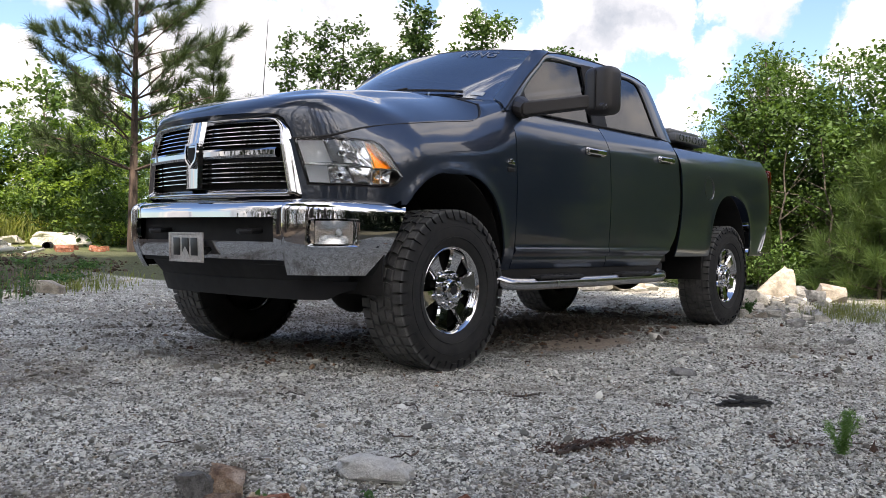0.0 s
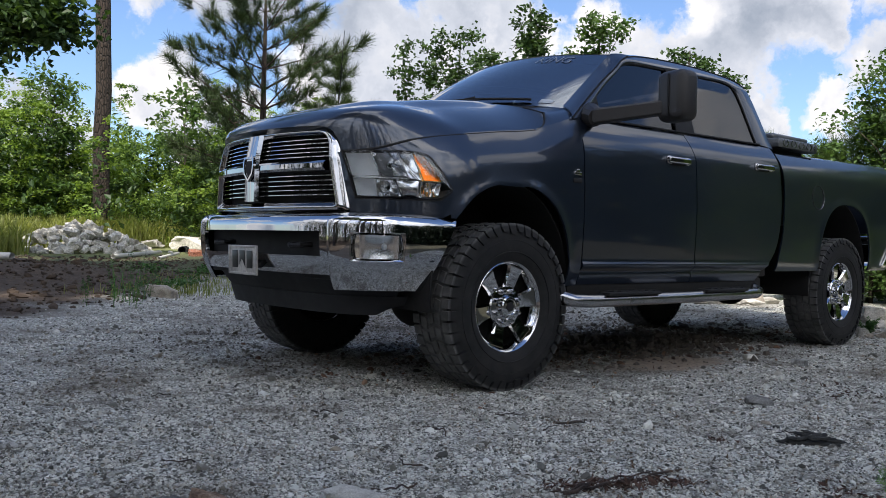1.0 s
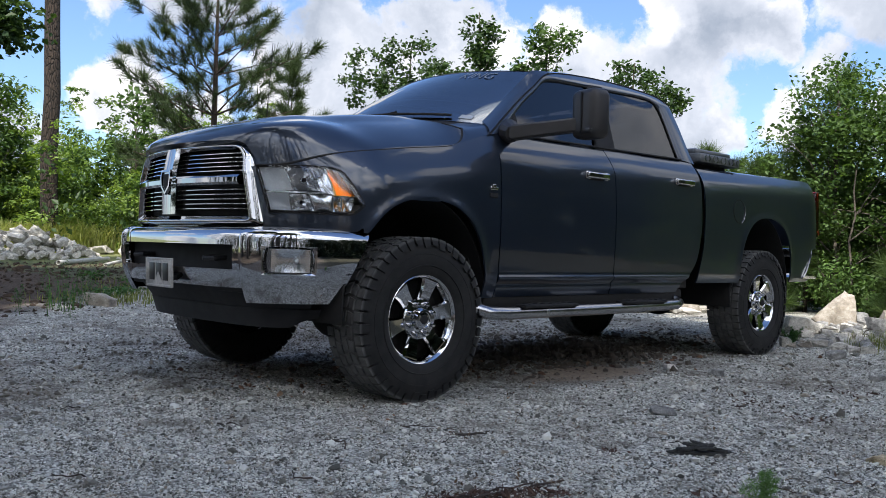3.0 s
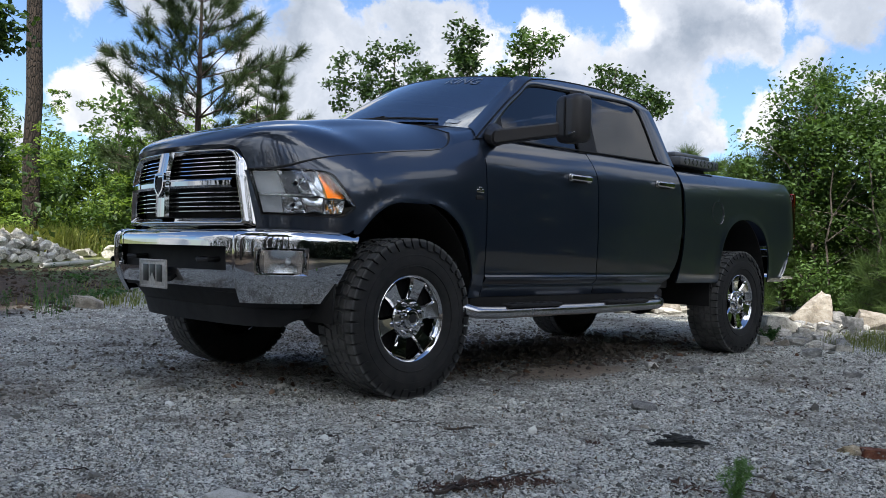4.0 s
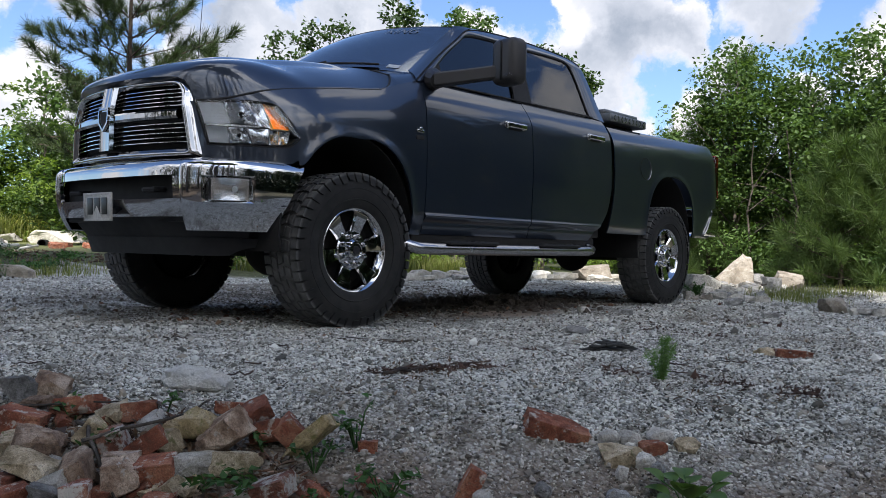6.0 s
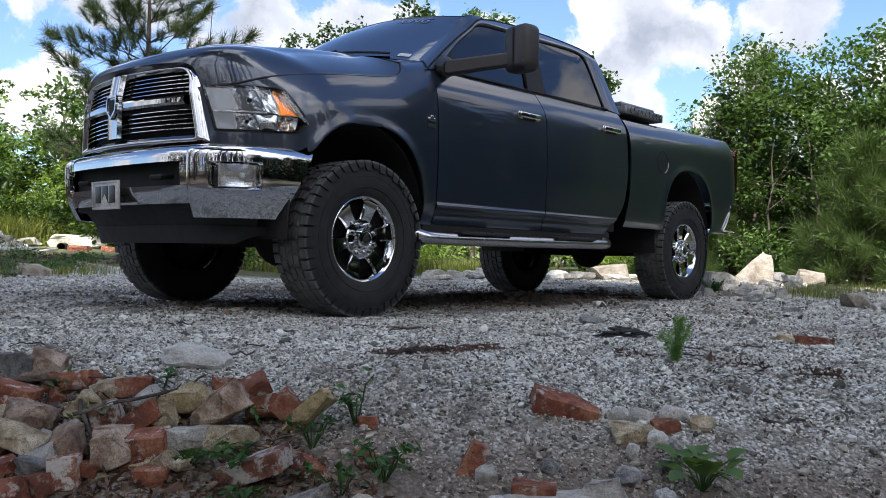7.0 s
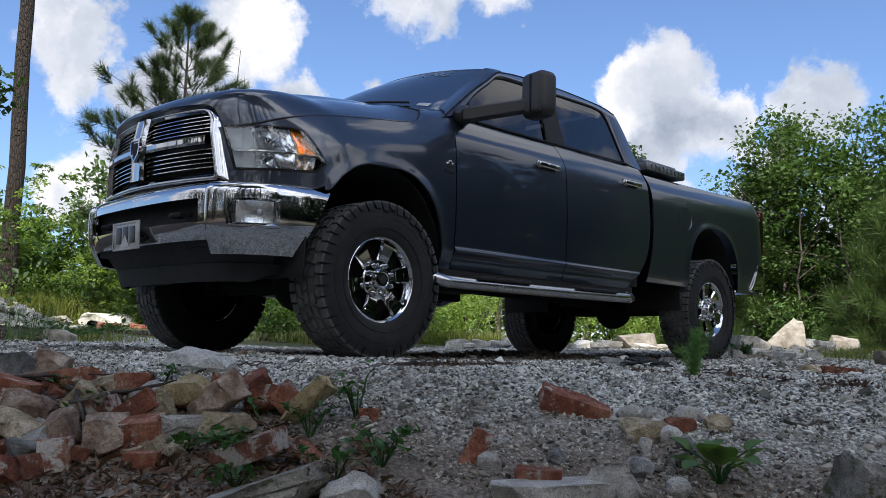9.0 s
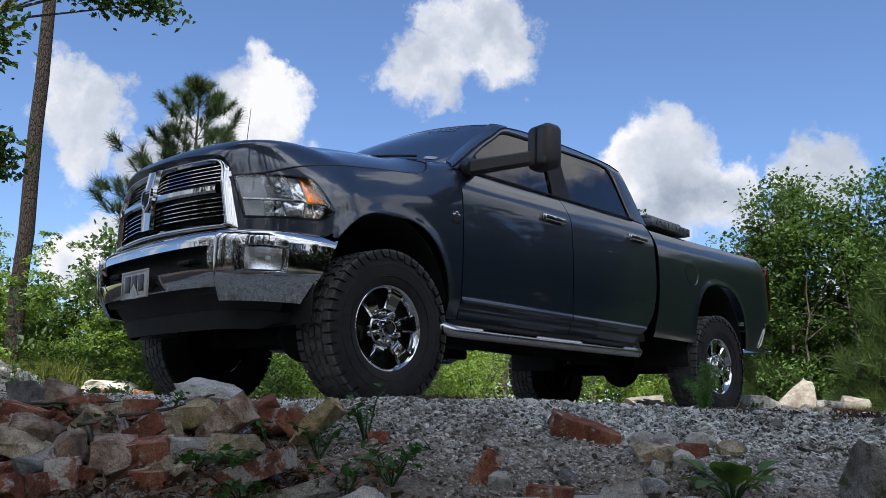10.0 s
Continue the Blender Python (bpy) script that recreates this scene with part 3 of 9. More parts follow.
def ground_rough(x, y):
    z = ground_z(x, y)
    z += 0.020 * noise.noise((x * 0.9, y * 0.9, 3.1)) + 0.010 * noise.noise((x * 3.1, y * 3.1, 7.7)) + 0.006 * noise.noise((x * 9.0, y * 9.0, 1.2))
    for wx in (0.0, -3.8):
        for wy in (0.86, -0.86):
            d = math.hypot((x - wx) / 0.45, (y - wy) / 0.35)
            if d < 1:
                z = z * d + (0.016 if wx < -1 else -0.004) * (1 - d)
    return z


def stretch(n, lo, mid0, mid1, hi):
    """Positions that lie close together in the middle and far apart towards the rim."""
    inner = list(np.linspace(mid0, mid1, n))
    step = inner[1] - inner[0]
    out, s, p = [], step, mid1
    while p < hi:
        s *= 1.22
        p += s
        out.append(min(p, hi))
    low, s, p = [], step, mid0
    while p > lo:
        s *= 1.22
        p -= s
        low.append(max(p, lo))
    return low[::-1] + inner + out


gx, gy = stretch(150, -400, -9.0, 5.5, 400), stretch(140, -400, -7.0, 6.0, 400)
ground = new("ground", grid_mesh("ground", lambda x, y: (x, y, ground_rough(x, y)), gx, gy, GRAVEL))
tagged(ground, "uneven grey limestone gravel pad falling off in a bank", "ground", kind="structure")

# ---- the pickup truck: x ahead, y to its left, the front axle over the origin ----
LEVEL = pose(0, 0, 0, 0, 0.30, 0)
truck = tagged(empty("pickup_truck", LEVEL), "dark grey crew cab pickup with chrome bumper on big mud tyres", "truck")

HUB_Z, WHEEL_R = 0.43, 0.435
seam_z = curve_of((0.86, 0.77, 0.70, 0.59, 0.31, 0.0, -0.16, -0.28, -0.40, -0.57), (1.182, 1.186, 1.198, 1.240, 1.300, 1.345, 1.365, 1.388, 1.425, 1.478))


def belt_z(x):
    if x > -0.57:
        return seam_z(x)
    if x > -2.82:
        return 1.478 + 0.012 * (-0.57 - x)
    return 1.462 + 0.02 * (-2.82 - x)


def arch_edge(x, mid, half, base, top):
    k = min(abs(x - mid) / half, 1.0)
    return base + (top - base) * (1 - k ** 2.5) ** 0.4


def arch_flare(x, z, mid, half, base, top):
    if z < base - 0.1:
        return 0.0
    k = (abs((x - mid) / half) ** 2.5 + max((z - base) / (top - base), 0.0) ** 2.5) ** 0.4
    return 0.009 * math.exp(-((k - 1.0) / 0.07) ** 2) if k > 0.93 else 0.009


FRONT_ARCH, REAR_ARCH = (-0.01, 0.455, 0.50, 1.06), (-3.85, 0.455, 0.60, 1.13)


def body_y(x, z):
    top = belt_z(x)
    y = 0.945 + 0.042 * step01(0.50, 0.66, z) + 0.012 * math.sin(math.pi * min(max((z - 0.66) / 0.62, 0), 1))
    y -= 0.078 * min(max((z - (top - 0.24)) / 0.24, 0), 1) ** 2.3 * (1 - step01(0.40, 0.74, x))
    if x > 0.25:
        y -= 0.45 * ((x - 0.25) / 0.6) ** 2
    if x < -4.72:
        y -= 0.05 * ((-4.72 - x) / 0.2) ** 2
    y += arch_flare(x, z, *FRONT_ARCH) + arch_flare(x, z, *REAR_ARCH)
    return y


def on_body(x, z, out=0.0):
    return (x, body_y(x, z) + out, z)


def strip(name, x_pairs, lo, hi, rows, mat, mirror, out=0.0, flip=False):
    """A body panel: columns between two lines lo(x) and hi(x)."""
    return grid_mesh(name, lambda x, v: on_body(x, lo(x) + (hi(x) - lo(x)) * v, out), x_pairs, span(0, 1, rows), mat, mirror=mirror, flip=flip)


def face_to(me, way):
    """Turns a sheet's faces so that most look the given way."""
    w = Vector(way)
    if sum(p.normal.dot(w) * p.area for p in me.polygons) < 0:
        me.flip_normals()
    return me


def join_meshes(name, meshes, mat, weld=0.0005):
    bm = bmesh.new()
    for me in meshes:
        bm.from_mesh(me)
    bmesh.ops.remove_doubles(bm, verts=bm.verts, dist=weld)
    bmesh.ops.recalc_face_normals(bm, faces=bm.faces)
    for me in meshes:
        bpy.data.meshes.remove(me)
    return from_bm(name, bm, mat, True, 40)


def dense(a, b, n, *ends):
    """Columns that crowd towards both ends."""
    return [a + (b - a) * (0.5 - 0.5 * math.cos(math.pi * i / (n - 1))) for i in range(n)]


def broken_line(*points):
    """Straight runs between (x, value) points."""
    xs, ys = [p[0] for p in points], [p[1] for p in points]
    return lambda x: float(np.interp(x, xs, ys))


LAMP_OUT, LAMP_IN = 0.400, 0.757
lamp_low = broken_line((0.400, 1.006), (0.425, 0.980), (0.448, 0.962), (0.475, 0.957), (0.757, 0.963))
lamp_high = broken_line((0.400, 1.012), (0.485, 1.158), (0.500, 1.174), (0.530, 1.185), (0.600, 1.191), (0.757, 1.188))


def nose_x(x, z):
    """The lamp's inner end leans towards the grille with height."""
    return x + 0.043 * min(max((z - 0.963) / 0.225, 0.0), 1.0) * min(max((x - 0.56) / 0.197, 0.0), 1.0)


def nose_strip(name, cols, lo, hi, rows, mirror):
    def at(x, v):
        z = lo(x) + (hi(x) - lo(x)) * v
        return on_body(nose_x(x, z), z)
    return grid_mesh(name, at, cols, span(0, 1, rows), PAINT, mirror=mirror)


def front_fender(mirror):
    arch0 = FRONT_ARCH[0] - FRONT_ARCH[1] + 0.0005
    mid = lambda x: 1.055 if x > 0 else 1.055 + 0.05 * step01(0.0, -0.5, x)
    low = lambda x: max(arch_edge(x, *FRONT_ARCH), 0.50) if x < 0.36 else max(arch_edge(x, *FRONT_ARCH), 0.872)
    hi = lambda x: belt_z(x)
    cols = dense(arch0, -0.10, 22) + span(-0.07, LAMP_OUT, 22)
    nose = [0.400, 0.412, 0.425, 0.436, 0.448, 0.46, 0.475, 0.485, 0.492, 0.500, 0.515, 0.530, 0.56] + span(0.600, LAMP_IN, 8)
    pieces = [strip("a", cols, lambda x: min(low(x), mid(x) - 0.005), mid, 12, PAINT, mirror), strip("b", cols, mid, hi, 14, PAINT, mirror),
              nose_strip("c", nose, lambda x: 0.872 + 0.020 * step01(0.44, LAMP_OUT, x), lamp_low, 12, mirror), nose_strip("d", nose, lamp_high, lambda x: max(hi(nose_x(x, 1.2)), lamp_high(x) + 0.003), 14, mirror), nose_strip("h", span(LAMP_IN, 0.785, 4), lambda x: 0.872, lambda x: hi(x + 0.043), 24, mirror),
              strip("e", span(-0.565, arch0, 5), lambda x: 0.53, lambda x: mid(x), 24, PAINT, mirror), strip("f", span(-0.565, arch0, 5), mid, hi, 14, PAINT, mirror)]
    ob = add_part("front_fender", face_to(join_meshes("front_fender", pieces, PAINT), (0.2, -1 if mirror else 1, 0)), truck)
    return thicken(ob, 0.012)


def door(name, front, rear, mirror):
    """A door's outer skin between two edges given as functions of height."""
    def at(u, v):
        z = 0.535 + (belt_z((front(1.0) + rear(1.0)) / 2) - 0.535) * v
        x = front(z) + (rear(z) - front(z)) * u
        # pressed crease along the foot of the door
        groove = -0.012 * math.exp(-((z - 0.608) / 0.010) ** 2) + 0.010 * math.exp(-((z - 0.645) / 0.016) ** 2)
        return on_body(x, z, groove)
    rows = span(0, 0.07, 4) + span(0.075, 0.16, 14) + span(0.17, 0.72, 14) + span(0.74, 1, 12)
    me = grid_mesh(name, at, span(0, 1, 26), rows, PAINT, mirror=mirror)
    return thicken(add_part(name, face_to(me, (0, -1 if mirror else 1, 0)), truck), 0.012)


back_edge = curve_of((0.50, 0.56, 0.70, 0.87, 1.04, 1.20, 1.37, 1.52), (-2.50, -2.535, -2.685, -2.765, -2.79, -2.79, -2.775, -2.735))
bed_edge = curve_of((0.50, 0.62, 0.75, 0.87, 1.04, 1.20, 1.37, 1.52), (-2.74, -2.765, -2.80, -2.825, -2.84, -2.845, -2.84, -2.83))


def handle(where, owner, mirror):
    """Chrome pull with a recessed cup and a keyed end."""
    x, z = where
    s = -1 if mirror else 1
    y = body_y(x, z)
    bm = bmesh.new()
    box_into(bm, (x - 0.115, s * (y + 0.024) - 0.012, z - 0.020), (x + 0.115, s * (y + 0.024) + 0.012, z + 0.020), 0.010, segments=3)
    for dx in (-0.095, 0.095):
        box_into(bm, (x + dx - 0.022, s * (y + 0.008) - 0.014, z - 0.026), (x + dx + 0.022, s * (y + 0.008) + 0.014, z + 0.026), 0.009, segments=2)
    part("door_handle", bm, CHROME, owner, "chrome door handle")
    bm = bmesh.new()
    box_into(bm, (x - 0.075, s * (y + 0.001) - 0.004, z - 0.030), (x + 0.075, s * (y + 0.001) + 0.004, z + 0.014), 0.003)
    part("handle_cup", bm, BLACK, owner)


def bed_side(mirror):
    a0, a1 = REAR_ARCH[0] - REAR_ARCH[1] + 0.0005, REAR_ARCH[0] + REAR_ARCH[1] - 0.0005
    hi = lambda x: belt_z(x)
    mid = lambda x: 1.20
    low = lambda x: max(arch_edge(x, *REAR_ARCH), 0.60)
    cols = dense(a0, a1, 44)
    rear_cols = span(-4.90, a0, 14)
    foot = lambda x: 0.60 + 0.24 * max(0.0, (-4.66 - x) / 0.24) ** 1.3

    def fore(u, v, z0, z1):
        z = z0 + (z1 - z0) * v
        return on_body(a1 + (bed_edge(z) - a1) * u, z)
    pieces = [strip("a", cols, low, mid, 16, PAINT, mirror), strip("b", cols, mid, hi, 14, PAINT, mirror),
              strip("c", rear_cols, foot, mid, 16, PAINT, mirror), strip("d", rear_cols, mid, hi, 14, PAINT, mirror),
              grid_mesh("e", lambda u, v: fore(u, v, 0.60, 1.20), span(0, 1, 16), span(0, 1, 16), PAINT, mirror=mirror),
              grid_mesh("f", lambda u, v: fore(u, v, 1.20, belt_z(-2.9)), span(0, 1, 16), span(0, 1, 14), PAINT, mirror=mirror)]
    # the rail on top, rolling inwards
    top = lambda u, v: (u, (body_y(u, hi(u)) - 0.10 * v), hi(u) + 0.018 * math.sin(math.pi * min(v * 1.4, 1.0)) - 0.01 * v)
    pieces.append(grid_mesh("g", top, span(-4.90, -2.83, 30), span(0, 1, 8), PAINT, mirror=mirror))
    ob = add_part("bed_side", face_to(join_meshes("bed_side", pieces, PAINT, 0.002), (0, -1 if mirror else 1, 0.1)), truck)
    thicken(ob, 0.012)
    s = -1 if mirror else 1
    if not mirror:
        bm = bmesh.new()
        ring = [on_body(-3.36 + 0.092 * math.cos(a), 1.165 + 0.092 * math.sin(a), 0.0015) for a in span(0, 2 * math.pi, 33)]
        tube_into(bm, ring, 0.0035, 6, False)
        part("fuel_flap_gap", bm, BLACK, ob)
        bm = bmesh.new()
        arc = [on_body(-3.36 + 0.092 * math.cos(a), 1.165 + 0.092 * math.sin(a), 0.006) for a in span(2.3, 4.4, 12)]
        tube_into(bm, arc, 0.0025, 6)
        part("fuel_flap_edge", bm, STEEL, ob)
    # tail lamp wrapping round the corner
    bm = bmesh.new()
    box_into(bm, (-4.925, s * 0.955 - 0.045, 1.00), (-4.845, s * 0.955 + 0.014, 1.42), 0.014, segments=3)
    part("tail_lamp", bm, RED, truck, "red tail lamp")


doors = []
for mirror in (False, True):
    front_fender(mirror)
    fd = door("front_door", lambda z: -0.573 + 0.03 * step01(1.30, 1.50, z), lambda z: -1.685 + 0.05 * step01(1.30, 1.50, z), mirror)
    rd = door("rear_door", lambda z: -1.693 + 0.05 * step01(1.30, 1.50, z), back_edge, mirror)
    handle((-1.47, 1.300), fd, mirror)
    handle((-2.53, 1.335), rd, mirror)
    doors.append((fd, rd))
    bed_side(mirror)

# hood
hood_mid = curve_of((0.955, 0.945, 0.92, 0.87, 0.78, 0.60, 0.40, 0.10, -0.25), (1.316, 1.334, 1.357, 1.387, 1.420, 1.468, 1.506, 1.555, 1.592))


def hood_at(u, v):
    xc, xs = 0.955 - 1.205 * v, 0.800 - 1.205 * v
    rear = max(0.0, (v - 0.86) / 0.14) ** 2.6
    a = abs(u)
    x = xc + (xs - xc) * a ** 2.4
    ye = body_y(xs, belt_z(xs)) - 0.007 - 0.085 * rear
    zs, zc = belt_z(xs) + 0.002 + 0.075 * rear, hood_mid(xc)
    p = 3.4 + 16.6 * (1 - step01(-0.04, 0.62, v)) ** 1.8
    z = zc - (zc - zs) * a ** p
    z += 0.020 * (1 - step01(0.50, 0.66, a)) * step01(0.05, 0.3, v) - 0.02 * step01(0.05, 0.3, v) * 0.6
    return (x, u * ye, z)


HOOD_U = span(0, 0.78, 24) + [0.81, 0.835, 0.86, 0.88, 0.90, 0.915, 0.93, 0.945, 0.957, 0.968, 0.978, 0.987, 0.994, 1.0]
thicken(add_part("hood", face_to(grid_mesh("hood", hood_at, [-u for u in HOOD_U[:0:-1]] + HOOD_U, [0, 0.004, 0.01, 0.018, 0.03, 0.045, 0.065, 0.09] + span(0.12, 0.86, 28) + span(0.875, 1, 9), PAINT), (0, 0, 1)), truck), 0.014)

# cowl and windscreen


def screen_at(u, v, out=0.0):
    y = u * (0.775 - 0.055 * v)
    x = (-0.265 - 0.363 * u * u) * (1 - v) + (-0.985 - 0.128 * u * u) * v
    z = (1.592 - 0.040 * u * u) * (1 - v) + (1.990 - 0.045 * u * u) * v + 0.018 * math.sin(math.pi * v) * (1 - u * u)
    return (x + out * 0.45, y, z + out)


thicken(add_part("windscreen", grid_mesh("windscreen", screen_at, span(-1, 1, 33), span(0, 1, 20), SCREEN), truck, "bluish reflecting windscreen"), 0.005)
def cowl_at(u, v):
    p = Vector(hood_at(u, 1.0)).lerp(Vector(screen_at(u, 0.0)), v)
    return (p.x, p.y, p.z - 0.004 - 0.010 * math.sin(math.pi * v))


thicken(add_part("cowl", face_to(grid_mesh("cowl", cowl_at, span(-0.90, 0.90, 29), span(0, 1, 6), BLACK), (0, 0, 1)), truck, "black plastic cowl"), 0.02)

# glass house
outer_x = (-0.54, -0.708, -0.903, -1.072, -1.251, -1.651, -2.112, -2.466, -2.615, -2.694, -2.754, -2.795)
outer_z = (1.468, 1.597, 1.740, 1.853, 1.950, 2.003, 2.017, 2.000, 1.954, 1.805, 1.604, 1.494)
inner_x = (-0.657, -0.821, -0.957, -1.094, -1.236, -1.654, -2.127, -2.398, -2.483, -2.523, -2.563, -2.588)
inner_z = (1.492, 1.640, 1.745, 1.838, 1.900, 1.921, 1.941, 1.941, 1.890, 1.785, 1.604, 1.512)
steps = list(range(12))
ox, oz, ix, iz = curve_of(steps, outer_x), curve_of(steps, outer_z), curve_of(steps, inner_x), curve_of(steps, inner_z)


def house_y(z):
    return 0.914 - 0.32 * (z - 1.49) - 0.6 * max(z - 1.925, 0.0)


def ring_at(s, v):
    x, z = ox(s) * (1 - v) + ix(s) * v, oz(s) * (1 - v) + iz(s) * v
    lip = -0.012 * step01(0.86, 1.0, v)
    return (x, house_y(z) + 0.006 * math.sin(math.pi * v) + lip, z)


along = span(0, 11, 89)
for mirror, (fd, rd) in zip((False, True), doors):
    s = -1 if mirror else 1
    me = grid_mesh("window_frame", ring_at, along, span(0, 1, 9), PAINT, mirror=mirror)
    thicken(add_part("window_frame", face_to(me, (0, s, 0)), truck), 0.02)
    # black rubber round the openings
    bm = bmesh.new()
    tube_into(bm, [(ix(t), s * (house_y(iz(t)) - 0.010), iz(t)) for t in along], 0.007, 6)
    tube_into(bm, [(x, s * (house_y(1.500) + 0.004), belt_z(x) + 0.010) for x in span(-0.63, -2.60, 20)], 0.007, 6)
    part("window_seal", bm, BLACK, truck)
    # post between the windows
    bm = bmesh.new()
    post = [(-1.565, 1.485), (-1.775, 1.490), (-1.79, 1.945), (-1.62, 1.935)]
    for k, d in enumerate((0.002, -0.014)):
        bm.faces.new([bm.verts.new((x, s * (house_y(min(z, 1.925)) + d), z)) for x, z in (post if k == 0 else post[::-1])])
    part("door_post", bm, BLACK, truck, "black post between the side windows", smooth=False)
    bm = bmesh.new()
    corner = [(-0.655, 1.490), (-0.815, 1.490), (-0.810, 1.66)]
    for d in (-0.004, -0.016):
        bm.faces.new([bm.verts.new((x, s * (house_y(z) + d), z)) for x, z in corner])
    part("mirror_sail", bm, BLACK, fd, smooth=False)

    # panes, set back from the frame
    def pane(name, s0, s1, x0, x1, owner):
        tops = span(s0, s1, 33)

        def at(t, v):
            x, z = ix(t), iz(t)
            xb = x0 + (x1 - x0) * (t - s0) / (s1 - s0)
            zb = belt_z(xb) + 0.008
            return ((xb + (x - xb) * v), house_y(zb + (z - zb) * v) - 0.014, zb + (z - zb) * v)
        me = grid_mesh(name, at, tops, span(0, 1, 10), TINTED, mirror=mirror)
        thicken(add_part(name, me, owner, "dark tinted side glass"), 0.004)
    pane("side_window", 0.0, 5.0, -0.655, -1.60, fd)
    pane("side_window", 5.3, 11.0, -1.74, -2.562, rd)

    # pillar between screen and side frame, and the shoulder under it
    def pillar(t, v):
        a = Vector(screen_at(1.0, t / 4.0))
        b = Vector(ring_at(t, 0.0))
        p = a.lerp(b, v)
        full = math.sin(math.pi * v) * (1 - 0.6 * t / 4)
        return (p.x, p.y + 0.010 * full, p.z + 0.008 * full)
    thicken(add_part("windscreen_pillar", grid_mesh("windscreen_pillar", pillar, span(0, 4, 25), span(0, 1, 9), PAINT, mirror=mirror), truck), 0.012)

    def shoulder(t, v):
        x = -0.236 - 0.329 * t
        a = Vector(on_body(x, belt_z(x)))
        b = Vector(hood_at(1.0, 0.86 + 0.14 * min(t / 0.5, 1.0)))
        if t > 0.5:
            b = b.lerp(Vector(screen_at(1.0, 0.0)), (t - 0.5) / 0.5)
        p = a.lerp(b, v)
        return (p.x, p.y, p.z + 0.014 * math.sin(math.pi * v) * t)
    thicken(add_part("fender_shoulder", face_to(grid_mesh("fender_shoulder", shoulder, span(0, 1, 25), span(0, 1, 9), PAINT, mirror=mirror), (0, 0, 1)), truck), 0.01)
    side_cowl = lambda u, v: tuple(Vector(hood_at(u, 1.0)).lerp(Vector(screen_at(u, 0.0)), v))
    thicken(add_part("cowl_side", face_to(grid_mesh("cowl_side", side_cowl, span(0.90, 1.0, 6), span(0, 1, 6), PAINT, mirror=mirror), (0, 0, 1)), truck), 0.012)
    # dark gaps: hood against fender, door frame against pillar and roof
    flip = Vector((1, s, 1))
    bm = bmesh.new()
    edge = [Vector(hood_at(1.0, v)) + Vector((0, 0.0078, 0.0015)) for v in span(0.015, 1, 60)] + [Vector(hood_at(u, 1.0)) + Vector((-0.004, 0, 0)) for u in span(0.985, 0.86, 8)]
    tube_into(bm, [p * flip for p in edge], 0.0058, 6)
    part("hood_gap", bm, BLACK, truck)
    bm = bmesh.new()
    tube_into(bm, [Vector(ring_at(t, 0.0)) * flip + Vector((0, s * 0.001, 0)) for t in span(0, 8.2, 70)], 0.0048, 6)
    part("door_gap", bm, BLACK, truck)

    # wheel housings
    for mid, top in ((-0.01, 1.05), (-3.85, 1.12)):
        liner = lambda a, v: (mid + 0.50 * math.cos(a), 0.42 + 0.52 * v, 0.50 + (top - 0.48) * math.sin(a))
        thicken(add_part("wheel_housing", grid_mesh("wheel_housing", liner, span(-0.15, math.pi + 0.15, 25), span(0, 1, 3), DARK, mirror=mirror), truck), 0.01)
        inside = lambda a, v: (mid + 0.50 * math.cos(a) * v, 0.42, 0.50 + (top - 0.48) * math.sin(a) * v)
        add_part("housing_wall", grid_mesh("housing_wall", inside, span(0, math.pi, 25), span(0, 1, 3), DARK, mirror=mirror), truck)


def roof_at(u, v):
    xe = -1.235 + (-2.595 + 1.235) * v
    t = 4 + 4 * max(v, 0.0)
    xe, ze = ox(t), oz(t)
    ye = house_y(ze)
    x = xe + (0.225 * (1 - v) - 0.03 * v) * (1 - u * u)
    if v < 0:
        p = Vector(screen_at(u, 1.0, 0.003))
        return (p.x, p.y, p.z)
    return (x, u * ye, ze + 0.050 * (1 - u * u) * (1 - 0.2 * (1 - v)) + 0.010 * math.sin(math.pi * min(abs(1 - abs(u)) / 0.12, 1.0)) * (1 if v > 0 else 0))


thicken(add_part("roof", face_to(grid_mesh("roof", roof_at, span(-1, 1, 41), [-0.02] + span(0, 1, 30), PAINT), (0, 0, 1)), truck), 0.014)


def back_at(u, v):
    a, b = Vector(ring_at(8.0 + 3.0 * v, 0.0)), 0.0
    return (a.x - 0.015 * (1 - u * u), u * a.y, a.z)


thicken(add_part("cab_back", grid_mesh("cab_back", back_at, span(-1, 1, 17), span(0, 1, 12), PAINT, skip=lambda i, j: 4 <= i < 12 and 3 <= j < 9), truck), 0.012)
thicken(add_part("rear_window", grid_mesh("rear_window", lambda u, v: tuple(Vector(back_at(u * 0.5, 0.25 + 0.5 * v)) + Vector((0.004, 0, 0))), span(-1, 1, 9), span(0, 1, 6), TINTED), truck, "dark tinted rear window"), 0.004)

# dark body behind the gaps, floor and seats


def block(name, lo, hi, bevel, mat, owner=None, label=""):
    bm = bmesh.new()
    box_into(bm, lo, hi, bevel)
    return part(name, bm, mat, owner or truck, label)


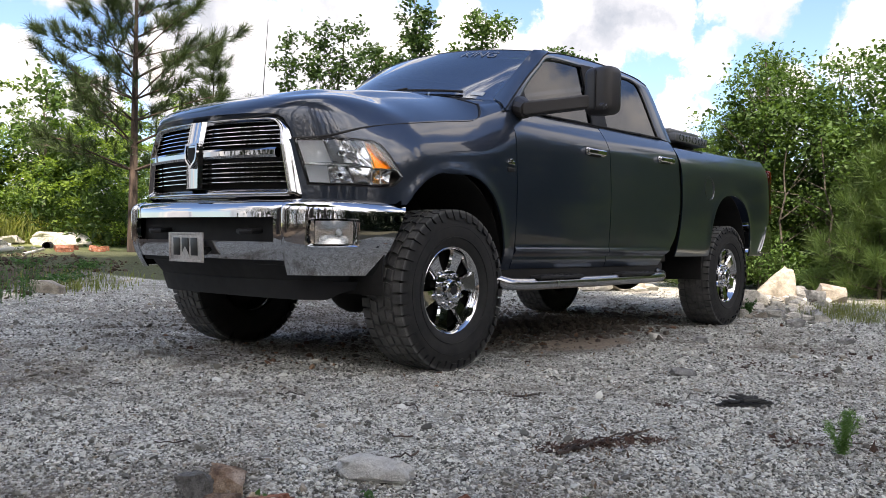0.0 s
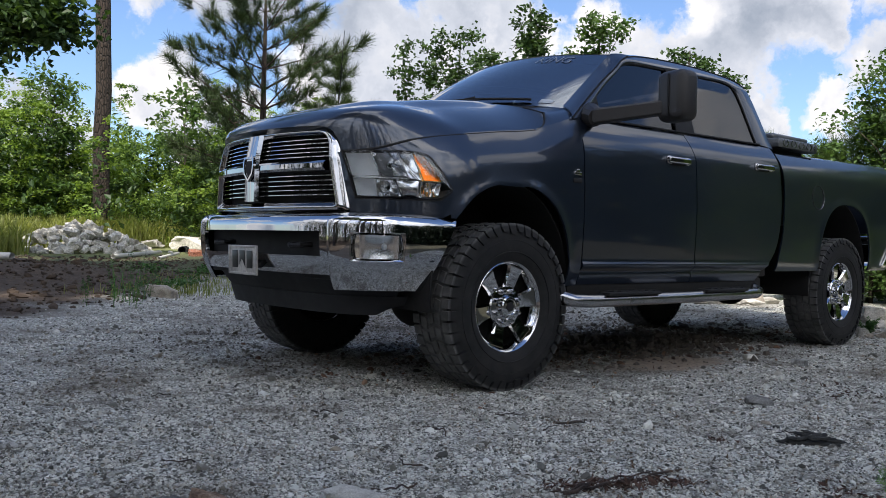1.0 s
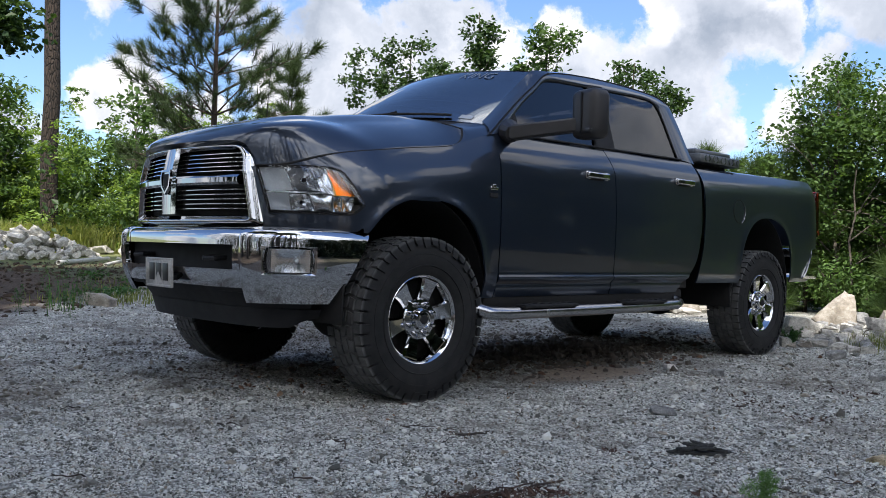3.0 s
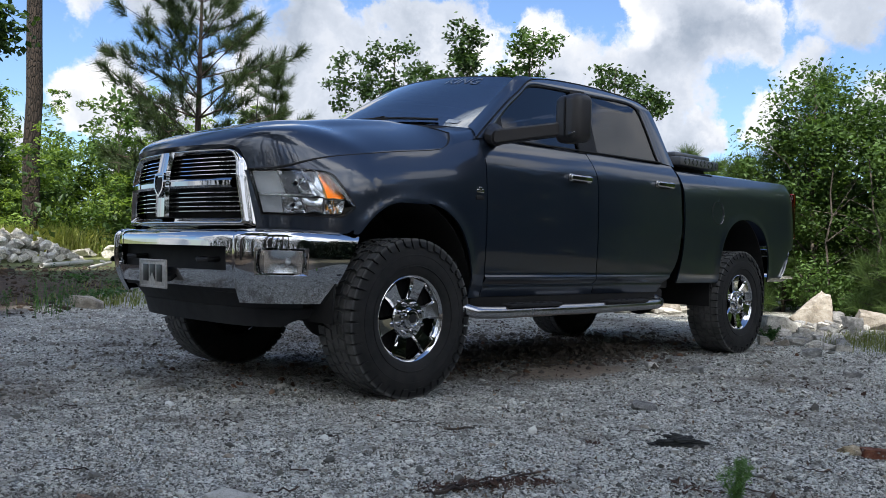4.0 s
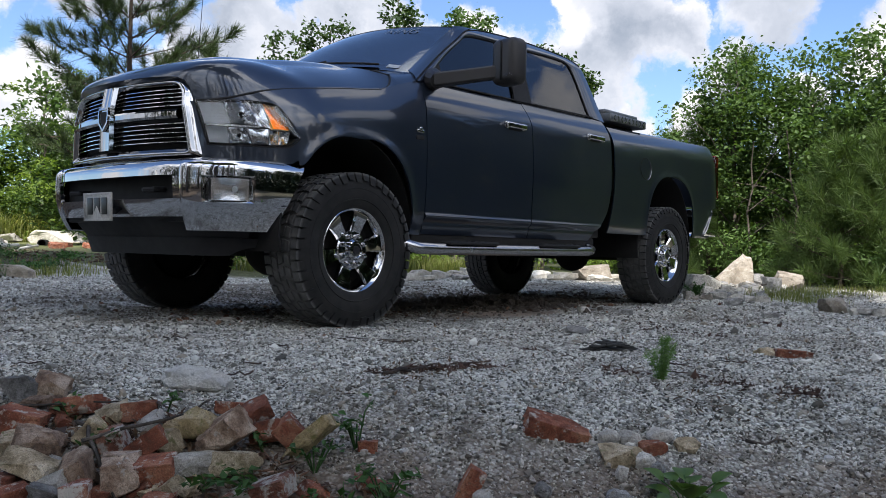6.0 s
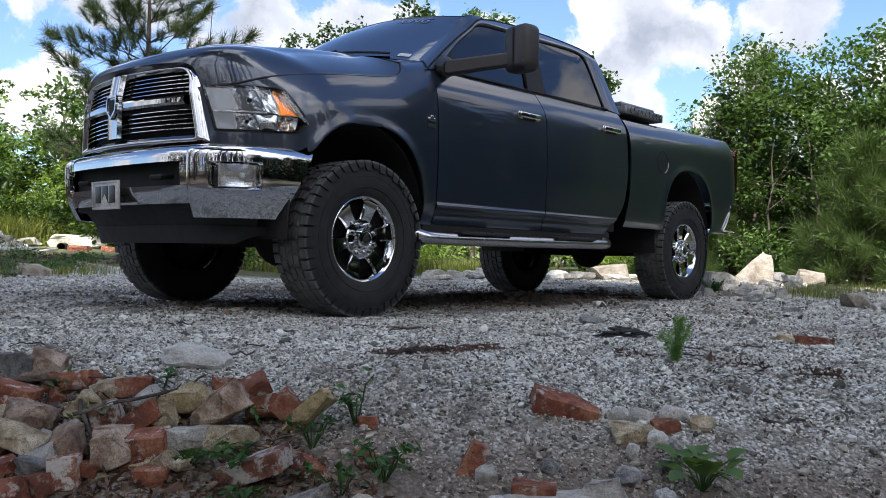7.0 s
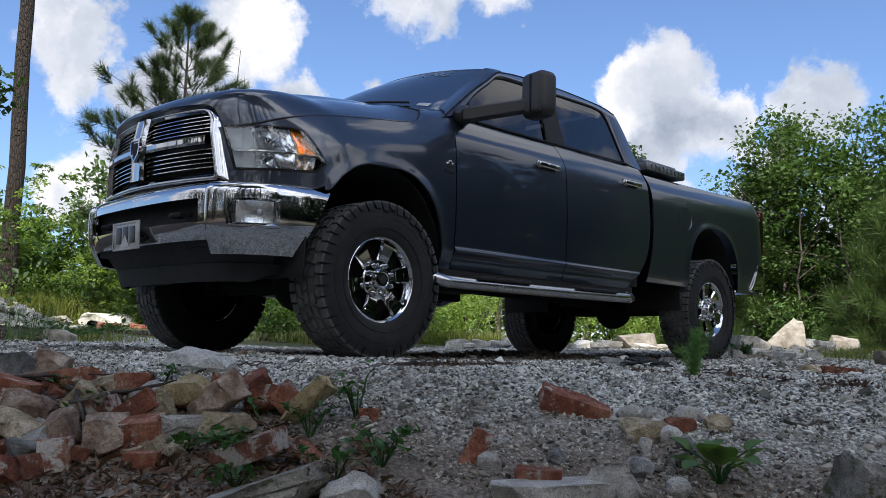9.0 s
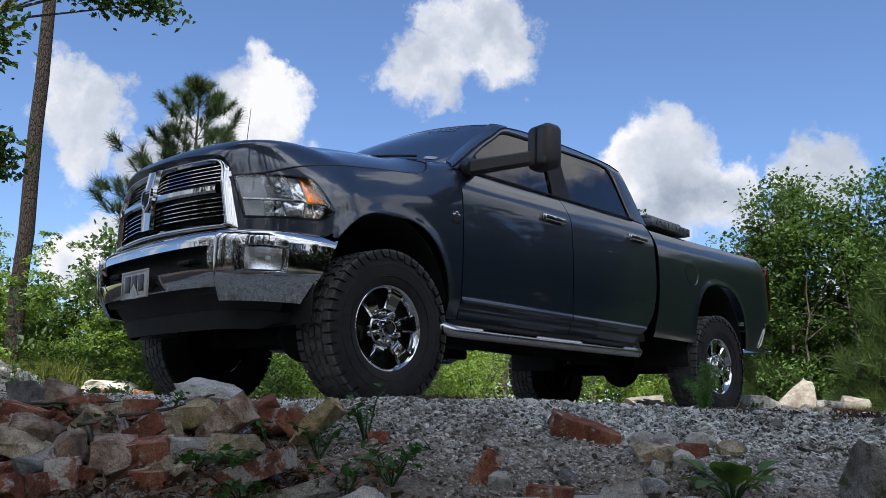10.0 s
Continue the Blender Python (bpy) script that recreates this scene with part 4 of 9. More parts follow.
for s in (-1, 1):
    block("inner_side", (-2.74, s * 0.89 - 0.02, 0.56), (-0.50, s * 0.89 + 0.02, 1.42), 0.01, DARK)
    block("sill", (-2.62, s * 0.90 - 0.045, 0.47), (-0.50, s * 0.90 + 0.045, 0.56), 0.02, DARK)
block("cab_floor", (-2.80, -0.86, 0.60), (-0.45, 0.86, 0.66), 0.01, DARK)
block("cab_bulkhead", (-2.80, -0.86, 0.67), (-2.74, 0.86, 1.46), 0.01, DARK)
block("firewall", (-0.55, -0.86, 0.67), (-0.45, 0.86, 1.38), 0.01, DARK)
for x in (-1.55, -2.45):
    for y in (-0.42, 0.42):
        seat = block("seat", (x - 0.25, y - 0.26, 0.66), (x + 0.25, y + 0.26, 1.02), 0.06, SEAT, label="dark grey cloth seat")
        block("seat_back", (x - 0.26, y - 0.25, 1.00), (x - 0.10, y + 0.25, 1.52), 0.05, SEAT, seat)
        block("headrest", (x - 0.25, y - 0.13, 1.55), (x - 0.15, y + 0.13, 1.74), 0.035, SEAT, seat)
bm = bmesh.new()
box_into(bm, (-0.95, -0.84, 1.05), (-0.48, 0.84, 1.47), 0.06)
part("dashboard", bm, BLACK, truck)
bm = bmesh.new()
wheel_m = Matrix.Translation((-1.06, 0.40, 1.32)) @ Matrix.Rotation(radians(-62), 4, "Y")
ring = [wheel_m @ Vector((0.19 * math.cos(a), 0.19 * math.sin(a), 0)) for a in span(0, 2 * math.pi, 33)]
tube_into(bm, ring, 0.016, 8, False)
for a in (0.3, 2.84, -1.57):
    tube_into(bm, [wheel_m @ Vector((0, 0, -0.02)), wheel_m @ Vector((0.19 * math.cos(a), 0.19 * math.sin(a), 0))], 0.014, 6)
part("steering_wheel", bm, BLACK, truck)

# cargo bed
bm = bmesh.new()
box_into(bm, (-4.86, -0.40, 0.90), (-2.88, 0.40, 0.95), 0.01)
box_into(bm, (-2.93, -0.80, 0.92), (-2.88, 0.80, 1.46), 0.01)
for s in (-1, 1):
    box_into(bm, (-4.86, s * 0.83 - 0.025, 1.18), (-2.90, s * 0.83 + 0.025, 1.465), 0.01)
part("bed_liner", bm, BLACK, truck, "black bed liner")
bm = bmesh.new()
box_into(bm, (-4.925, -0.875, 0.92), (-4.860, 0.875, 1.49), 0.015)
box_into(bm, (-4.935, -0.60, 1.05), (-4.920, 0.60, 1.30), 0.008)
part("tailgate", bm, PAINT, truck)

# frame, axles and the rest below
bm = bmesh.new()
for s in (-1, 1):
    box_into(bm, (-4.85, s * 0.42 - 0.04, 0.56), (0.80, s * 0.42 + 0.04, 0.72), 0.01)
for x in (-0.70, -1.9, -2.9, -4.6):
    box_into(bm, (x - 0.05, -0.42, 0.58), (x + 0.05, 0.42, 0.70), 0.01)
part("chassis", bm, DARK, truck)
for x, off in ((0.0, 0.25), (-3.80, 0.0)):
    bm = bmesh.new()
    tube_into(bm, [(x, y, HUB_Z) for y in (-0.78, -0.3, 0.3, 0.78)], [0.05, 0.055, 0.055, 0.05], 14)
    bmesh.ops.create_uvsphere(bm, u_segments=16, v_segments=10, radius=0.17, matrix=Matrix.Translation((x, off, HUB_Z)))
    part("axle", bm, DARK, truck)
bm = bmesh.new()
tube_into(bm, [(-0.1, 0.0, 0.62), (-1.9, 0.0, 0.56), (-3.70, 0.0, 0.46)], 0.045, 12)
box_into(bm, (-1.9, -0.25, 0.48), (-1.2, 0.2, 0.66), 0.05)
tube_into(bm, [(-0.6, -0.3, 0.58), (-2.2, -0.3, 0.55), (-3.3, -0.45, 0.55), (-4.4, -0.75, 0.60)], 0.05, 12)
part("driveline", bm, DARK, truck)
for y in (-0.55, 0.55):
    bm = bmesh.new()
    tube_into(bm, [(0.13, y, 0.42), (0.08, y * 0.98, 0.95)], 0.032, 10)
    tube_into(bm, [(0.05, y, 0.40), (-0.95, y * 0.80, 0.56)], 0.035, 10)
    part("damper", bm, DARK, truck)

# step bars
for s in (-1, 1):
    bm = bmesh.new()
    pts = [(-0.36, s * 0.90, 0.53), (-0.40, s * 0.97, 0.475), (-0.47, s * 1.02, 0.452), (-0.62, s * 1.04, 0.447), (-1.4, s * 1.045, 0.447), (-2.25, s * 1.04, 0.452), (-2.40, s * 1.03, 0.455), (-2.50, s * 0.99, 0.462), (-2.53, s * 0.90, 0.50)]
    fine = []
    for a, b in zip(pts, pts[1:]):
        fine += [Vector(a).lerp(Vector(b), k / 4) for k in range(4)]
    tube_into(bm, fine + [pts[-1]], 0.037, 16)
    bar = part("step_bar", bm, STEEL, truck, "dull polished steel step bar")
    for x in (-0.95, -1.95):
        bm = bmesh.new()
        box_into(bm, (x - 0.25, s * 1.045 - 0.040, 0.474), (x + 0.25, s * 1.045 + 0.046, 0.496), 0.010)
        for k in range(7):
            box_into(bm, (x - 0.22 + k * 0.065, s * 1.045 - 0.03, 0.494), (x - 0.19 + k * 0.065, s * 1.045 + 0.035, 0.501), 0.002)
        part("step_pad", bm, BLACK, bar, "ribbed black step pad")
    for x in (-0.7, -2.2):
        bm = bmesh.new()
        box_into(bm, (x - 0.03, s * 0.95 - 0.12, 0.455), (x + 0.03, s * 0.95 + 0.09, 0.475), 0.004)
        part("step_bracket", bm, DARK, bar)

# ---- the truck's front ----
# bumper: a plan line round the front, and how far it leans back with height
plan_y = (0.0, 0.25, 0.49, 0.655, 0.750, 0.825, 0.885, 0.932, 0.958)
plan_x = (0.972, 0.966, 0.945, 0.900, 0.842, 0.765, 0.670, 0.525, 0.360)
plan_s = list(range(9))
bx, by = curve_of(plan_s, plan_x), curve_of(plan_s, plan_y)


def plan_at(s, back):
    """A point of the bumper's plan line, set back square to it."""
    a, sg = abs(s), (1 if s >= 0 else -1)
    x, y = bx(a), by(a)
    dx, dy = bx(min(a + 0.05, 8)) - bx(max(a - 0.05, 0)), by(min(a + 0.05, 8)) - by(max(a - 0.05, 0))
    k = math.hypot(dx, dy)
    nx, ny = dy / k, -dx / k
    return x - nx * back, sg * (y - ny * back)


lean = curve_of((0.50, 0.53, 0.58, 0.64, 0.70, 0.76, 0.82, 0.850, 0.866, 0.878, 0.886), (0.082, 0.064, 0.038, 0.015, 0.004, 0.0, 0.001, 0.006, 0.018, 0.038, 0.070))


def bump_at(s, z, out=0.0):
    x, y = plan_at(s, lean(z) - out)
    return (x, y, z)


bumper = empty("front_bumper")
bumper.parent = truck
rows_top = [0.795, 0.802, 0.82, 0.835, 0.848, 0.858, 0.866, 0.873, 0.879, 0.883, 0.886]
thicken(add_part("bumper_top", grid_mesh("bumper_top", bump_at, span(-3.0, 3.0, 61), rows_top, CHROME), bumper, "chrome upper bumper bar"), 0.02)
thicken(add_part("bumper_low", grid_mesh("bumper_low", bump_at, span(-3.0, 3.0, 61), span(0.585, 0.675, 14), CHROME), bumper, "chrome lower bumper bar"), 0.02)
for s in (-1, 1):
    cols = span(2.66, 3.0, 8)
    me = grid_mesh("bumper_post", lambda u, z: bump_at(s * u, z), cols, span(0.675, 0.795, 8), CHROME, flip=s < 0)
    thicken(add_part("bumper_post", me, bumper), 0.02)
    # corner, standing a little proud, with a hole for the fog lamp
    fog0, fog1, zlo, zhi = 4.12, 6.25, 0.660, 0.790
    cu = [2.96, 2.98, 3.0, 3.02, 3.06] + span(3.2, fog0, 9) + span(fog0 + 0.16, fog1, 11) + span(fog1 + 0.15, 8.0, 14)
    cz = span(0.515, zlo, 12) + span(zlo + 0.018, zhi, 7) + [0.80, 0.81, 0.83, 0.848, 0.858, 0.866, 0.873, 0.879, 0.883, 0.886]

    def corner(u, z):
        end = 8.0 - 0.95 * max(0.86 - z, 0) / 0.34
        k = 3.0 + (u - 3.0) * (end - 3.0) / 5.0 if u > fog1 else u
        if u > fog1:
            k = fog1 + (u - fog1) * (end - fog1) / (8.0 - fog1)
        proud = 0.022 * step01(2.96, 3.05, u)
        return bump_at(s * k, z, proud)
    i0, i1 = cu.index(fog0), cu.index(fog1)
    j0, j1 = 11, 18
    me = grid_mesh("bumper_corner", corner, cu, cz, CHROME, flip=s < 0, skip=lambda i, j: i0 <= i < i1 and j0 <= j < j1)
    thicken(add_part("bumper_corner", me, bumper, "chrome bumper corner"), 0.012)
    # bezel sinking into the bumper
    loop = [(u, zlo) for u in cu[i0:i1]] + [(fog1, z) for z in cz[j0:j1]] + [(u, zhi) for u in cu[i1:i0:-1]] + [(fog0, z) for z in cz[j1:j0:-1]]
    bm = bmesh.new()
    rings = []
    for back, grow in ((-0.003, 1.05), (0.004, 1.0), (0.016, 0.945), (0.030, 0.90)):
        cu0, cz0 = (fog0 + fog1) / 2, (zlo + zhi) / 2
        ring = []
        for u, z in loop:
            a, b = (u - cu0) / (fog1 - fog0) * 2, (z - cz0) / (zhi - zlo) * 2
            soft = 0.0 if back < 0 else 0.17
            a, b = a * math.sqrt(1 - soft * b * b), b * math.sqrt(1 - soft * a * a)
            uu, zz = cu0 + a * (fog1 - fog0) / 2 * grow, cz0 + b * (zhi - zlo) / 2 * grow
            x, y = plan_at(s * uu, lean(zz) - 0.022 + back)
            ring.append(bm.verts.new((x, y, zz)))
        rings.append(ring)
    for a, b in zip(rings, rings[1:]):
        for k in range(len(a)):
            bm.faces.new((a[k], a[(k + 1) % len(a)], b[(k + 1) % len(a)], b[k]))
    bm.faces.new(rings[-1])
    bmesh.ops.recalc_face_normals(bm, faces=bm.faces)
    fog = part("fog_lamp", bm, CHROME, bumper, "recessed fog lamp in a chrome bezel")
    # clear lens with a faceted reflector behind it
    def fog_at(u, v, back):
        mu, mz = (fog0 + fog1) / 2, (zlo + zhi) / 2
        uu, zz = mu + u * 0.475 * (fog1 - fog0), mz + v * 0.47 * (zhi - zlo)
        x, y = plan_at(s * uu, lean(zz) - 0.022 + back)
        return (x, y, zz)
    thicken(add_part("lens", grid_mesh("lens", lambda u, v: fog_at(u, v, 0.004 - 0.006 * (1 - u * u) * (1 - v * v)), span(-1, 1, 13), span(-1, 1, 9), CLEAR, flip=s < 0), fog), 0.003).visible_shadow = False
    add_part("reflector", grid_mesh("reflector", lambda u, v: fog_at(0.1 + 0.80 * u, 0.9 * v, 0.012 + 0.014 * (1 - u * u) * (1 - v * v)), span(-1, 1, 19), span(-1, 1, 9), LAMP_CHROME, flip=s < 0), fog)
    bm = bmesh.new()
    bmesh.ops.create_uvsphere(bm, u_segments=12, v_segments=8, radius=0.014, matrix=Matrix.Translation(fog_at(0.35, 0, 0.012)))
    part("bulb", bm, LAMP_SILVER, fog)
# dark slot, tow hooks, air dam
bm = bmesh.new()
box_into(bm, (0.80, -0.62, 0.56), (0.86, 0.62, 0.85), 0.01)
part("bumper_beam", bm, BLACK, bumper)
for y in (-0.40, 0.40):
    bm = bmesh.new()
    tube_into(bm, [(0.86, y - 0.05, 0.73), (0.925, y - 0.05, 0.725), (0.945, y, 0.72), (0.925, y + 0.05, 0.725), (0.86, y + 0.05, 0.73)], 0.014, 8)
    part("tow_hook", bm, BLACK, bumper, "black steel tow hook")
dam_top = lambda s, v: (*plan_at(s, 0.085 + 0.10 * v), 0.60 - 0.13 * v)
thicken(add_part("valance", grid_mesh("valance", dam_top, span(-6.5, 6.5, 53), span(0, 1, 6), BLACK), truck, "black plastic valance under the bumper"), 0.01)
dam_low = lambda s, v: (*plan_at(s, 0.17 + 0.03 * v), 0.485 - (0.095 - 0.05 * step01(5.0, 7.0, abs(s))) * v)
thicken(add_part("air_dam", grid_mesh("air_dam", dam_low, span(-7.0, 7.0, 57), span(0, 1, 6), BLACK), truck, "black rubber air dam"), 0.012)

# front plate with plain dark shapes
plate = empty("front_plate")
plate.parent = truck
bm = bmesh.new()
tip = Matrix.Translation((0.990, -0.005, 0.638)) @ Matrix.Rotation(radians(2), 4, "Y")
box_into(bm, (-0.004, -0.152, -0.077), (0.004, 0.152, 0.077), 0.003, tip)
for y in (-0.145, 0.145):
    box_into(bm, (0.002, y - 0.006, -0.077), (0.008, y + 0.006, 0.077), 0.002, tip)
for z in (-0.071, 0.071):
    box_into(bm, (0.002, -0.139, z - 0.006), (0.008, 0.139, z + 0.006), 0.002, tip)
part("plate_panel", bm, PLATE, plate, "engraved silver grey metal plate")
for y in (-0.078, 0.0, 0.078):
    bm = bmesh.new()
    box_into(bm, (0.0045, y - 0.030, -0.042), (0.007, y + 0.030, 0.050), 0.001, tip)
    part("bar", bm, PLATE_BLACK, plate, "plain black bar")
bm = bmesh.new()
tri = [(-0.055, -0.064), (0.055, -0.064), (0.0, 0.004)]
a = [bm.verts.new(tip @ Vector((0.0095, y, z))) for y, z in tri]
b = [bm.verts.new(tip @ Vector((0.0070, y, z))) for y, z in tri]
bm.faces.new(a), bm.faces.new(b[::-1])
for k in range(3):
    bm.faces.new((a[k], b[k], b[(k + 1) % 3], a[(k + 1) % 3]))
part("triangle", bm, PLATE, plate, smooth=False)
bm = bmesh.new()
box_into(bm, (0.90, -0.12, 0.60), (0.988, 0.11, 0.625), 0.004)
part("bracket", bm, BLACK, plate)

# grille
grille = empty("grille")
grille.parent = truck


def face_x(y):
    return 0.932 - 0.28 * y * y


def open_half(z):
    """Half width of the grille's opening."""
    return 0.530 + 0.070 * (1.272 - z) / 0.332


def outline(top, low, z_top, z_low, r_top, r_low, n=14, m=30):
    """A four-sided outline with rounded corners, the same count of points on every ring."""
    corners = [((low, z_low), r_low), ((top, z_top), r_top), ((-top, z_top), r_top), ((-low, z_low), r_low)]
    out = []
    for k, ((y, z), r) in enumerate(corners):
        p = Vector((y, z))
        before = (Vector(corners[k - 1][0]) - p).normalized()
        after = (Vector(corners[(k + 1) % 4][0]) - p).normalized()
        a, b = p + before * r, p + after * r
        for j in range(n):
            t = j / (n - 1)
            out.append(a * (1 - t) ** 2 + p * 2 * t * (1 - t) + b * t * t)
        nxt, rn = corners[(k + 1) % 4]
        q = Vector(nxt) - after * rn
        for j in range(1, m):
            out.append(b.lerp(q, j / m))
    return [(v.x, v.y) for v in out]


bm = bmesh.new()
rings = []
# inner lip, face, rounded outer edge, side wall: growth from the opening to the outside, and how far ahead
for g, ahead in ((0.0, -0.060), (0.0, -0.014), (0.10, -0.006), (0.30, 0.006), (0.36, 0.012), (0.44, 0.014), (0.60, 0.012), (0.68, 0.006), (0.72, -0.006), (0.80, -0.014), (0.90, -0.022), (0.97, -0.034), (1.0, -0.052), (1.01, -0.13)):
    ring = []
    for y, z in outline(0.530 + 0.052 * g, 0.600 + 0.060 * g, 1.272 + 0.044 * g, 0.940 - 0.060 * g, 0.060 + 0.040 * g, 0.020 + 0.012 * g):
        lean_back = -0.030 * max(z - 1.16, 0) / 0.16
        ring.append(bm.verts.new((face_x(y) + ahead + lean_back, y, z - 0.006 * (y / 0.55) ** 4 * step01(1.1, 1.25, z))))
    rings.append(ring)
N = len(rings[0])
for a, b in zip(rings, rings[1:]):
    for k in range(N):
        bm.faces.new((a[k], a[(k + 1) % N], b[(k + 1) % N], b[k]))
bmesh.ops.recalc_face_normals(bm, faces=bm.faces)
part("grille_frame", bm, GRILLE_CHROME, grille, "chrome grille surround", sharp=60)


def bar_at(y, z, out):
    return (face_x(y) + out - 0.03 * max(z - 1.16, 0) / 0.16, y, z)


def cross_bar(name, z, half, wide, thick, mat, out, label=""):
    """A bowed bar across one side of the grille."""
    made = []
    for s in (-1, 1):
        ys = span(0.072, half, 10)
        ring = [(-wide / 2, -thick), (-wide / 2, thick * 0.3), (-wide * 0.25, thick), (wide * 0.25, thick), (wide / 2, thick * 0.3), (wide / 2, -thick)]
        bm = bmesh.new()
        rows = [[bm.verts.new(bar_at(s * y, z + dz, out + dx)) for dz, dx in ring] for y in ys]
        for a, b in zip(rows, rows[1:]):
            for k in range(len(ring)):
                bm.faces.new((a[k], a[(k + 1) % len(ring)], b[(k + 1) % len(ring)], b[k]))
        bmesh.ops.recalc_face_normals(bm, faces=bm.faces)
        part(name, bm, mat, grille, label)


cross_bar("cross_bar", 1.118, 0.553, 0.048, 0.016, GRILLE_CHROME, 0.006, "chrome bar across the grille")
for z in (0.975, 0.999, 1.023, 1.047, 1.071, 1.165, 1.187, 1.209, 1.231, 1.253):
    cross_bar("slat", z, open_half(z) + 0.01, 0.0075, 0.022, GRILLE_CHROME, -0.034, "thin chrome grille slat")
bm = bmesh.new()
for z0, z1 in ((0.945, 1.292),):
    sec = [(-0.072, -0.03), (-0.070, 0.012), (-0.050, 0.028), (-0.035, 0.022), (0.035, 0.022), (0.050, 0.028), (0.070, 0.012), (0.072, -0.03)]
    rows = [[bm.verts.new(bar_at(y, z, out + 0.006)) for y, out in sec] for z in span(z0, z1, 12)]
    for a, b in zip(rows, rows[1:]):
        for k in range(len(sec) - 1):
            bm.faces.new((a[k], b[k], b[k + 1], a[k + 1]))
bmesh.ops.recalc_face_normals(bm, faces=bm.faces)
part("centre_bar", bm, GRILLE_CHROME, grille, "chrome upright in the middle of the grille")
bm = bmesh.new()
back = lambda y, z: bar_at(y, z, -0.075)
me = grid_mesh("grille_back", back, span(-0.60, 0.60, 25), span(0.93, 1.30, 6), BLACK)
add_part("grille_back", me, grille)
# shield badge
bm = bmesh.new()
shield = [(-0.050, 0.060), (0.050, 0.060), (0.055, 0.020), (0.045, -0.030), (0.0, -0.072), (-0.045, -0.030), (-0.055, 0.020)]
base = [bm.verts.new(bar_at(y, 1.120 + z, 0.030)) for y, z in shield]
rim = [bm.verts.new(bar_at(y, 1.120 + z, 0.046)) for y, z in shield]
rim2 = [bm.verts.new(bar_at(y * 0.80, 1.120 + z * 0.80, 0.046)) for y, z in shield]
deep = [bm.verts.new(bar_at(y * 0.78, 1.120 + z * 0.78, 0.038)) for y, z in shield]
for a, b in ((base, rim), (rim, rim2), (rim2, deep)):
    for k in range(7):
        bm.faces.new((a[k], a[(k + 1) % 7], b[(k + 1) % 7], b[k]))
bm.faces.new(deep)
bmesh.ops.recalc_face_normals(bm, faces=bm.faces)
badge = part("badge", bm, GRILLE_CHROME, grille, "plain chrome shield badge", sharp=20)
bm = bmesh.new()
inner = [bm.verts.new(bar_at(y * 0.62, 1.118 + z * 0.66, 0.0405)) for y, z in shield]
bm.faces.new(inner)
part("badge_field", bm, BLACK, badge)
# painted lip between grille and hood
lip = lambda u, v: (hood_at(u, 0.0)[0] - 0.004 - 0.05 * v, hood_at(u, 0)[1] * 0.995, hood_at(u, 0.0)[2] - 0.001 - 0.03 * v)
add_part("hood_nose", grid_mesh("hood_nose", lip, span(-0.98, 0.98, 41), span(0, 1, 5), PAINT), truck)
bm = bmesh.new()
box_into(bm, (0.58, -0.50, 0.60), (0.72, 0.50, 1.26), 0.03)
box_into(bm, (-0.40, -0.60, 1.20), (0.60, 0.60, 1.36), 0.03)
part("radiator_support", bm, DARK, truck)

# head lamps


def lamp_at(x, z, out=0.0, mirror=False):
    x = nose_x(x, z)
    y = body_y(x, z)
    nx, ny = 0.9 * (x - 0.25) / 0.6 * 0.75, 1.0
    k = math.hypot(nx, ny)
    return (x + nx / k * out, (y + ny / k * out) * (-1 if mirror else 1), z)


def lamp_point(x, v, out=0.0, mirror=False):
    return lamp_at(x, lamp_low(x) + (lamp_high(x) - lamp_low(x)) * v, out, mirror)


lamp_cols = [0.400, 0.412, 0.425, 0.436, 0.448, 0.46, 0.475, 0.485, 0.492, 0.500, 0.515, 0.530, 0.56] + span(0.600, LAMP_IN, 8)


def lamp_cell(name, corners, rim, deep, mat, owner, mirror, label="", n=9, power=2.0):
    """A four-cornered cell of the lamp, sunk or raised towards its middle."""
    c = [Vector(p) for p in corners]

    def at(u, v):
        p = c[0].lerp(c[1], u).lerp(c[3].lerp(c[2], u), v)
        sink = (1 - abs(2 * u - 1) ** power) * (1 - abs(2 * v - 1) ** power)
        return lamp_at(p.x, p.y, rim - deep * sink)
    return add_part(name, grid_mesh(name, at, span(0, 1, n), span(0, 1, n), mat, mirror=mirror), owner, label)


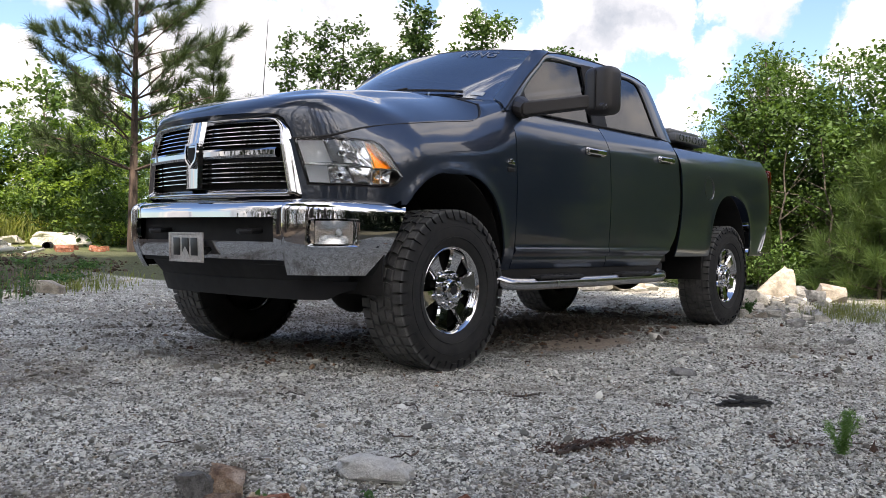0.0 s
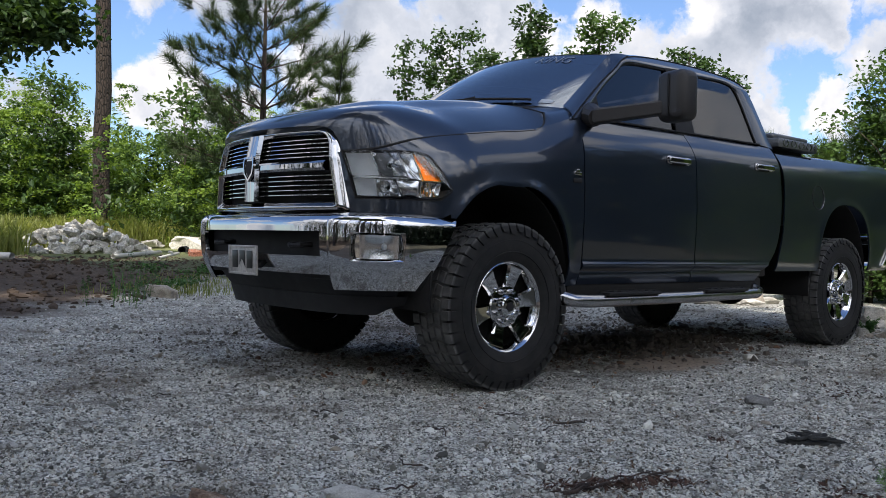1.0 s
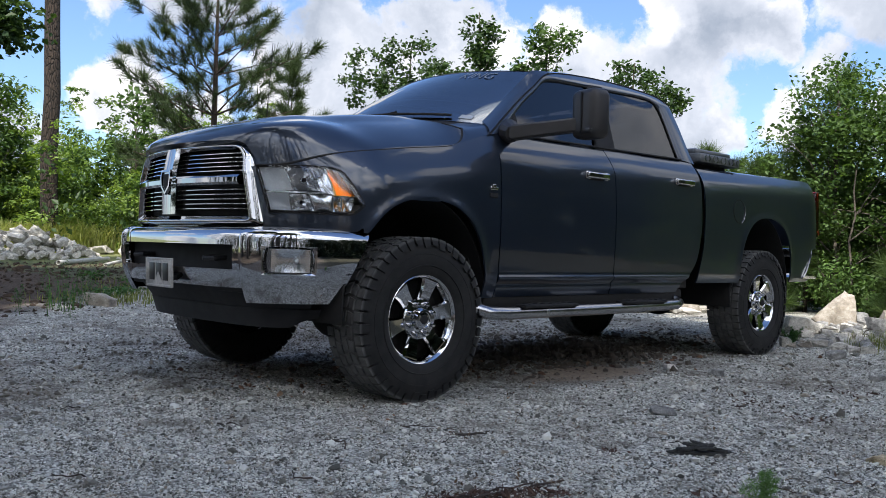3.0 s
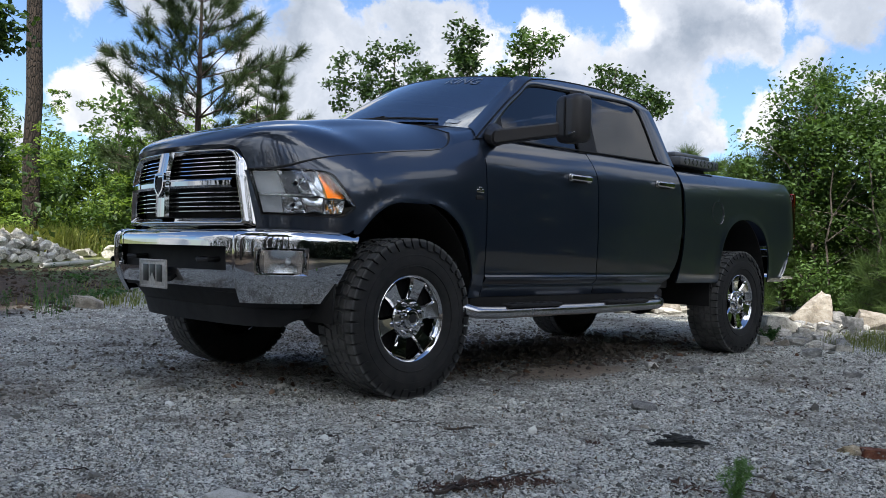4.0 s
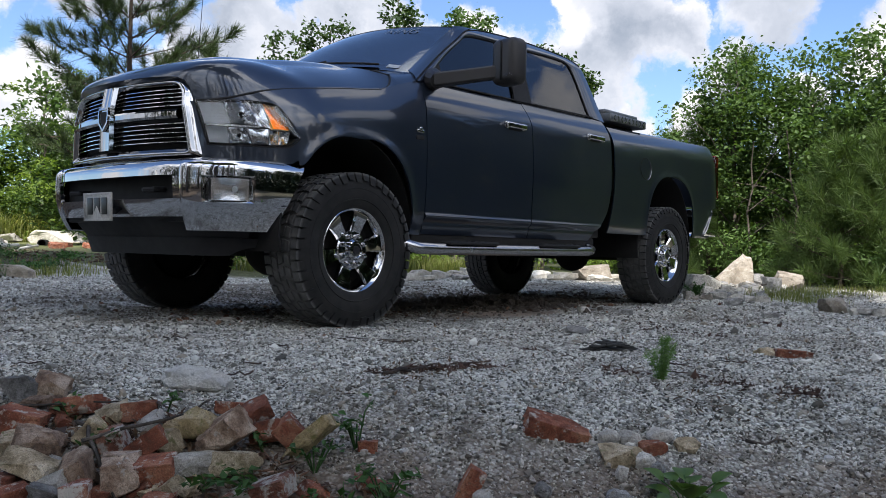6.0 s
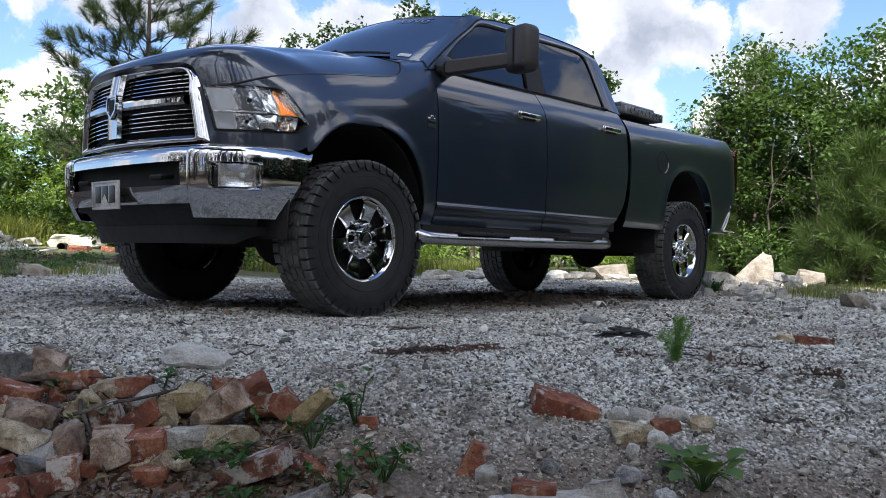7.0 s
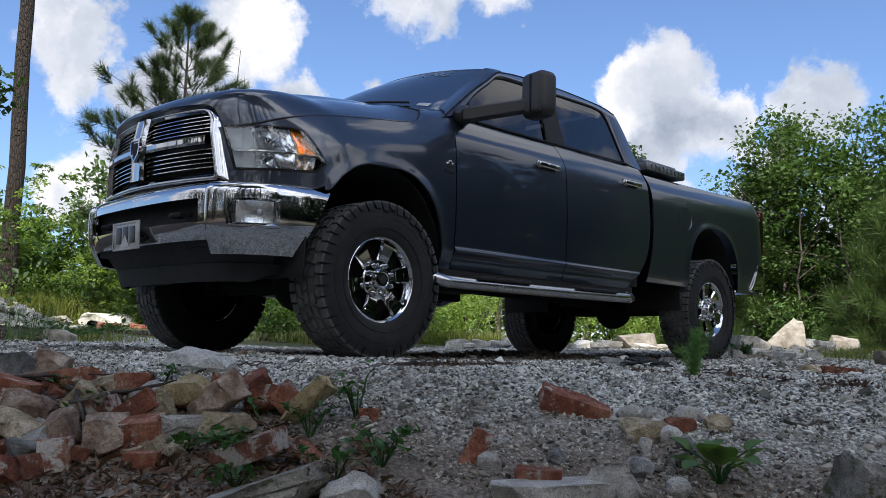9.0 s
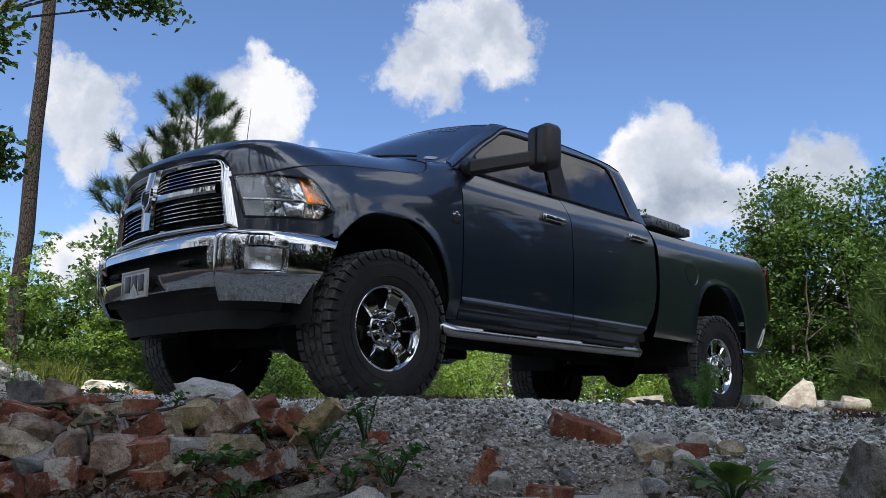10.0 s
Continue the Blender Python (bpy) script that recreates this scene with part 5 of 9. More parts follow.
for mirror in (False, True):
    s = -1 if mirror else 1
    lamp = empty("headlamp")
    lamp.parent = truck
    tagged(lamp, "clear headlamp with chrome bowls and amber corner")
    thicken(add_part("lens", grid_mesh("lens", lambda x, v: lamp_point(x, v, 0.004 + 0.006 * math.sin(math.pi * v)), lamp_cols, span(0, 1, 12), CLEAR, mirror=mirror), lamp), 0.003).visible_shadow = False
    add_part("housing", grid_mesh("housing", lambda x, v: lamp_point(x, v, -0.085), lamp_cols, span(0, 1, 8), LAMP_GREY, mirror=mirror), lamp, "grey lamp housing")
    # black rim round the lens, closing down to the housing
    loop = [(x, 0.0) for x in lamp_cols] + [(LAMP_IN, v) for v in span(0.1, 0.9, 6)] + [(x, 1.0) for x in lamp_cols[::-1]]
    mid = Vector((0.59, 1.08))
    bm = bmesh.new()
    rings = []
    for grow, out in ((0.007, -0.010), (0.004, 0.006), (-0.006, 0.005), (-0.008, -0.09)):
        ring = []
        for x, v in loop:
            p = Vector((x, lamp_low(x) + (lamp_high(x) - lamp_low(x)) * v))
            d = (p - mid).normalized()
            p += Vector((d.x * grow, (1 if v > 0.5 else -1) * grow if 0 in (v, v - 1) else 0.0))
            ring.append(bm.verts.new(lamp_at(p.x, p.y, out, mirror)))
        rings.append(ring)
    for a, b in zip(rings, rings[1:]):
        for k in range(len(loop)):
            bm.faces.new((a[k], a[(k + 1) % len(loop)], b[(k + 1) % len(loop)], b[k]))
    bmesh.ops.recalc_face_normals(bm, faces=bm.faces)
    part("lamp_rim", bm, BLACK, lamp)
    # silver plates next to the grille
    lamp_cell("silver_plate", ((0.750, 1.180), (0.682, 1.180), (0.668, 1.072), (0.750, 1.068)), -0.020, 0.010, LAMP_SILVER, lamp, mirror, "plain silver plate")
    lamp_cell("silver_plate", ((0.750, 1.060), (0.684, 1.056), (0.684, 0.972), (0.750, 0.974)), -0.022, 0.020, LAMP_SILVER, lamp, mirror, "plain silver plate")
    lamp_cell("ledge", ((0.755, 1.070), (0.575, 1.062), (0.575, 1.054), (0.755, 1.060)), -0.006, 0.0, LAMP_CHROME, lamp, mirror, n=5)
    lamp_cell("reflector", ((0.680, 1.182), (0.606, 1.180), (0.580, 1.068), (0.664, 1.072)), -0.014, 0.085, LAMP_CHROME, lamp, mirror, "chrome reflector bowl", 17, 2.6)
    lamp_cell("reflector", ((0.680, 1.052), (0.622, 1.052), (0.604, 0.972), (0.680, 0.972)), -0.016, 0.070, LAMP_CHROME, lamp, mirror, "chrome reflector bowl", 15, 2.4)
    lamp_cell("chrome_wing", ((0.602, 1.180), (0.562, 1.178), (0.527, 1.052), (0.578, 1.062)), -0.012, 0.035, LAMP_CHROME, lamp, mirror, "curved chrome wing")
    lamp_cell("chrome_wing", ((0.618, 1.052), (0.535, 1.048), (0.535, 0.972), (0.600, 0.972)), -0.020, -0.012, LAMP_CHROME, lamp, mirror, "curved chrome wing")
    lamp_cell("chrome_wing", ((0.530, 1.044), (0.435, 1.040), (0.450, 0.975), (0.530, 0.970)), -0.030, 0.030, LAMP_CHROME, lamp, mirror, "curved chrome wing")
    thicken(lamp_cell("amber_marker", ((0.556, 1.178), (0.506, 1.166), (0.436, 1.050), (0.520, 1.048)), -0.006, -0.002, AMBER, lamp, mirror, "amber turn signal"), 0.008)
    lamp_cell("marker_back", ((0.556, 1.178), (0.506, 1.166), (0.436, 1.050), (0.520, 1.048)), -0.030, 0.012, LAMP_CHROME, lamp, mirror)
    # edges of the cells
    bm = bmesh.new()
    for line in (((0.560, 1.180), (0.522, 1.048), (0.436, 1.045)), ((0.534, 1.046), (0.534, 0.970)), ((0.500, 1.044), (0.500, 0.970)), ((0.683, 1.184), (0.668, 1.068), (0.684, 1.056), (0.684, 0.972)), ((0.605, 1.184), (0.578, 1.062), (0.620, 1.052), (0.600, 0.970))):
        pts = []
        for a, b in zip(line, line[1:]):
            pts += [Vector(a).lerp(Vector(b), k / 5) for k in range(5)]
        tube_into(bm, [lamp_at(p.x, p.y, -0.007, mirror) for p in pts + [Vector(line[-1])]], 0.0026, 5)
    part("cell_edge", bm, STEEL, lamp)
    for x, z, r, mat, name in ((0.628, 1.122, 0.017, CLEAR, "bulb"), (0.645, 1.012, 0.014, CLEAR, "bulb"), (0.487, 1.008, 0.013, AMBER, "amber_bulb")):
        p = Vector(lamp_at(x, z, -0.040, mirror))
        q = Vector(lamp_at(x, z, 0.0, mirror))
        bm = bmesh.new()
        turn = Matrix.Translation(p) @ (q - p).to_track_quat("Z", "Y").to_matrix().to_4x4()
        lathe_into(bm, [(0.0008, 0.022), (r * 0.5, 0.019), (r * 0.9, 0.008), (r, -0.006), (r * 0.7, -0.02), (r * 0.6, -0.04)], turn, 14)
        part(name, bm, mat, lamp)
        if mat is CLEAR:
            bm = bmesh.new()
            lathe_into(bm, [(0.001, 0.026), (r * 0.6, 0.024), (r * 0.75, 0.012), (r * 0.55, 0.004)], turn, 12)
            part("bulb_cap", bm, BLACK, lamp)
    # painted filler between lamp and grille
    def fill(u, v):
        z = 0.872 + (belt_z(0.79) + 0.01 - 0.872) * v
        a = Vector(on_body(nose_x(0.783, z), z, -0.003))
        b = Vector((face_x(0.62) - 0.06, 0.53 + 0.08 * (1.29 - z) / 0.41, z))
        p = a.lerp(b, u)
        return (p.x, p.y, p.z)
    add_part("nose_panel", grid_mesh("nose_panel", fill, span(0, 1, 5), span(0, 1, 10), BLACK, mirror=mirror), truck)

# mirrors
for s in (-1, 1):
    mir = empty("tow_mirror")
    mir.parent = truck
    tagged(mir, "large black folding tow mirror turned upright")
    bm = bmesh.new()
    tube_into(bm, [(-0.72, s * 0.90, 1.520), (-0.665, s * 0.955, 1.492), (-0.645, s * 1.005, 1.478)], [0.062, 0.064, 0.050], 12)
    a, b = Vector((-0.640, s * 0.985, 1.482)), Vector((-0.850, s * 1.345, 1.528))
    run = (b - a).normalized()
    flat = run.cross(Vector((0, 0, 1))).normalized()
    sec = [(-0.040, -0.036), (-0.040, 0.030), (-0.030, 0.042), (0.030, 0.042), (0.040, 0.030), (0.040, -0.036), (0.028, -0.046), (-0.028, -0.046)]
    rows = [[bm.verts.new(a.lerp(b, t) + flat * h * k + Vector((0, 0, v * k))) for h, v in sec] for t, k in ((0.0, 0.80), (0.04, 1.0), (0.5, 0.92), (0.96, 0.90), (1.0, 0.75))]
    for p, q in zip(rows, rows[1:]):
        for k in range(8):
            bm.faces.new((p[k], p[(k + 1) % 8], q[(k + 1) % 8], q[k]))
    bm.faces.new(rows[0][::-1]), bm.faces.new(rows[-1])
    bmesh.ops.recalc_face_normals(bm, faces=bm.faces)
    part("arm", bm, MIRROR_BLACK, mir, sharp=28)
    bm = bmesh.new()
    tilt = Matrix.Translation((-0.865, s * 1.385, 1.580)) @ Matrix.Rotation(radians(s * -8), 4, "Z")
    box_into(bm, (-0.072, -0.098, -0.138), (0.072, 0.098, 0.140), 0.046, tilt, 5)
    head = part("mirror_head", bm, MIRROR_BLACK, mir)
    bm = bmesh.new()
    box_into(bm, (0.072, -0.006, -0.115), (0.079, 0.006, 0.118), 0.003, tilt)
    part("seam", bm, BLACK, head)
    bm = bmesh.new()
    box_into(bm, (-0.0735, -0.050, -0.085), (-0.0705, 0.050, 0.088), 0.001, tilt)
    part("mirror_glass", bm, CHROME, head)
    bm = bmesh.new()
    bmesh.ops.create_uvsphere(bm, u_segments=16, v_segments=10, radius=1.0, matrix=tilt @ Matrix.Translation((0.066, s * 0.055, -0.098)) @ Matrix.Diagonal((0.020, 0.034, 0.022, 1)))
    part("marker_lens", bm, CLEAR, head, "small clear lamp lens")

# badge on the fender: plain shapes
bm = bmesh.new()
p = on_body(-0.505, 1.135, 0.004)
box_into(bm, (p[0] - 0.030, p[1] - 0.004, p[2] + 0.008), (p[0] + 0.030, p[1] + 0.005, p[2] + 0.028), 0.003)
box_into(bm, (p[0] - 0.012, p[1] - 0.004, p[2] + 0.020), (p[0] + 0.012, p[1] + 0.006, p[2] + 0.042), 0.003)
part("fender_badge", bm, CHROME, truck, "small plain chrome badge")
bm = bmesh.new()
box_into(bm, (p[0] - 0.034, p[1] - 0.004, p[2] - 0.034), (p[0] + 0.034, p[1] + 0.003, p[2] - 0.008), 0.003)
part("badge_strip", bm, BLACK, truck)

# wipers, banner, sticker, aerial
for y0, y1 in ((0.10, 0.62), (-0.58, -0.05)):
    bm = bmesh.new()
    pts = [Vector(screen_at(k / 0.775, 0.012 + 0.006 * i, 0.016)) for i, k in enumerate(span(y0, y1, 8))]
    tube_into(bm, pts, 0.008, 6)
    tube_into(bm, [Vector(screen_at((y0 - 0.02) / 0.775, -0.03, 0.01)), pts[3] + Vector((0.0, 0.0, 0.012))], 0.007, 6)
    part("wiper", bm, BLACK, truck)
txt = bpy.data.curves.new("banner", "FONT")
txt.body, txt.size, txt.align_x, txt.align_y = "KING", 0.088, "CENTER", "CENTER"
probe = bpy.data.objects.new("probe", txt)
scene.collection.objects.link(probe)
bpy.context.view_layer.update()
me = bpy.data.meshes.new_from_object(probe.evaluated_get(bpy.context.evaluated_depsgraph_get()))
bpy.data.objects.remove(probe)
bm = bmesh.new()
bm.from_mesh(me)
bmesh.ops.subdivide_edges(bm, edges=bm.edges, cuts=1)
for v in bm.verts:
    u, h = (0.420 + v.co.x * 1.15) / 0.73, 0.865 + v.co.y / 0.46
    v.co = screen_at(u, h, 0.004)
bpy.data.meshes.remove(me)
part("banner_lettering", bm, BANNER, truck, "silver banner lettering on the windscreen", smooth=False)
me = grid_mesh("sticker", lambda u, v: screen_at(u, v, 0.003), span(0.84, 0.92, 4), span(0.05, 0.11, 3), SILVER)
add_part("inspection_sticker", me, truck, "small pale inspection sticker")
bm = bmesh.new()
tube_into(bm, [(-0.15, -0.86, 1.38), (-0.17, -0.86, 1.75), (-0.20, -0.86, 2.20)], [0.004, 0.003, 0.002], 6)
tube_into(bm, [(-0.15, -0.86, 1.36), (-0.15, -0.86, 1.41)], 0.014, 8)
part("aerial", bm, BLACK, truck)

# rear bumper, wrapping round the corners
def rear_at(t, v):
    """Plan line from the middle of the rear round to the side, by height."""
    a = abs(t)
    y = min(a, 0.80) + 0.195 * math.sin(min(max((a - 0.80) / 0.20, 0), 1) * math.pi / 2)
    x = -4.955 + 0.02 * a * a + 0.10 * (1 - math.cos(min(max((a - 0.80) / 0.20, 0), 1) * math.pi / 2)) + max(a - 1.0, 0) * (0.30 + 0.60 * (1 - v))
    back = 0.022 * (2 * v - 1) ** 4
    return (x + back, math.copysign(y - 0.6 * back, t), 0.630 + 0.265 * v)


thicken(add_part("rear_bumper", grid_mesh("rear_bumper", rear_at, span(-1.28, 1.28, 65), span(0, 1, 14), CHROME), truck, "chrome rear bumper"), 0.012)

# wheels


def wheel_mesh_parts():
    """Tyre, rim, spokes, cap and nuts, turned round y, outer face towards +y."""
    ax = Matrix.Rotation(radians(-90), 4, "X")
    R, half = WHEEL_R, 0.155
    bm = bmesh.new()
    prof = [(0.222, -0.12), (0.235, -0.135), (0.27, -0.150), (0.33, -0.158), (0.375, -0.150), (0.405, -0.138), (0.421, -0.115), (0.4255, -0.06), (0.4255, 0.06), (0.421, 0.115), (0.405, 0.138), (0.375, 0.150), (0.33, 0.158), (0.29, 0.153), (0.262, 0.146), (0.245, 0.138), (0.236, 0.128), (0.222, 0.12)]
    lathe_into(bm, prof, ax, 96)
    for r in (0.285, 0.345):
        lathe_into(bm, [(r - 0.004, 0.150), (r - 0.002, 0.1575), (r + 0.002, 0.1575), (r + 0.004, 0.150)], ax, 96)
    bmesh.ops.recalc_face_normals(bm, faces=bm.faces)
    slim = Matrix.Translation((0, 0.012, 0)) @ Matrix.Diagonal((1, 0.92, 1, 1))
    bm.transform(slim)
    tyre = from_bm("tyre", bm, TYRE, True, 30)
    bm = bmesh.new()

    def block(a, w0, w1, da, r0, r1, skew):
        vs = []
        for r, g in ((r0, 1.0), (r1, 0.86)):
            for w, k in ((w0, -1), (w1, -1), (w1, 1), (w0, 1)):
                wm = (w0 + w1) / 2
                ww = wm + (w - wm) * g
                b = a + skew * (ww / half) + k * da * g
                vs.append(bm.verts.new(ax @ Vector((r * math.cos(b), r * math.sin(b), ww))))
        for f in ((4, 5, 6, 7), (0, 1, 5, 4), (1, 2, 6, 5), (2, 3, 7, 6), (3, 0, 4, 7)):
            bm.faces.new([vs[i] for i in f])
    for k in range(46):
        a = 2 * math.pi * k / 46
        long = k % 2
        for s in (-1, 1):
            off = math.pi / 46 if s < 0 else 0.0
            w0, w1 = sorted((s * 0.088, s * 0.150))
            block(a + off, w0, w1, 0.060, 0.408, R - 0.002, 0.0)
            # lugs running down the shoulder
            lug_low = 0.378 if long else 0.392
            vs = []
            for r, w, g in ((0.428, 0.146, 0.057), (lug_low, 0.162, 0.046)):
                for kk in (-1, 1):
                    b = a + off + kk * g
                    vs.append(bm.verts.new(ax @ Vector((r * math.cos(b), r * math.sin(b), s * w))))
            for r, w, g in ((0.418, 0.128, 0.057), (lug_low, 0.145, 0.046)):
                for kk in (-1, 1):
                    b = a + off + kk * g
                    vs.append(bm.verts.new(ax @ Vector((r * math.cos(b), r * math.sin(b), s * w))))
            for f in ((0, 1, 3, 2), (4, 6, 7, 5), (0, 2, 6, 4), (1, 5, 7, 3), (2, 3, 7, 6), (0, 4, 5, 1)):
                bm.faces.new([vs[i] for i in f])
    for k in range(38):
        a = 2 * math.pi * k / 38
        block(a, -0.080, -0.030, 0.070, 0.410, R, 0.10)
        block(a + 0.08, -0.024, 0.025, 0.069, 0.410, R, -0.12)
        block(a + 0.04, 0.031, 0.080, 0.070, 0.410, R, 0.10)
    bmesh.ops.recalc_face_normals(bm, faces=bm.faces)
    bm.transform(slim)
    tread = from_bm("tread", bm, TYRE, True, 30)

    bm = bmesh.new()
    lathe_into(bm, [(0.225, -0.13), (0.200, -0.10), (0.195, 0.05), (0.205, 0.095), (0.219, 0.112), (0.224, 0.125), (0.234, 0.132), (0.240, 0.128), (0.240, 0.118), (0.228, 0.105)], ax, 72)
    rim = from_bm("rim", bm, CHROME, True, 40)
    bm = bmesh.new()
    lathe_into(bm, [(0.199, 0.030), (0.15, 0.026), (0.10, 0.02), (0.05, 0.01), (0.001, 0.01)], ax, 48)
    backing = from_bm("brake_backing", bm, DARK)
    bm = bmesh.new()
    sec = [(-1.0, -0.030), (-1.0, 0.0), (-0.80, 0.014), (0.80, 0.014), (1.0, 0.0), (1.0, -0.030)]
    rows = []
    for r, wide, h in ((0.080, 0.040, 0.080), (0.105, 0.038, 0.088), (0.140, 0.040, 0.094), (0.175, 0.045, 0.099), (0.200, 0.052, 0.103), (0.214, 0.058, 0.104)):
        rows.append([bm.verts.new(ax @ Vector((r, k * wide, h + d))) for k, d in sec])
    for a, b in zip(rows, rows[1:]):
        for k in range(len(sec) - 1):
            bm.faces.new((a[k], b[k], b[k + 1], a[k + 1]))
    bmesh.ops.recalc_face_normals(bm, faces=bm.faces)
    spoke = from_bm("spoke", bm, CHROME, True, 25)
    bm = bmesh.new()
    lathe_into(bm, [(0.108, 0.060), (0.110, 0.100), (0.104, 0.108), (0.060, 0.112), (0.056, 0.135), (0.050, 0.142), (0.042, 0.143), (0.038, 0.139), (0.001, 0.141)], ax, 48)
    cap = from_bm("centre_cap", bm, CHROME, True, 30)
    bm = bmesh.new()
    lathe_into(bm, [(0.0135, 0.100), (0.0135, 0.128), (0.010, 0.136), (0.001, 0.138)], ax @ Matrix.Translation((0.083, 0, 0)), 10)
    nut = from_bm("lug_nut", bm, CHROME, True, 40)
    bm = bmesh.new()
    lathe_into(bm, [(0.026, 0.1405), (0.026, 0.1445), (0.018, 0.1455), (0.001, 0.1460)], ax, 6)
    emblem = from_bm("cap_badge", bm, BLACK, True, 30)
    return tyre, tread, rim, backing, spoke, cap, nut, emblem


TY, TL, RI, BK, SP, CP, NU, EM = wheel_mesh_parts()
for x, y, turn, spin in ((0.0, 0.855, 0, 12), (-3.80, 0.850, 0, 40), (0.0, -0.855, 180, 20), (-3.80, -0.850, 180, 5)):
    wheel = empty("wheel")
    wheel.parent = truck
    wheel.matrix_local = pose(x, y, HUB_Z, 0, 0, turn) @ pose(0, 0, 0, 0, spin, 0)
    tagged(wheel, "muddy off-road tyre on a six-spoke chrome rim")
    tyre = add_part("tyre", TY, wheel, "worn black all-terrain tyre")
    tagged(add_part("tread", TL, wheel), "worn rubber tread blocks and shoulder lugs", kind="stuff")
    rim = add_part("rim", RI, wheel, "chrome six-spoke rim")
    add_part("brake_backing", BK, wheel)
    for k in range(6):
        add_part("spoke", SP, rim, at=Matrix.Rotation(radians(60 * k), 4, "Y"))
    cap = add_part("centre_cap", CP, rim)
    for k in range(8):
        add_part("lug_nut", NU, rim, at=Matrix.Rotation(radians(45 * k + 10), 4, "Y"))
    add_part("cap_badge", EM, rim)

# ---- tool box across the bed ----
tool_box = tagged(empty("tool_box", LEVEL), "aluminium chequer-plate tool box across the truck bed", "tool box")
bm = bmesh.new()
box_into(bm, (-3.50, -0.79, 0.955), (-2.96, 0.79, 1.535), 0.015)
part("box_body", bm, BLACK, tool_box)
bm = bmesh.new()
box_into(bm, (-3.56, -0.885, 1.530), (-2.94, 0.885, 1.60), 0.012)
for s in (-1, 1):
    box_into(bm, (-3.53, s * 0.42 - 0.40, 1.598), (-2.97, s * 0.42 + 0.40, 1.645), 0.018)
lid = part("lid", bm, ALLOY, tool_box, "dull aluminium chequer-plate lid")
bm = bmesh.new()
for k in range(9):
    for r in range(2):
        turn = Matrix.Translation((-3.50 + k * 0.062, 0.887, 1.553 + 0.026 * r)) @ Matrix.Rotation(radians(45 if (k + r) % 2 else -45), 4, "Y")
        box_into(bm, (-0.014, -0.002, -0.004), (0.014, 0.003, 0.004), 0.0, turn)
tagged(part("chequer_marks", bm, STEEL, lid), "raised chequer marks", kind="stuff")

# ---- plants ----
def rand_dirs(rng, n):
    v = rng.normal(size=(n, 3))
    return v / np.linalg.norm(v, axis=1)[:, None]


def leaf_quads(rng, centres, size, droop=0.35, slim=0.5, up=0.5):
    """One folded leaf a centre: base, two sides and tip."""
    n = len(centres)
    d = rand_dirs(rng, n)
    d[:, 2] = d[:, 2] * 0.6 - droop
    d /= np.linalg.norm(d, axis=1)[:, None]
    nrm = rand_dirs(rng, n)
    nrm[:, 2] = np.abs(nrm[:, 2]) + up
    side = np.cross(d, nrm)
    side /= np.linalg.norm(side, axis=1)[:, None] + 1e-9
    nn = np.cross(side, d)
    s = (size * rng.uniform(0.65, 1.25, n))[:, None]
    base, tip = centres - d * s * 0.5, centres + d * s * 0.5
    mid = centres - d * s * 0.08 + nn * s * 0.10
    quads = np.stack([base, mid + side * s * slim * 0.5, tip, mid - side * s * slim * 0.5], axis=1)
    return quads.reshape(-1, 3)


def quad_mesh(name, verts, mat):
    return mesh_fast(name, verts, np.arange(len(verts), dtype=np.int32).reshape(-1, 4), mat)


def twigs_in(rng, crown, n):
    """Clump centres spread through an uneven crown made of egg shapes (x, y, z, rx, ry, rz)."""
    out = []
    for k in range(n):
        cx, cy, cz, rx, ry, rz = crown[k % len(crown)]
        d = rand_dirs(rng, 1)[0]
        r = rng.uniform(0.25, 1.0) ** 0.5
        out.append((cx + d[0] * rx * r, cy + d[1] * ry * r, cz + d[2] * rz * r))
    return np.array(out)


def woody(name, rng, base, top, girth, twigs, mat, parent, limbs=9, sides=7):
    """Trunk with a bend and limbs that reach out to some of the clumps."""
    bm = bmesh.new()
    base, top = Vector(base), Vector(top)
    pts, rad = [], []
    for k in range(9):
        t = k / 8
        p = base.lerp(top, t)
        if 0 < k:
            p += Vector((rng.normal(), rng.normal(), 0)) * 0.035 * (top - base).length * 0.18
        pts.append(p)
        rad.append(girth * (1 - 0.80 * t) + (girth * 0.35 if k == 0 else 0))
    tube_into(bm, pts, rad, sides + 2)
    idx = rng.permutation(len(twigs))[:limbs]
    for i in idx:
        goal = Vector(twigs[i])
        t = min(max((goal.z - base.z) / max(top.z - base.z, 0.1) - rng.uniform(0.12, 0.30), 0.18), 0.92)
        k = min(int(t * 8), 7)
        a = pts[k].lerp(pts[k + 1], t * 8 - k)
        m = a.lerp(goal, 0.5) + Vector((0, 0, 0.12 * (goal - a).length))
        r = girth * (1 - 0.80 * t) * 0.55
        tube_into(bm, [a, a.lerp(m, 0.6), m, goal], [r, r * 0.75, r * 0.5, max(r * 0.18, 0.004)], 5)
    return part(name, bm, mat, parent)


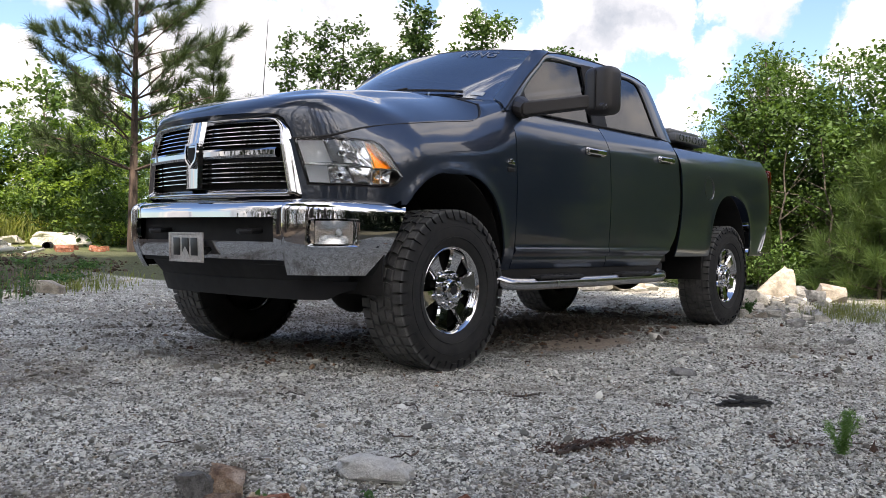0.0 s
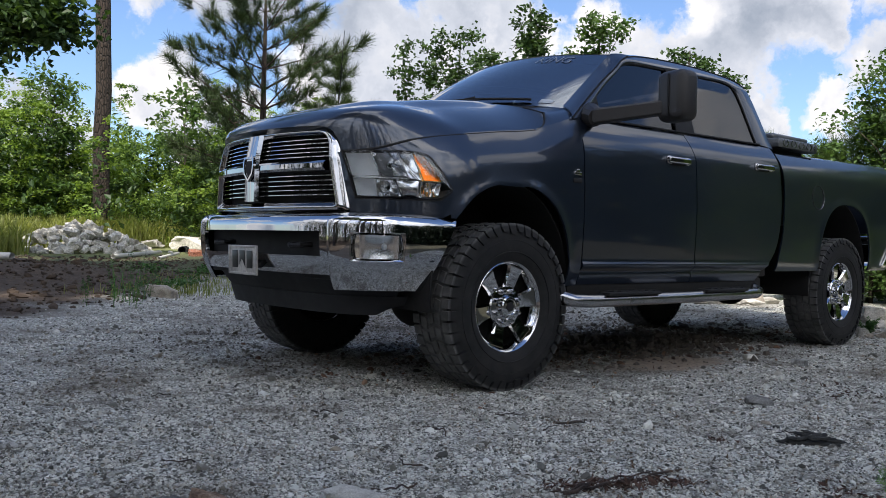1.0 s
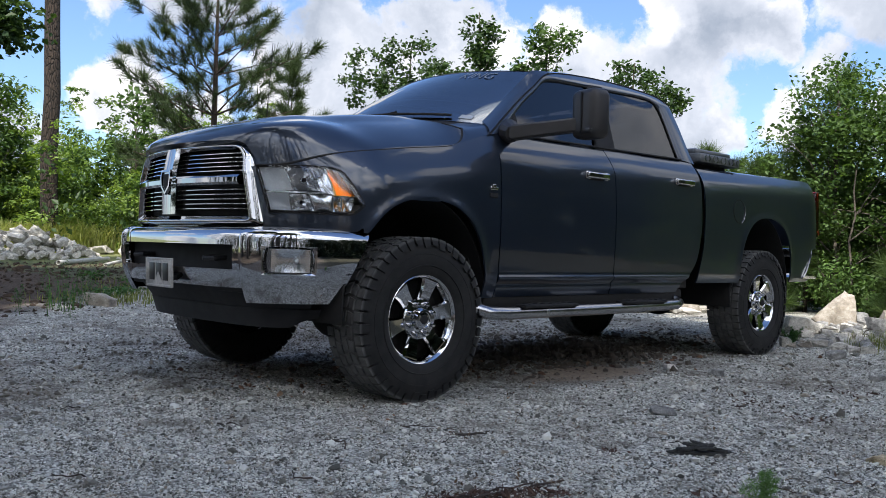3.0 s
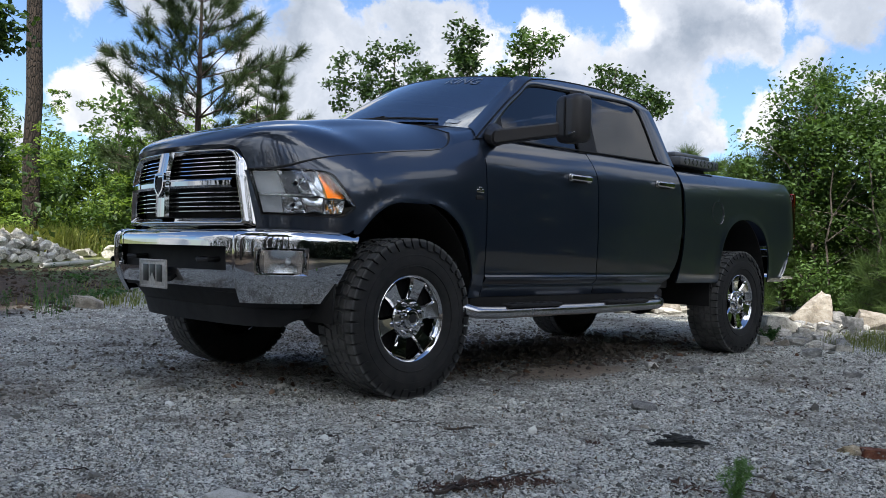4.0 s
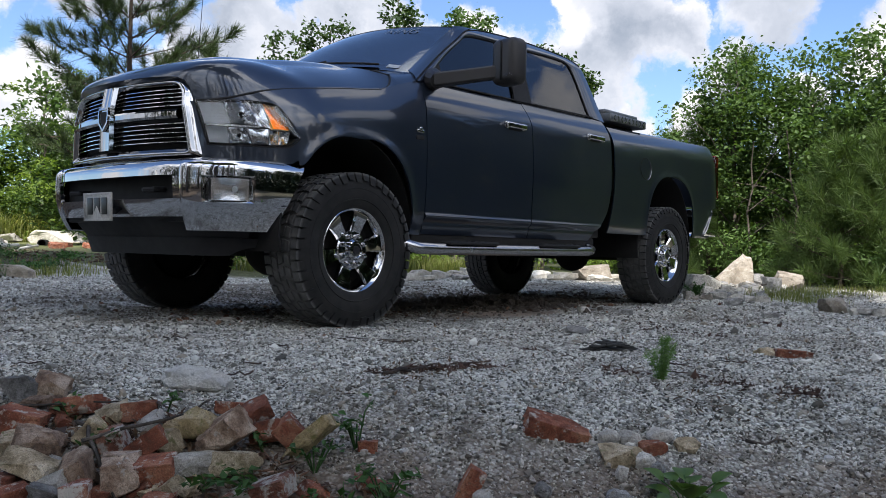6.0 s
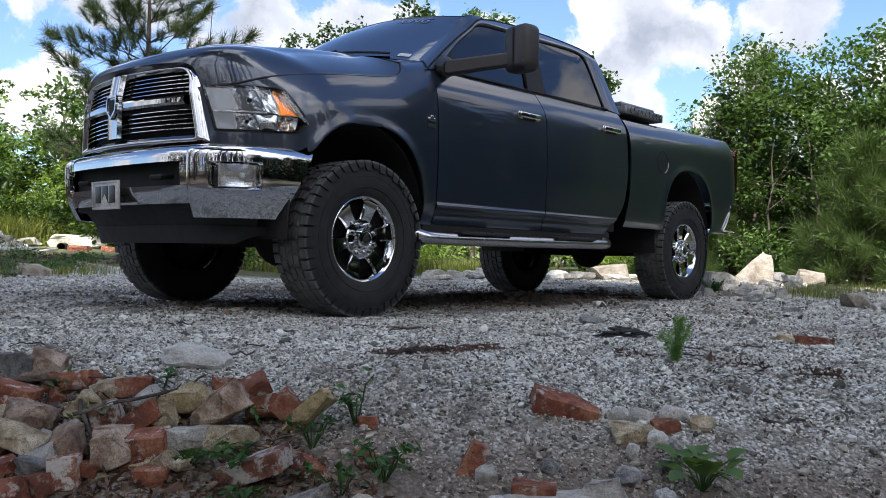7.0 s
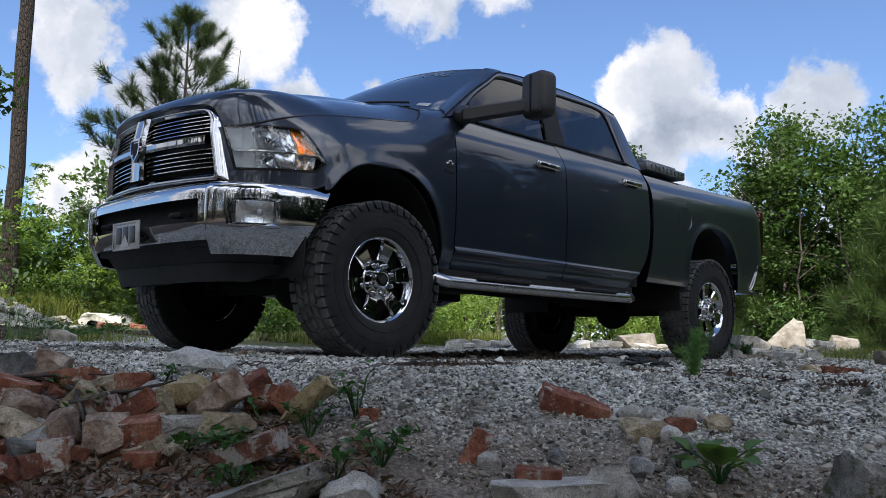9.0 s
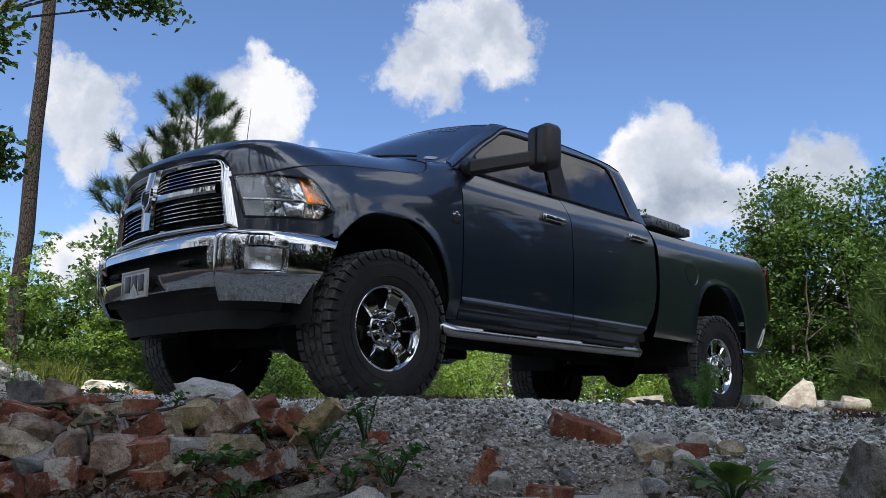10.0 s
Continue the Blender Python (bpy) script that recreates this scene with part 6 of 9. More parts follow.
def broad_tree(name, label, base, crown, n_clumps, per, size, mat, seed, girth=0.05, spread=0.22, bark=None, top=None, limbs=14, category="tree", slim=0.55, stretch_z=0.75):
    rng = np.random.default_rng(seed)
    tree = tagged(empty(name, pose(*base)), label, category)
    rel = [(x - base[0], y - base[1], z - base[2], rx, ry, rz) for x, y, z, rx, ry, rz in crown]
    tw = twigs_in(rng, rel, n_clumps)
    hi = top or max(c[2] + c[5] * 0.8 for c in rel)
    lead = max(rel, key=lambda c: c[2])
    woody("trunk", rng, (0, 0, -0.1), (lead[0] * 0.9, lead[1] * 0.9, hi), girth, tw, bark or BARK_GREY, tree, limbs)
    cs = np.repeat(tw, per, axis=0) + rng.normal(size=(n_clumps * per, 3)) * np.array([spread, spread, spread * stretch_z])
    add_part("crown", quad_mesh("crown", leaf_quads(rng, cs, size, slim=slim), mat), tree)
    return tree


def needles(rng, pts, dirs, length, n_each, wide):
    """Tufts: thin blades fanning out round each twig end."""
    n = len(pts)
    p = np.repeat(pts, n_each, axis=0)
    d = np.repeat(dirs, n_each, axis=0) + rng.normal(size=(n * n_each, 3)) * 0.62
    d /= np.linalg.norm(d, axis=1)[:, None]
    start = p - np.repeat(dirs, n_each, axis=0) * rng.uniform(0, 0.9, (n * n_each, 1)) * length * 1.1
    L = length * rng.uniform(0.7, 1.15, (n * n_each, 1))
    side = np.cross(d, rand_dirs(rng, n * n_each))
    side /= np.linalg.norm(side, axis=1)[:, None] + 1e-9
    q = np.stack([start - side * wide * 0.5, start + side * wide * 0.5, start + d * L + side * wide * 0.12, start + d * L - side * wide * 0.12], axis=1)
    return q.reshape(-1, 3)


def pine_tree(name, label, base, height, reach, first, whorls, seed, girth, tufts=9, length=0.17, n_each=26, wide=0.006, lean=(0, 0), droop=0.0, bare=1.0, category="pine tree", mat=None):
    """A pine: leader, whorls of upturned branches, tufts of long needles."""
    rng = np.random.default_rng(seed)
    tree = tagged(empty(name, pose(*base)), label, category)
    bm = bmesh.new()
    axis = lambda t: Vector((lean[0] * t * height, lean[1] * t * height, t * height))
    tube_into(bm, [axis(k / 10) - Vector((0, 0, 0.1 if k == 0 else 0)) for k in range(11)], [girth * (1 - 0.92 * k / 10) for k in range(11)], 9)
    pts, dirs = [], []
    for w in range(whorls):
        t = first + (0.97 - first) * (w / (whorls - 1)) ** 0.9
        span_here = reach * (1 - t) ** 0.75 * (1.0 if w else 0.9) * bare + 0.12
        count = int(rng.integers(4, 7))
        turn = rng.uniform(0, 6.28)
        for k in range(count):
            a = turn + k * 6.283 / count + rng.normal() * 0.25
            L = span_here * rng.uniform(0.50, 1.15)
            rise = 0.25 + 0.9 * t + rng.normal() * 0.10 - droop
            p0 = axis(t)
            out = Vector((math.cos(a), math.sin(a), 0))
            p1 = p0 + out * L * 0.45 + Vector((0, 0, L * 0.30 * rise))
            p2 = p0 + out * L + Vector((0, 0, L * 0.62 * rise))
            r = girth * (1 - 0.9 * t) * 0.36
            tube_into(bm, [p0, p1, p2], [r, r * 0.6, r * 0.2], 5)
            m = max(2, int(tufts * L / reach) + 2)
            for j in range(m):
                f = 0.35 + 0.65 * (j + rng.uniform(0, 1)) / m
                q = p1.lerp(p2, (f - 0.45) / 0.55) if f > 0.45 else p0.lerp(p1, f / 0.45)
                sway = Vector((rng.normal(), rng.normal(), rng.normal() * 0.4 + 0.35)) * 0.20 * L * (1.15 - f)
                e = q + sway + out * 0.04
                if sway.length > 0.08:
                    tube_into(bm, [q, e], [r * 0.30, r * 0.12], 3)
                dd = (sway.normalized() * 0.5 + out * 0.5 + Vector((0, 0, 0.65))).normalized()
                pts.append(e)
                dirs.append(dd)
            pts.append(p2)
            dirs.append((out + Vector((0, 0, 0.9))).normalized())
    for k in range(4):
        pts.append(axis(0.955 + 0.015 * k))
        dirs.append(Vector((0, 0, 1)))
    part("trunk", bm, BARK, tree)
    add_part("crown", quad_mesh("crown", needles(rng, np.array(pts), np.array(dirs), length, n_each, wide), mat or NEEDLE), tree)
    return tree


def gz(x, y):
    return ground_rough(x, y)


# young pine beyond the hood
pine_tree("young_pine", "young longleaf pine with open upturned branches", (-7.1, -14.4, gz(-7.1, -14.4)), 7.85, 3.8, 0.24, 13, 11, 0.12, tufts=16, length=0.27, n_each=84, wide=0.0105)
pine_tree("young_pine", "smaller pine with drooping dense needles", (-9.8, -15.2, gz(-9.8, -15.2)), 5.35, 1.7, 0.30, 9, 12, 0.06, tufts=10, length=0.27, n_each=46, wide=0.0105)
# tall bare pine trunk, its crown far above
rng = np.random.default_rng(2)
tall = tagged(empty("tall_pine", pose(-5.4, -20.2, gz(-5.4, -20.2))), "tall straight pine trunk with flaky brown bark", "pine tree")
bm = bmesh.new()
tube_into(bm, [(0.02 * k + 0.03 * rng.normal(), 0.03 * rng.normal(), 1.5 * k - 0.2) for k in range(12)], [0.235 - 0.008 * k for k in range(12)], 18)
part("trunk", bm, PINE_BARK, tall)
tp = rng.normal(size=(260, 3)) * np.array([1.5, 1.5, 1.3]) + np.array([0.3, 0, 16.5])
td = rand_dirs(rng, 260) + np.array([0, 0, 0.6])
add_part("crown", quad_mesh("crown", needles(rng, tp, td / np.linalg.norm(td, axis=1)[:, None], 0.30, 30, 0.012), NEEDLE), tall)

# slender broad-leaved trees behind the truck
G = "broad-leaved trees behind the truck"
row = [broad_tree("sapling_tree", "dark leafy sapling with an uneven crown", (-8.4, -9.5, gz(-8.4, -9.5)), [(-7.95, -9.4, 4.30, 0.80, 0.80, 0.70), (-8.5, -8.8, 4.45, 0.85, 0.75, 0.65), (-8.9, -8.2, 4.0, 0.7, 0.6, 0.5), (-8.2, -9.2, 3.2, 1.1, 1.0, 0.9)], 96, 46, 0.100, LEAF_DARK, 21, spread=0.095, slim=0.66),
       broad_tree("sapling_tree", "leafy sapling with two pointed leaders", (-8.5, -7.2, gz(-8.5, -7.2)), [(-8.45, -6.95, 4.85, 0.36, 0.36, 0.55), (-8.6, -7.5, 4.25, 0.6, 0.7, 0.45), (-8.3, -6.6, 4.1, 0.5, 0.6, 0.5), (-8.5, -7.0, 3.0, 0.9, 0.9, 0.9)], 66, 46, 0.098, LEAF_DARK, 22, spread=0.09, slim=0.66),
       broad_tree("sapling_tree", "light green sapling with loose leafy shoots", (-9.2, -6.0, gz(-9.2, -6)), [(-9.1, -5.75, 4.65, 0.42, 0.48, 0.38), (-9.3, -6.3, 4.15, 0.45, 0.45, 0.36), (-9.2, -5.8, 3.0, 0.9, 0.9, 0.8)], 54, 44, 0.095, LEAF, 23, spread=0.088, slim=0.66),
       broad_tree("sapling_tree", "green sapling spreading to one side", (-9.7, -4.4, gz(-9.7, -4.4)), [(-9.6, -4.30, 3.95, 0.50, 0.55, 0.28), (-9.8, -3.75, 3.50, 0.35, 0.35, 0.20), (-9.6, -4.9, 3.0, 0.6, 0.6, 0.45)], 40, 44, 0.092, LEAF_DARK, 24, spread=0.085, slim=0.66)]
for t in row:
    tagged(t, group=G)

# wood on the far side of the stones
right = []
for k, (x, y, h, r, mat, seed) in enumerate(((-9.0, -0.55, 3.55, 0.85, LEAF, 31), (-9.3, 0.45, 3.45, 0.9, LEAF, 32), (-8.9, 1.5, 3.6, 0.95, LEAF, 33), (-9.2, 2.6, 3.9, 1.0, LEAF, 34), (-10.4, -0.2, 3.2, 1.0, LEAF, 35), (-9.6, 3.9, 4.2, 1.2, LEAF, 36), (-10.6, 1.6, 3.6, 1.1, LEAF_LIGHT, 37))):
    crown = [(x, y, h - r * 0.8, r * 0.75, r * 0.75, r * 0.8), (x - 0.2, y + 0.35 * r, h - 1.35 * r, r, r, r * 0.9), (x + 0.2, y - 0.4 * r, h - 1.9 * r, r, r, r * 0.9), (x - 0.7, y, max(h - 2.7 * r, 0.7), r * 0.9, r * 1.1, r * 0.9)]
    right.append(tagged(broad_tree("leafy_tree", "leafy young tree with pale thin stems", (x, y, gz(x, y)), crown, 165, 52, 0.074, mat, seed, spread=0.125, limbs=34, girth=0.04, slim=0.68), group="young trees at the edge of the wood"))
for x, y, h, reach, seed in ((-8.55, -1.35, 2.1, 0.55, 41), (-8.8, 1.05, 2.2, 0.8, 42), (-8.2, 1.75, 1.9, 1.0, 43), (-8.0, 1.25, 1.8, 0.75, 136), (-9.9, -0.85, 3.5, 0.6, 44), (-8.4, 2.9, 2.7, 1.2, 45), (-8.6, 3.6, 2.6, 1.3, 133), (-9.2, -1.0, 2.6, 0.8, 134), (-8.6, 4.4, 3.0, 1.3, 135), (-11.6, -3.9, 2.75, 0.45, 46), (-11.8, -3.5, 2.5, 0.45, 47), (-11.3, -4.3, 2.6, 0.4, 48)):
    tagged(pine_tree("pine_sapling", "soft green pine sapling with dense long needles", (x, y, gz(x, y)), h, reach, 0.06, 11, seed, 0.035, tufts=9, length=0.23, n_each=28, wide=0.007, mat=NEEDLE_SOFT), group="pine saplings at the edge of the wood")


# bare leaning stems and the dark inside of the wood
rng = np.random.default_rng(61)
for k, (x, y, h) in enumerate(((-8.45, 0.62, 2.1), (-8.75, 1.25, 2.6), (-8.6, 2.05, 2.4), (-8.5, -0.1, 2.0), (-8.9, 2.75, 2.9), (-8.55, 3.3, 2.7))):
    stem = tagged(empty("bare_sapling", pose(x, y, gz(x, y))), "thin pale bare stem with a few forks", "sapling", "bare stems at the edge of the wood")
    lean = rng.normal(size=2) * 0.13
    pts = [Vector((lean[0] * t * h + 0.02 * rng.normal(), lean[1] * t * h + 0.02 * rng.normal(), t * h - 0.05 * (t == 0))) for t in span(0, 1, 7)]
    bm = bmesh.new()
    tube_into(bm, pts, [0.020 - 0.002 * i for i in range(7)], 6)
    part("trunk", bm, BARK_GREY, stem)
    for j in (2, 3, 4):
        bm = bmesh.new()
        d = Vector((rng.normal() * 0.2, rng.choice((-1, 1)) * rng.uniform(0.25, 0.5), rng.uniform(0.2, 0.5)))
        tube_into(bm, [pts[j], pts[j] + d * 0.5, pts[j] + d], [0.010, 0.007, 0.003], 5)
        part("limb", bm, BARK_GREY, stem)
cs = []
for k in range(46):
    x, y, h = rng.uniform(-12.5, -10.2), rng.uniform(-2.5, 6.5), rng.uniform(1.6, 3.0)
    t = rng.uniform(0, 1, 420)
    cs.append(np.stack([x + rng.normal(size=420) * 0.45, y + rng.normal(size=420) * 0.45, 0.05 + t * h], axis=1))
tagged(new("thicket", quad_mesh("thicket", leaf_quads(rng, np.concatenate(cs), 0.13, slim=0.55), LEAF)), "shaded undergrowth inside the wood", "thicket", kind="stuff")


def shrub(name, label, x, y, r, h, n, per, size, mat, seed, group="", slim=0.5, lift=0.45):
    rng = np.random.default_rng(seed)
    z = gz(x, y)
    ob = tagged(empty(name, pose(x, y, z)), label, "shrub", group)
    crown = [(0, 0, h * lift, r * 0.8, r * 0.8, h * 0.45), (r * 0.4, r * 0.3, h * 0.40, r * 0.6, r * 0.6, h * 0.35), (-r * 0.4, -r * 0.2, h * 0.5, r * 0.6, r * 0.6, h * 0.4)]
    tw = twigs_in(rng, crown, n)
    tw[:, 2] = np.maximum(tw[:, 2], 0.05)
    bm = bmesh.new()
    for k in range(7):
        g = Vector(tw[k % len(tw)])
        tube_into(bm, [(0.05 * rng.normal(), 0.05 * rng.normal(), -0.05), g * 0.5 + Vector((0, 0, 0.1)), g], [0.014, 0.009, 0.003], 4)
    part("stem", bm, BARK_GREY, ob)
    cs = np.repeat(tw, per, axis=0) + rng.normal(size=(n * per, 3)) * np.array([0.12, 0.12, 0.09]) * max(r, 0.5)
    cs[:, 2] = np.maximum(cs[:, 2], 0.02)
    add_part("foliage", quad_mesh("foliage", leaf_quads(rng, cs, size, slim=slim), mat), ob)
    return ob


for k, (x, y, r, h) in enumerate(((-8.85, -0.38, 0.72, 1.05), (-7.9, 1.9, 0.6, 0.75), (-7.6, 2.7, 0.7, 0.9), (-8.6, 0.3, 0.5, 0.6))):
    shrub("bush", "low bright green bush at the wood's edge", x, y, r, h, 60, 26, 0.075, BUSH if k == 0 else LEAF, 50 + k, "bushes at the wood's edge")
# low green growth seen past and under the truck
for k, (x, y, r, h) in enumerate(((-4.6, -6.8, 0.9, 0.9), (-5.4, -6.6, 1.0, 1.3), (-6.6, -5.2, 0.9, 1.1), (-7.4, -3.6, 0.9, 1.2), (-8.2, -2.4, 0.8, 1.2), (-9.0, -4.6, 1.1, 1.6), (-6.8, -8.0, 1.2, 1.9), (-6.4, -10.4, 1.3, 1.8), (-8.6, -6.2, 1.2, 1.8))):
    shrub("bush", "leafy green bush behind the truck", x, y, r, h, 70, 26, 0.085, LEAF_LIGHT if k % 3 else LEAF, 60 + k, "bushes behind the truck")

# thicket in the distance, past counting
rng = np.random.default_rng(7)
blobs = []
for k in range(150):
    f = k / 149
    x = 1.5 - 17.0 * f + rng.normal() * 0.7
    y = -25.5 + 6.5 * f + rng.normal() * 2.0
    h = rng.uniform(2.6, 4.6) * (1.0 + 0.12 * math.sin(9 * f))
    blobs.append((x, y, h, rng.uniform(0.7, 1.3)))
for k in range(26):
    blobs.append((-1.0 - 15.0 * rng.uniform(), -26.5 + 3.5 * rng.normal(), rng.uniform(4.6, 6.2), 0.75))
for k in range(16):
    blobs.append((rng.uniform(-5.0, 0.8), -24.6 + 0.8 * rng.normal(), rng.uniform(4.2, 5.3), 1.1))
for k in range(44):
    blobs.append((rng.uniform(-18.5, -14.0), rng.uniform(-15.0, 1.0), rng.uniform(1.8, 3.2), 1.2))
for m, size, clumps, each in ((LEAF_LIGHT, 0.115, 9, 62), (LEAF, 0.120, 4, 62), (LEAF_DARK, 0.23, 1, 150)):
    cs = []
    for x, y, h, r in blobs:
        # dark leaf cores paint the shade in the gaps between the heads
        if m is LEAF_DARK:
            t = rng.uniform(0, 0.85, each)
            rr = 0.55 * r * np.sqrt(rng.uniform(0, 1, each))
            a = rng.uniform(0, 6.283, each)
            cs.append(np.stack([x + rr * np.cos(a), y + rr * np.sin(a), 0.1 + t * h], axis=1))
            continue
        # rounded leafy heads one above another, wider below
        t = rng.uniform(0, 1, clumps) ** 0.8
        a = rng.uniform(0, 6.283, clumps)
        rr = r * (1.0 - 0.75 * t ** 2) * rng.uniform(0.35, 1.0, clumps)
        mid = np.stack([x + rr * np.cos(a), y + rr * np.sin(a), 0.35 + t * h], axis=1)
        wide = rng.uniform(0.26, 0.50, clumps) * (1.15 - 0.45 * t)
        d = rand_dirs(rng, clumps * each)
        d[:, 2] = np.where(d[:, 2] < -0.25, -d[:, 2], d[:, 2]) * 0.72
        d *= (rng.uniform(0.55, 1.12, clumps * each) * np.repeat(wide, each))[:, None]
        cs.append(np.repeat(mid, each, axis=0) + d)
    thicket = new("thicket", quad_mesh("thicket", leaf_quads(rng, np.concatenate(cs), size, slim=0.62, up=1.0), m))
    tagged(thicket, "dense sunlit thicket of young trees, inner shade as dark leaves", "thicket", kind="stuff")
# bushes in front of the thicket
for k, (x, y, r, h) in enumerate(((-3.4, -23.4, 1.3, 1.9), (-5.3, -22.8, 1.4, 2.0), (-6.4, -20.9, 1.3, 1.9), (-8.0, -20.4, 1.4, 2.1), (-9.4, -18.8, 1.4, 2.2), (-10.2, -15.0, 1.5, 2.4), (-1.9, -23.4, 1.4, 2.0), (-11.8, -12.8, 1.5, 2.4), (-12.6, -10.4, 1.5, 2.2), (-12.8, -8.0, 1.5, 2.2), (-12.4, -5.6, 1.5, 2.3))):
    shrub("bush", "broad light green bush before the thicket", x, y, r, h, 110, 34, 0.105, LEAF if k in (3, 4, 5) else LEAF_LIGHT, 80 + k, "bushes before the thicket")
for k, (x, y, h) in enumerate(((-4.6, -22.5, 5.2), (-7.9, -20.5, 5.0), (-2.6, -23.5, 4.8), (-0.9, -22.6, 4.6))):
    z = gz(x, y)
    tagged(broad_tree("sapling_tree", "slender sapling rising out of the thicket", (x, y, z), [(x, y, z + h * 0.86, 0.5, 0.5, 0.6), (x + 0.2, y, z + h * 0.66, 0.8, 0.8, 0.6), (x - 0.2, y, z + h * 0.45, 1.0, 1.0, 0.8)], 70, 16, 0.20, LEAF, 100 + k, spread=0.20), group="saplings in the thicket")

# oak whose boughs hang into view
broad_tree("oak_tree", "overhanging oak with dark lobed leaves", (3.4, -15.2, gz(3.4, -15.2)), [(-0.5, -13.5, 5.7, 1.1, 1.0, 1.2), (-1.75, -13.1, 4.75, 0.75, 0.6, 0.40), (-1.0, -13.1, 7.2, 1.2, 1.0, 1.0), (-3.5, -12.4, 8.75, 1.7, 0.8, 0.30), (-0.9, -13.2, 4.5, 0.9, 0.8, 0.6), (1.6, -14.2, 7.0, 2.0, 2.0, 2.0)], 330, 34, 0.165, LEAF_DARK, 120, girth=0.22, spread=0.24, limbs=40, slim=0.7)

# unseen tall trees added on the sun's side to cast shade over the pad
shade = []
for k, (x, y, h) in enumerate(((9.4, 15.6, 23.0), (12.6, 13.0, 23.5), (16.0, 11.0, 24.0), (9.0, 11.0, 22.5), (13.2, 17.0, 25.0), (16.8, 14.6, 24.5), (11.6, 8.6, 22.5), (15.2, 6.6, 23.0), (15.4, 2.2, 23.0), (16.6, -2.2, 23.5), (10.3, 1.2, 22.0), (7.8, 6.6, 21.5), (13.0, -0.6, 22.5), (8.2, -0.6, 21.5))):
    crown = [(x - 0.3, y, h - 1.3, 2.5, 2.5, 1.5), (x + 0.6, y - 0.8, h - 3.0, 2.4, 2.4, 1.3), (x - 0.8, y + 0.6, h - 2.4, 2.4, 2.4, 1.3)]
    shade.append(tagged(broad_tree("unseen_shade_tree", "unseen tall leafy tree added to shade the pad", (x, y, gz(x, y)), crown, 230, 11, 0.51, LEAF_DARK, 140 + k, girth=0.26, spread=0.40, limbs=26, slim=0.8), group="tall shade trees"))
# unseen green edge of the clearing behind the camera, lower towards one side
rng = np.random.default_rng(8)
for part_of, lo, hi, near, count, size in (("tall", -35, 75, 14.5, 170, 0.34), ("low", 75, 172, 15.0, 190, 0.38)):
    cs = []
    for k in range(count):
        a = radians(rng.uniform(lo, hi))
        r = rng.uniform(near, 25)
        x, y, w = r * math.cos(a), r * math.sin(a) + 1.0, rng.uniform(1.4, 2.8)
        h = rng.uniform(5.5, 11.5) if part_of == "tall" else rng.uniform(4.0, 7.5)
        n = 200 if part_of == "tall" else 420
        t = rng.uniform(0, 1, n)
        b, q = rng.uniform(0, 6.283, n), np.sqrt(rng.uniform(0, 1, n)) * w * (1.05 - 0.7 * t * t)
        cs.append(np.stack([x + q * np.cos(b), y + q * np.sin(b), ground_z(x, y) + 0.1 + t * h], axis=1))
    # the wood's shaded side is put into this leaf colour
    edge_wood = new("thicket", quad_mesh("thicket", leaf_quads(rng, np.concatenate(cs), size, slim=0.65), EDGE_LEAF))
    tagged(edge_wood, "unseen thicket round the clearing, shade painted into its leaves", "thicket", kind="stuff")

# ---- gravel ----

def ico():
    bm = bmesh.new()
    bmesh.ops.create_icosphere(bm, subdivisions=1, radius=1.0)
    v = np.array([tuple(x.co) for x in bm.verts])
    f = np.array([[w.index for w in x.verts] for x in bm.faces])
    bm.free()
    return v, f


BASE_V, BASE_F = ico()
OCT_V = np.array([(1, 0, 0), (-1, 0, 0), (0, 1, 0), (0, -1, 0), (0, 0, 1), (0, 0, -1)], float)
TET_V = np.array([(1, 1, 1), (-1, -1, 1), (-1, 1, -1), (1, -1, -1)], float) * 0.72
TET_F = np.array([(0, 1, 2), (0, 3, 1), (0, 2, 3), (1, 3, 2)])
OCT_F = np.array([(0, 2, 4), (2, 1, 4), (1, 3, 4), (3, 0, 4), (2, 0, 5), (1, 2, 5), (3, 1, 5), (0, 3, 5)])


def many_stones(rng, pts, sizes, base_v=BASE_V, base_f=BASE_F):
    """Small broken stones: squeezed, turned and chipped copies of one solid."""
    n, k = len(pts), len(base_v)
    q = rng.normal(size=(n, 4))
    q /= np.linalg.norm(q, axis=1)[:, None]
    w, x, y, z = q.T
    R = np.stack([1 - 2 * (y * y + z * z), 2 * (x * y - z * w), 2 * (x * z + y * w), 2 * (x * y + z * w), 1 - 2 * (x * x + z * z), 2 * (y * z - x * w), 2 * (x * z - y * w), 2 * (y * z + x * w), 1 - 2 * (x * x + y * y)], axis=1).reshape(n, 3, 3)
    s = sizes[:, None] * np.stack([rng.uniform(0.8, 1.3, n), rng.uniform(0.65, 1.0, n), rng.uniform(0.45, 0.8, n)], axis=1)
    v = base_v[None] * (1 + 0.22 * rng.normal(size=(n, k, 1))) * s[:, None, :]
    v = np.einsum("nij,nkj->nki", R, v)
    v[:, :, 2] *= 0.8
    v += pts[:, None, :]
    f = base_f[None] + (np.arange(n) * k)[:, None, None]
    return v.reshape(-1, 3), f.reshape(-1, 3)


def in_rubble(u, w):
    """Where bricks and leaf litter lie instead of gravel."""
    return u > 2.88 and w < 0.29 + (u - 2.91) * 1.7


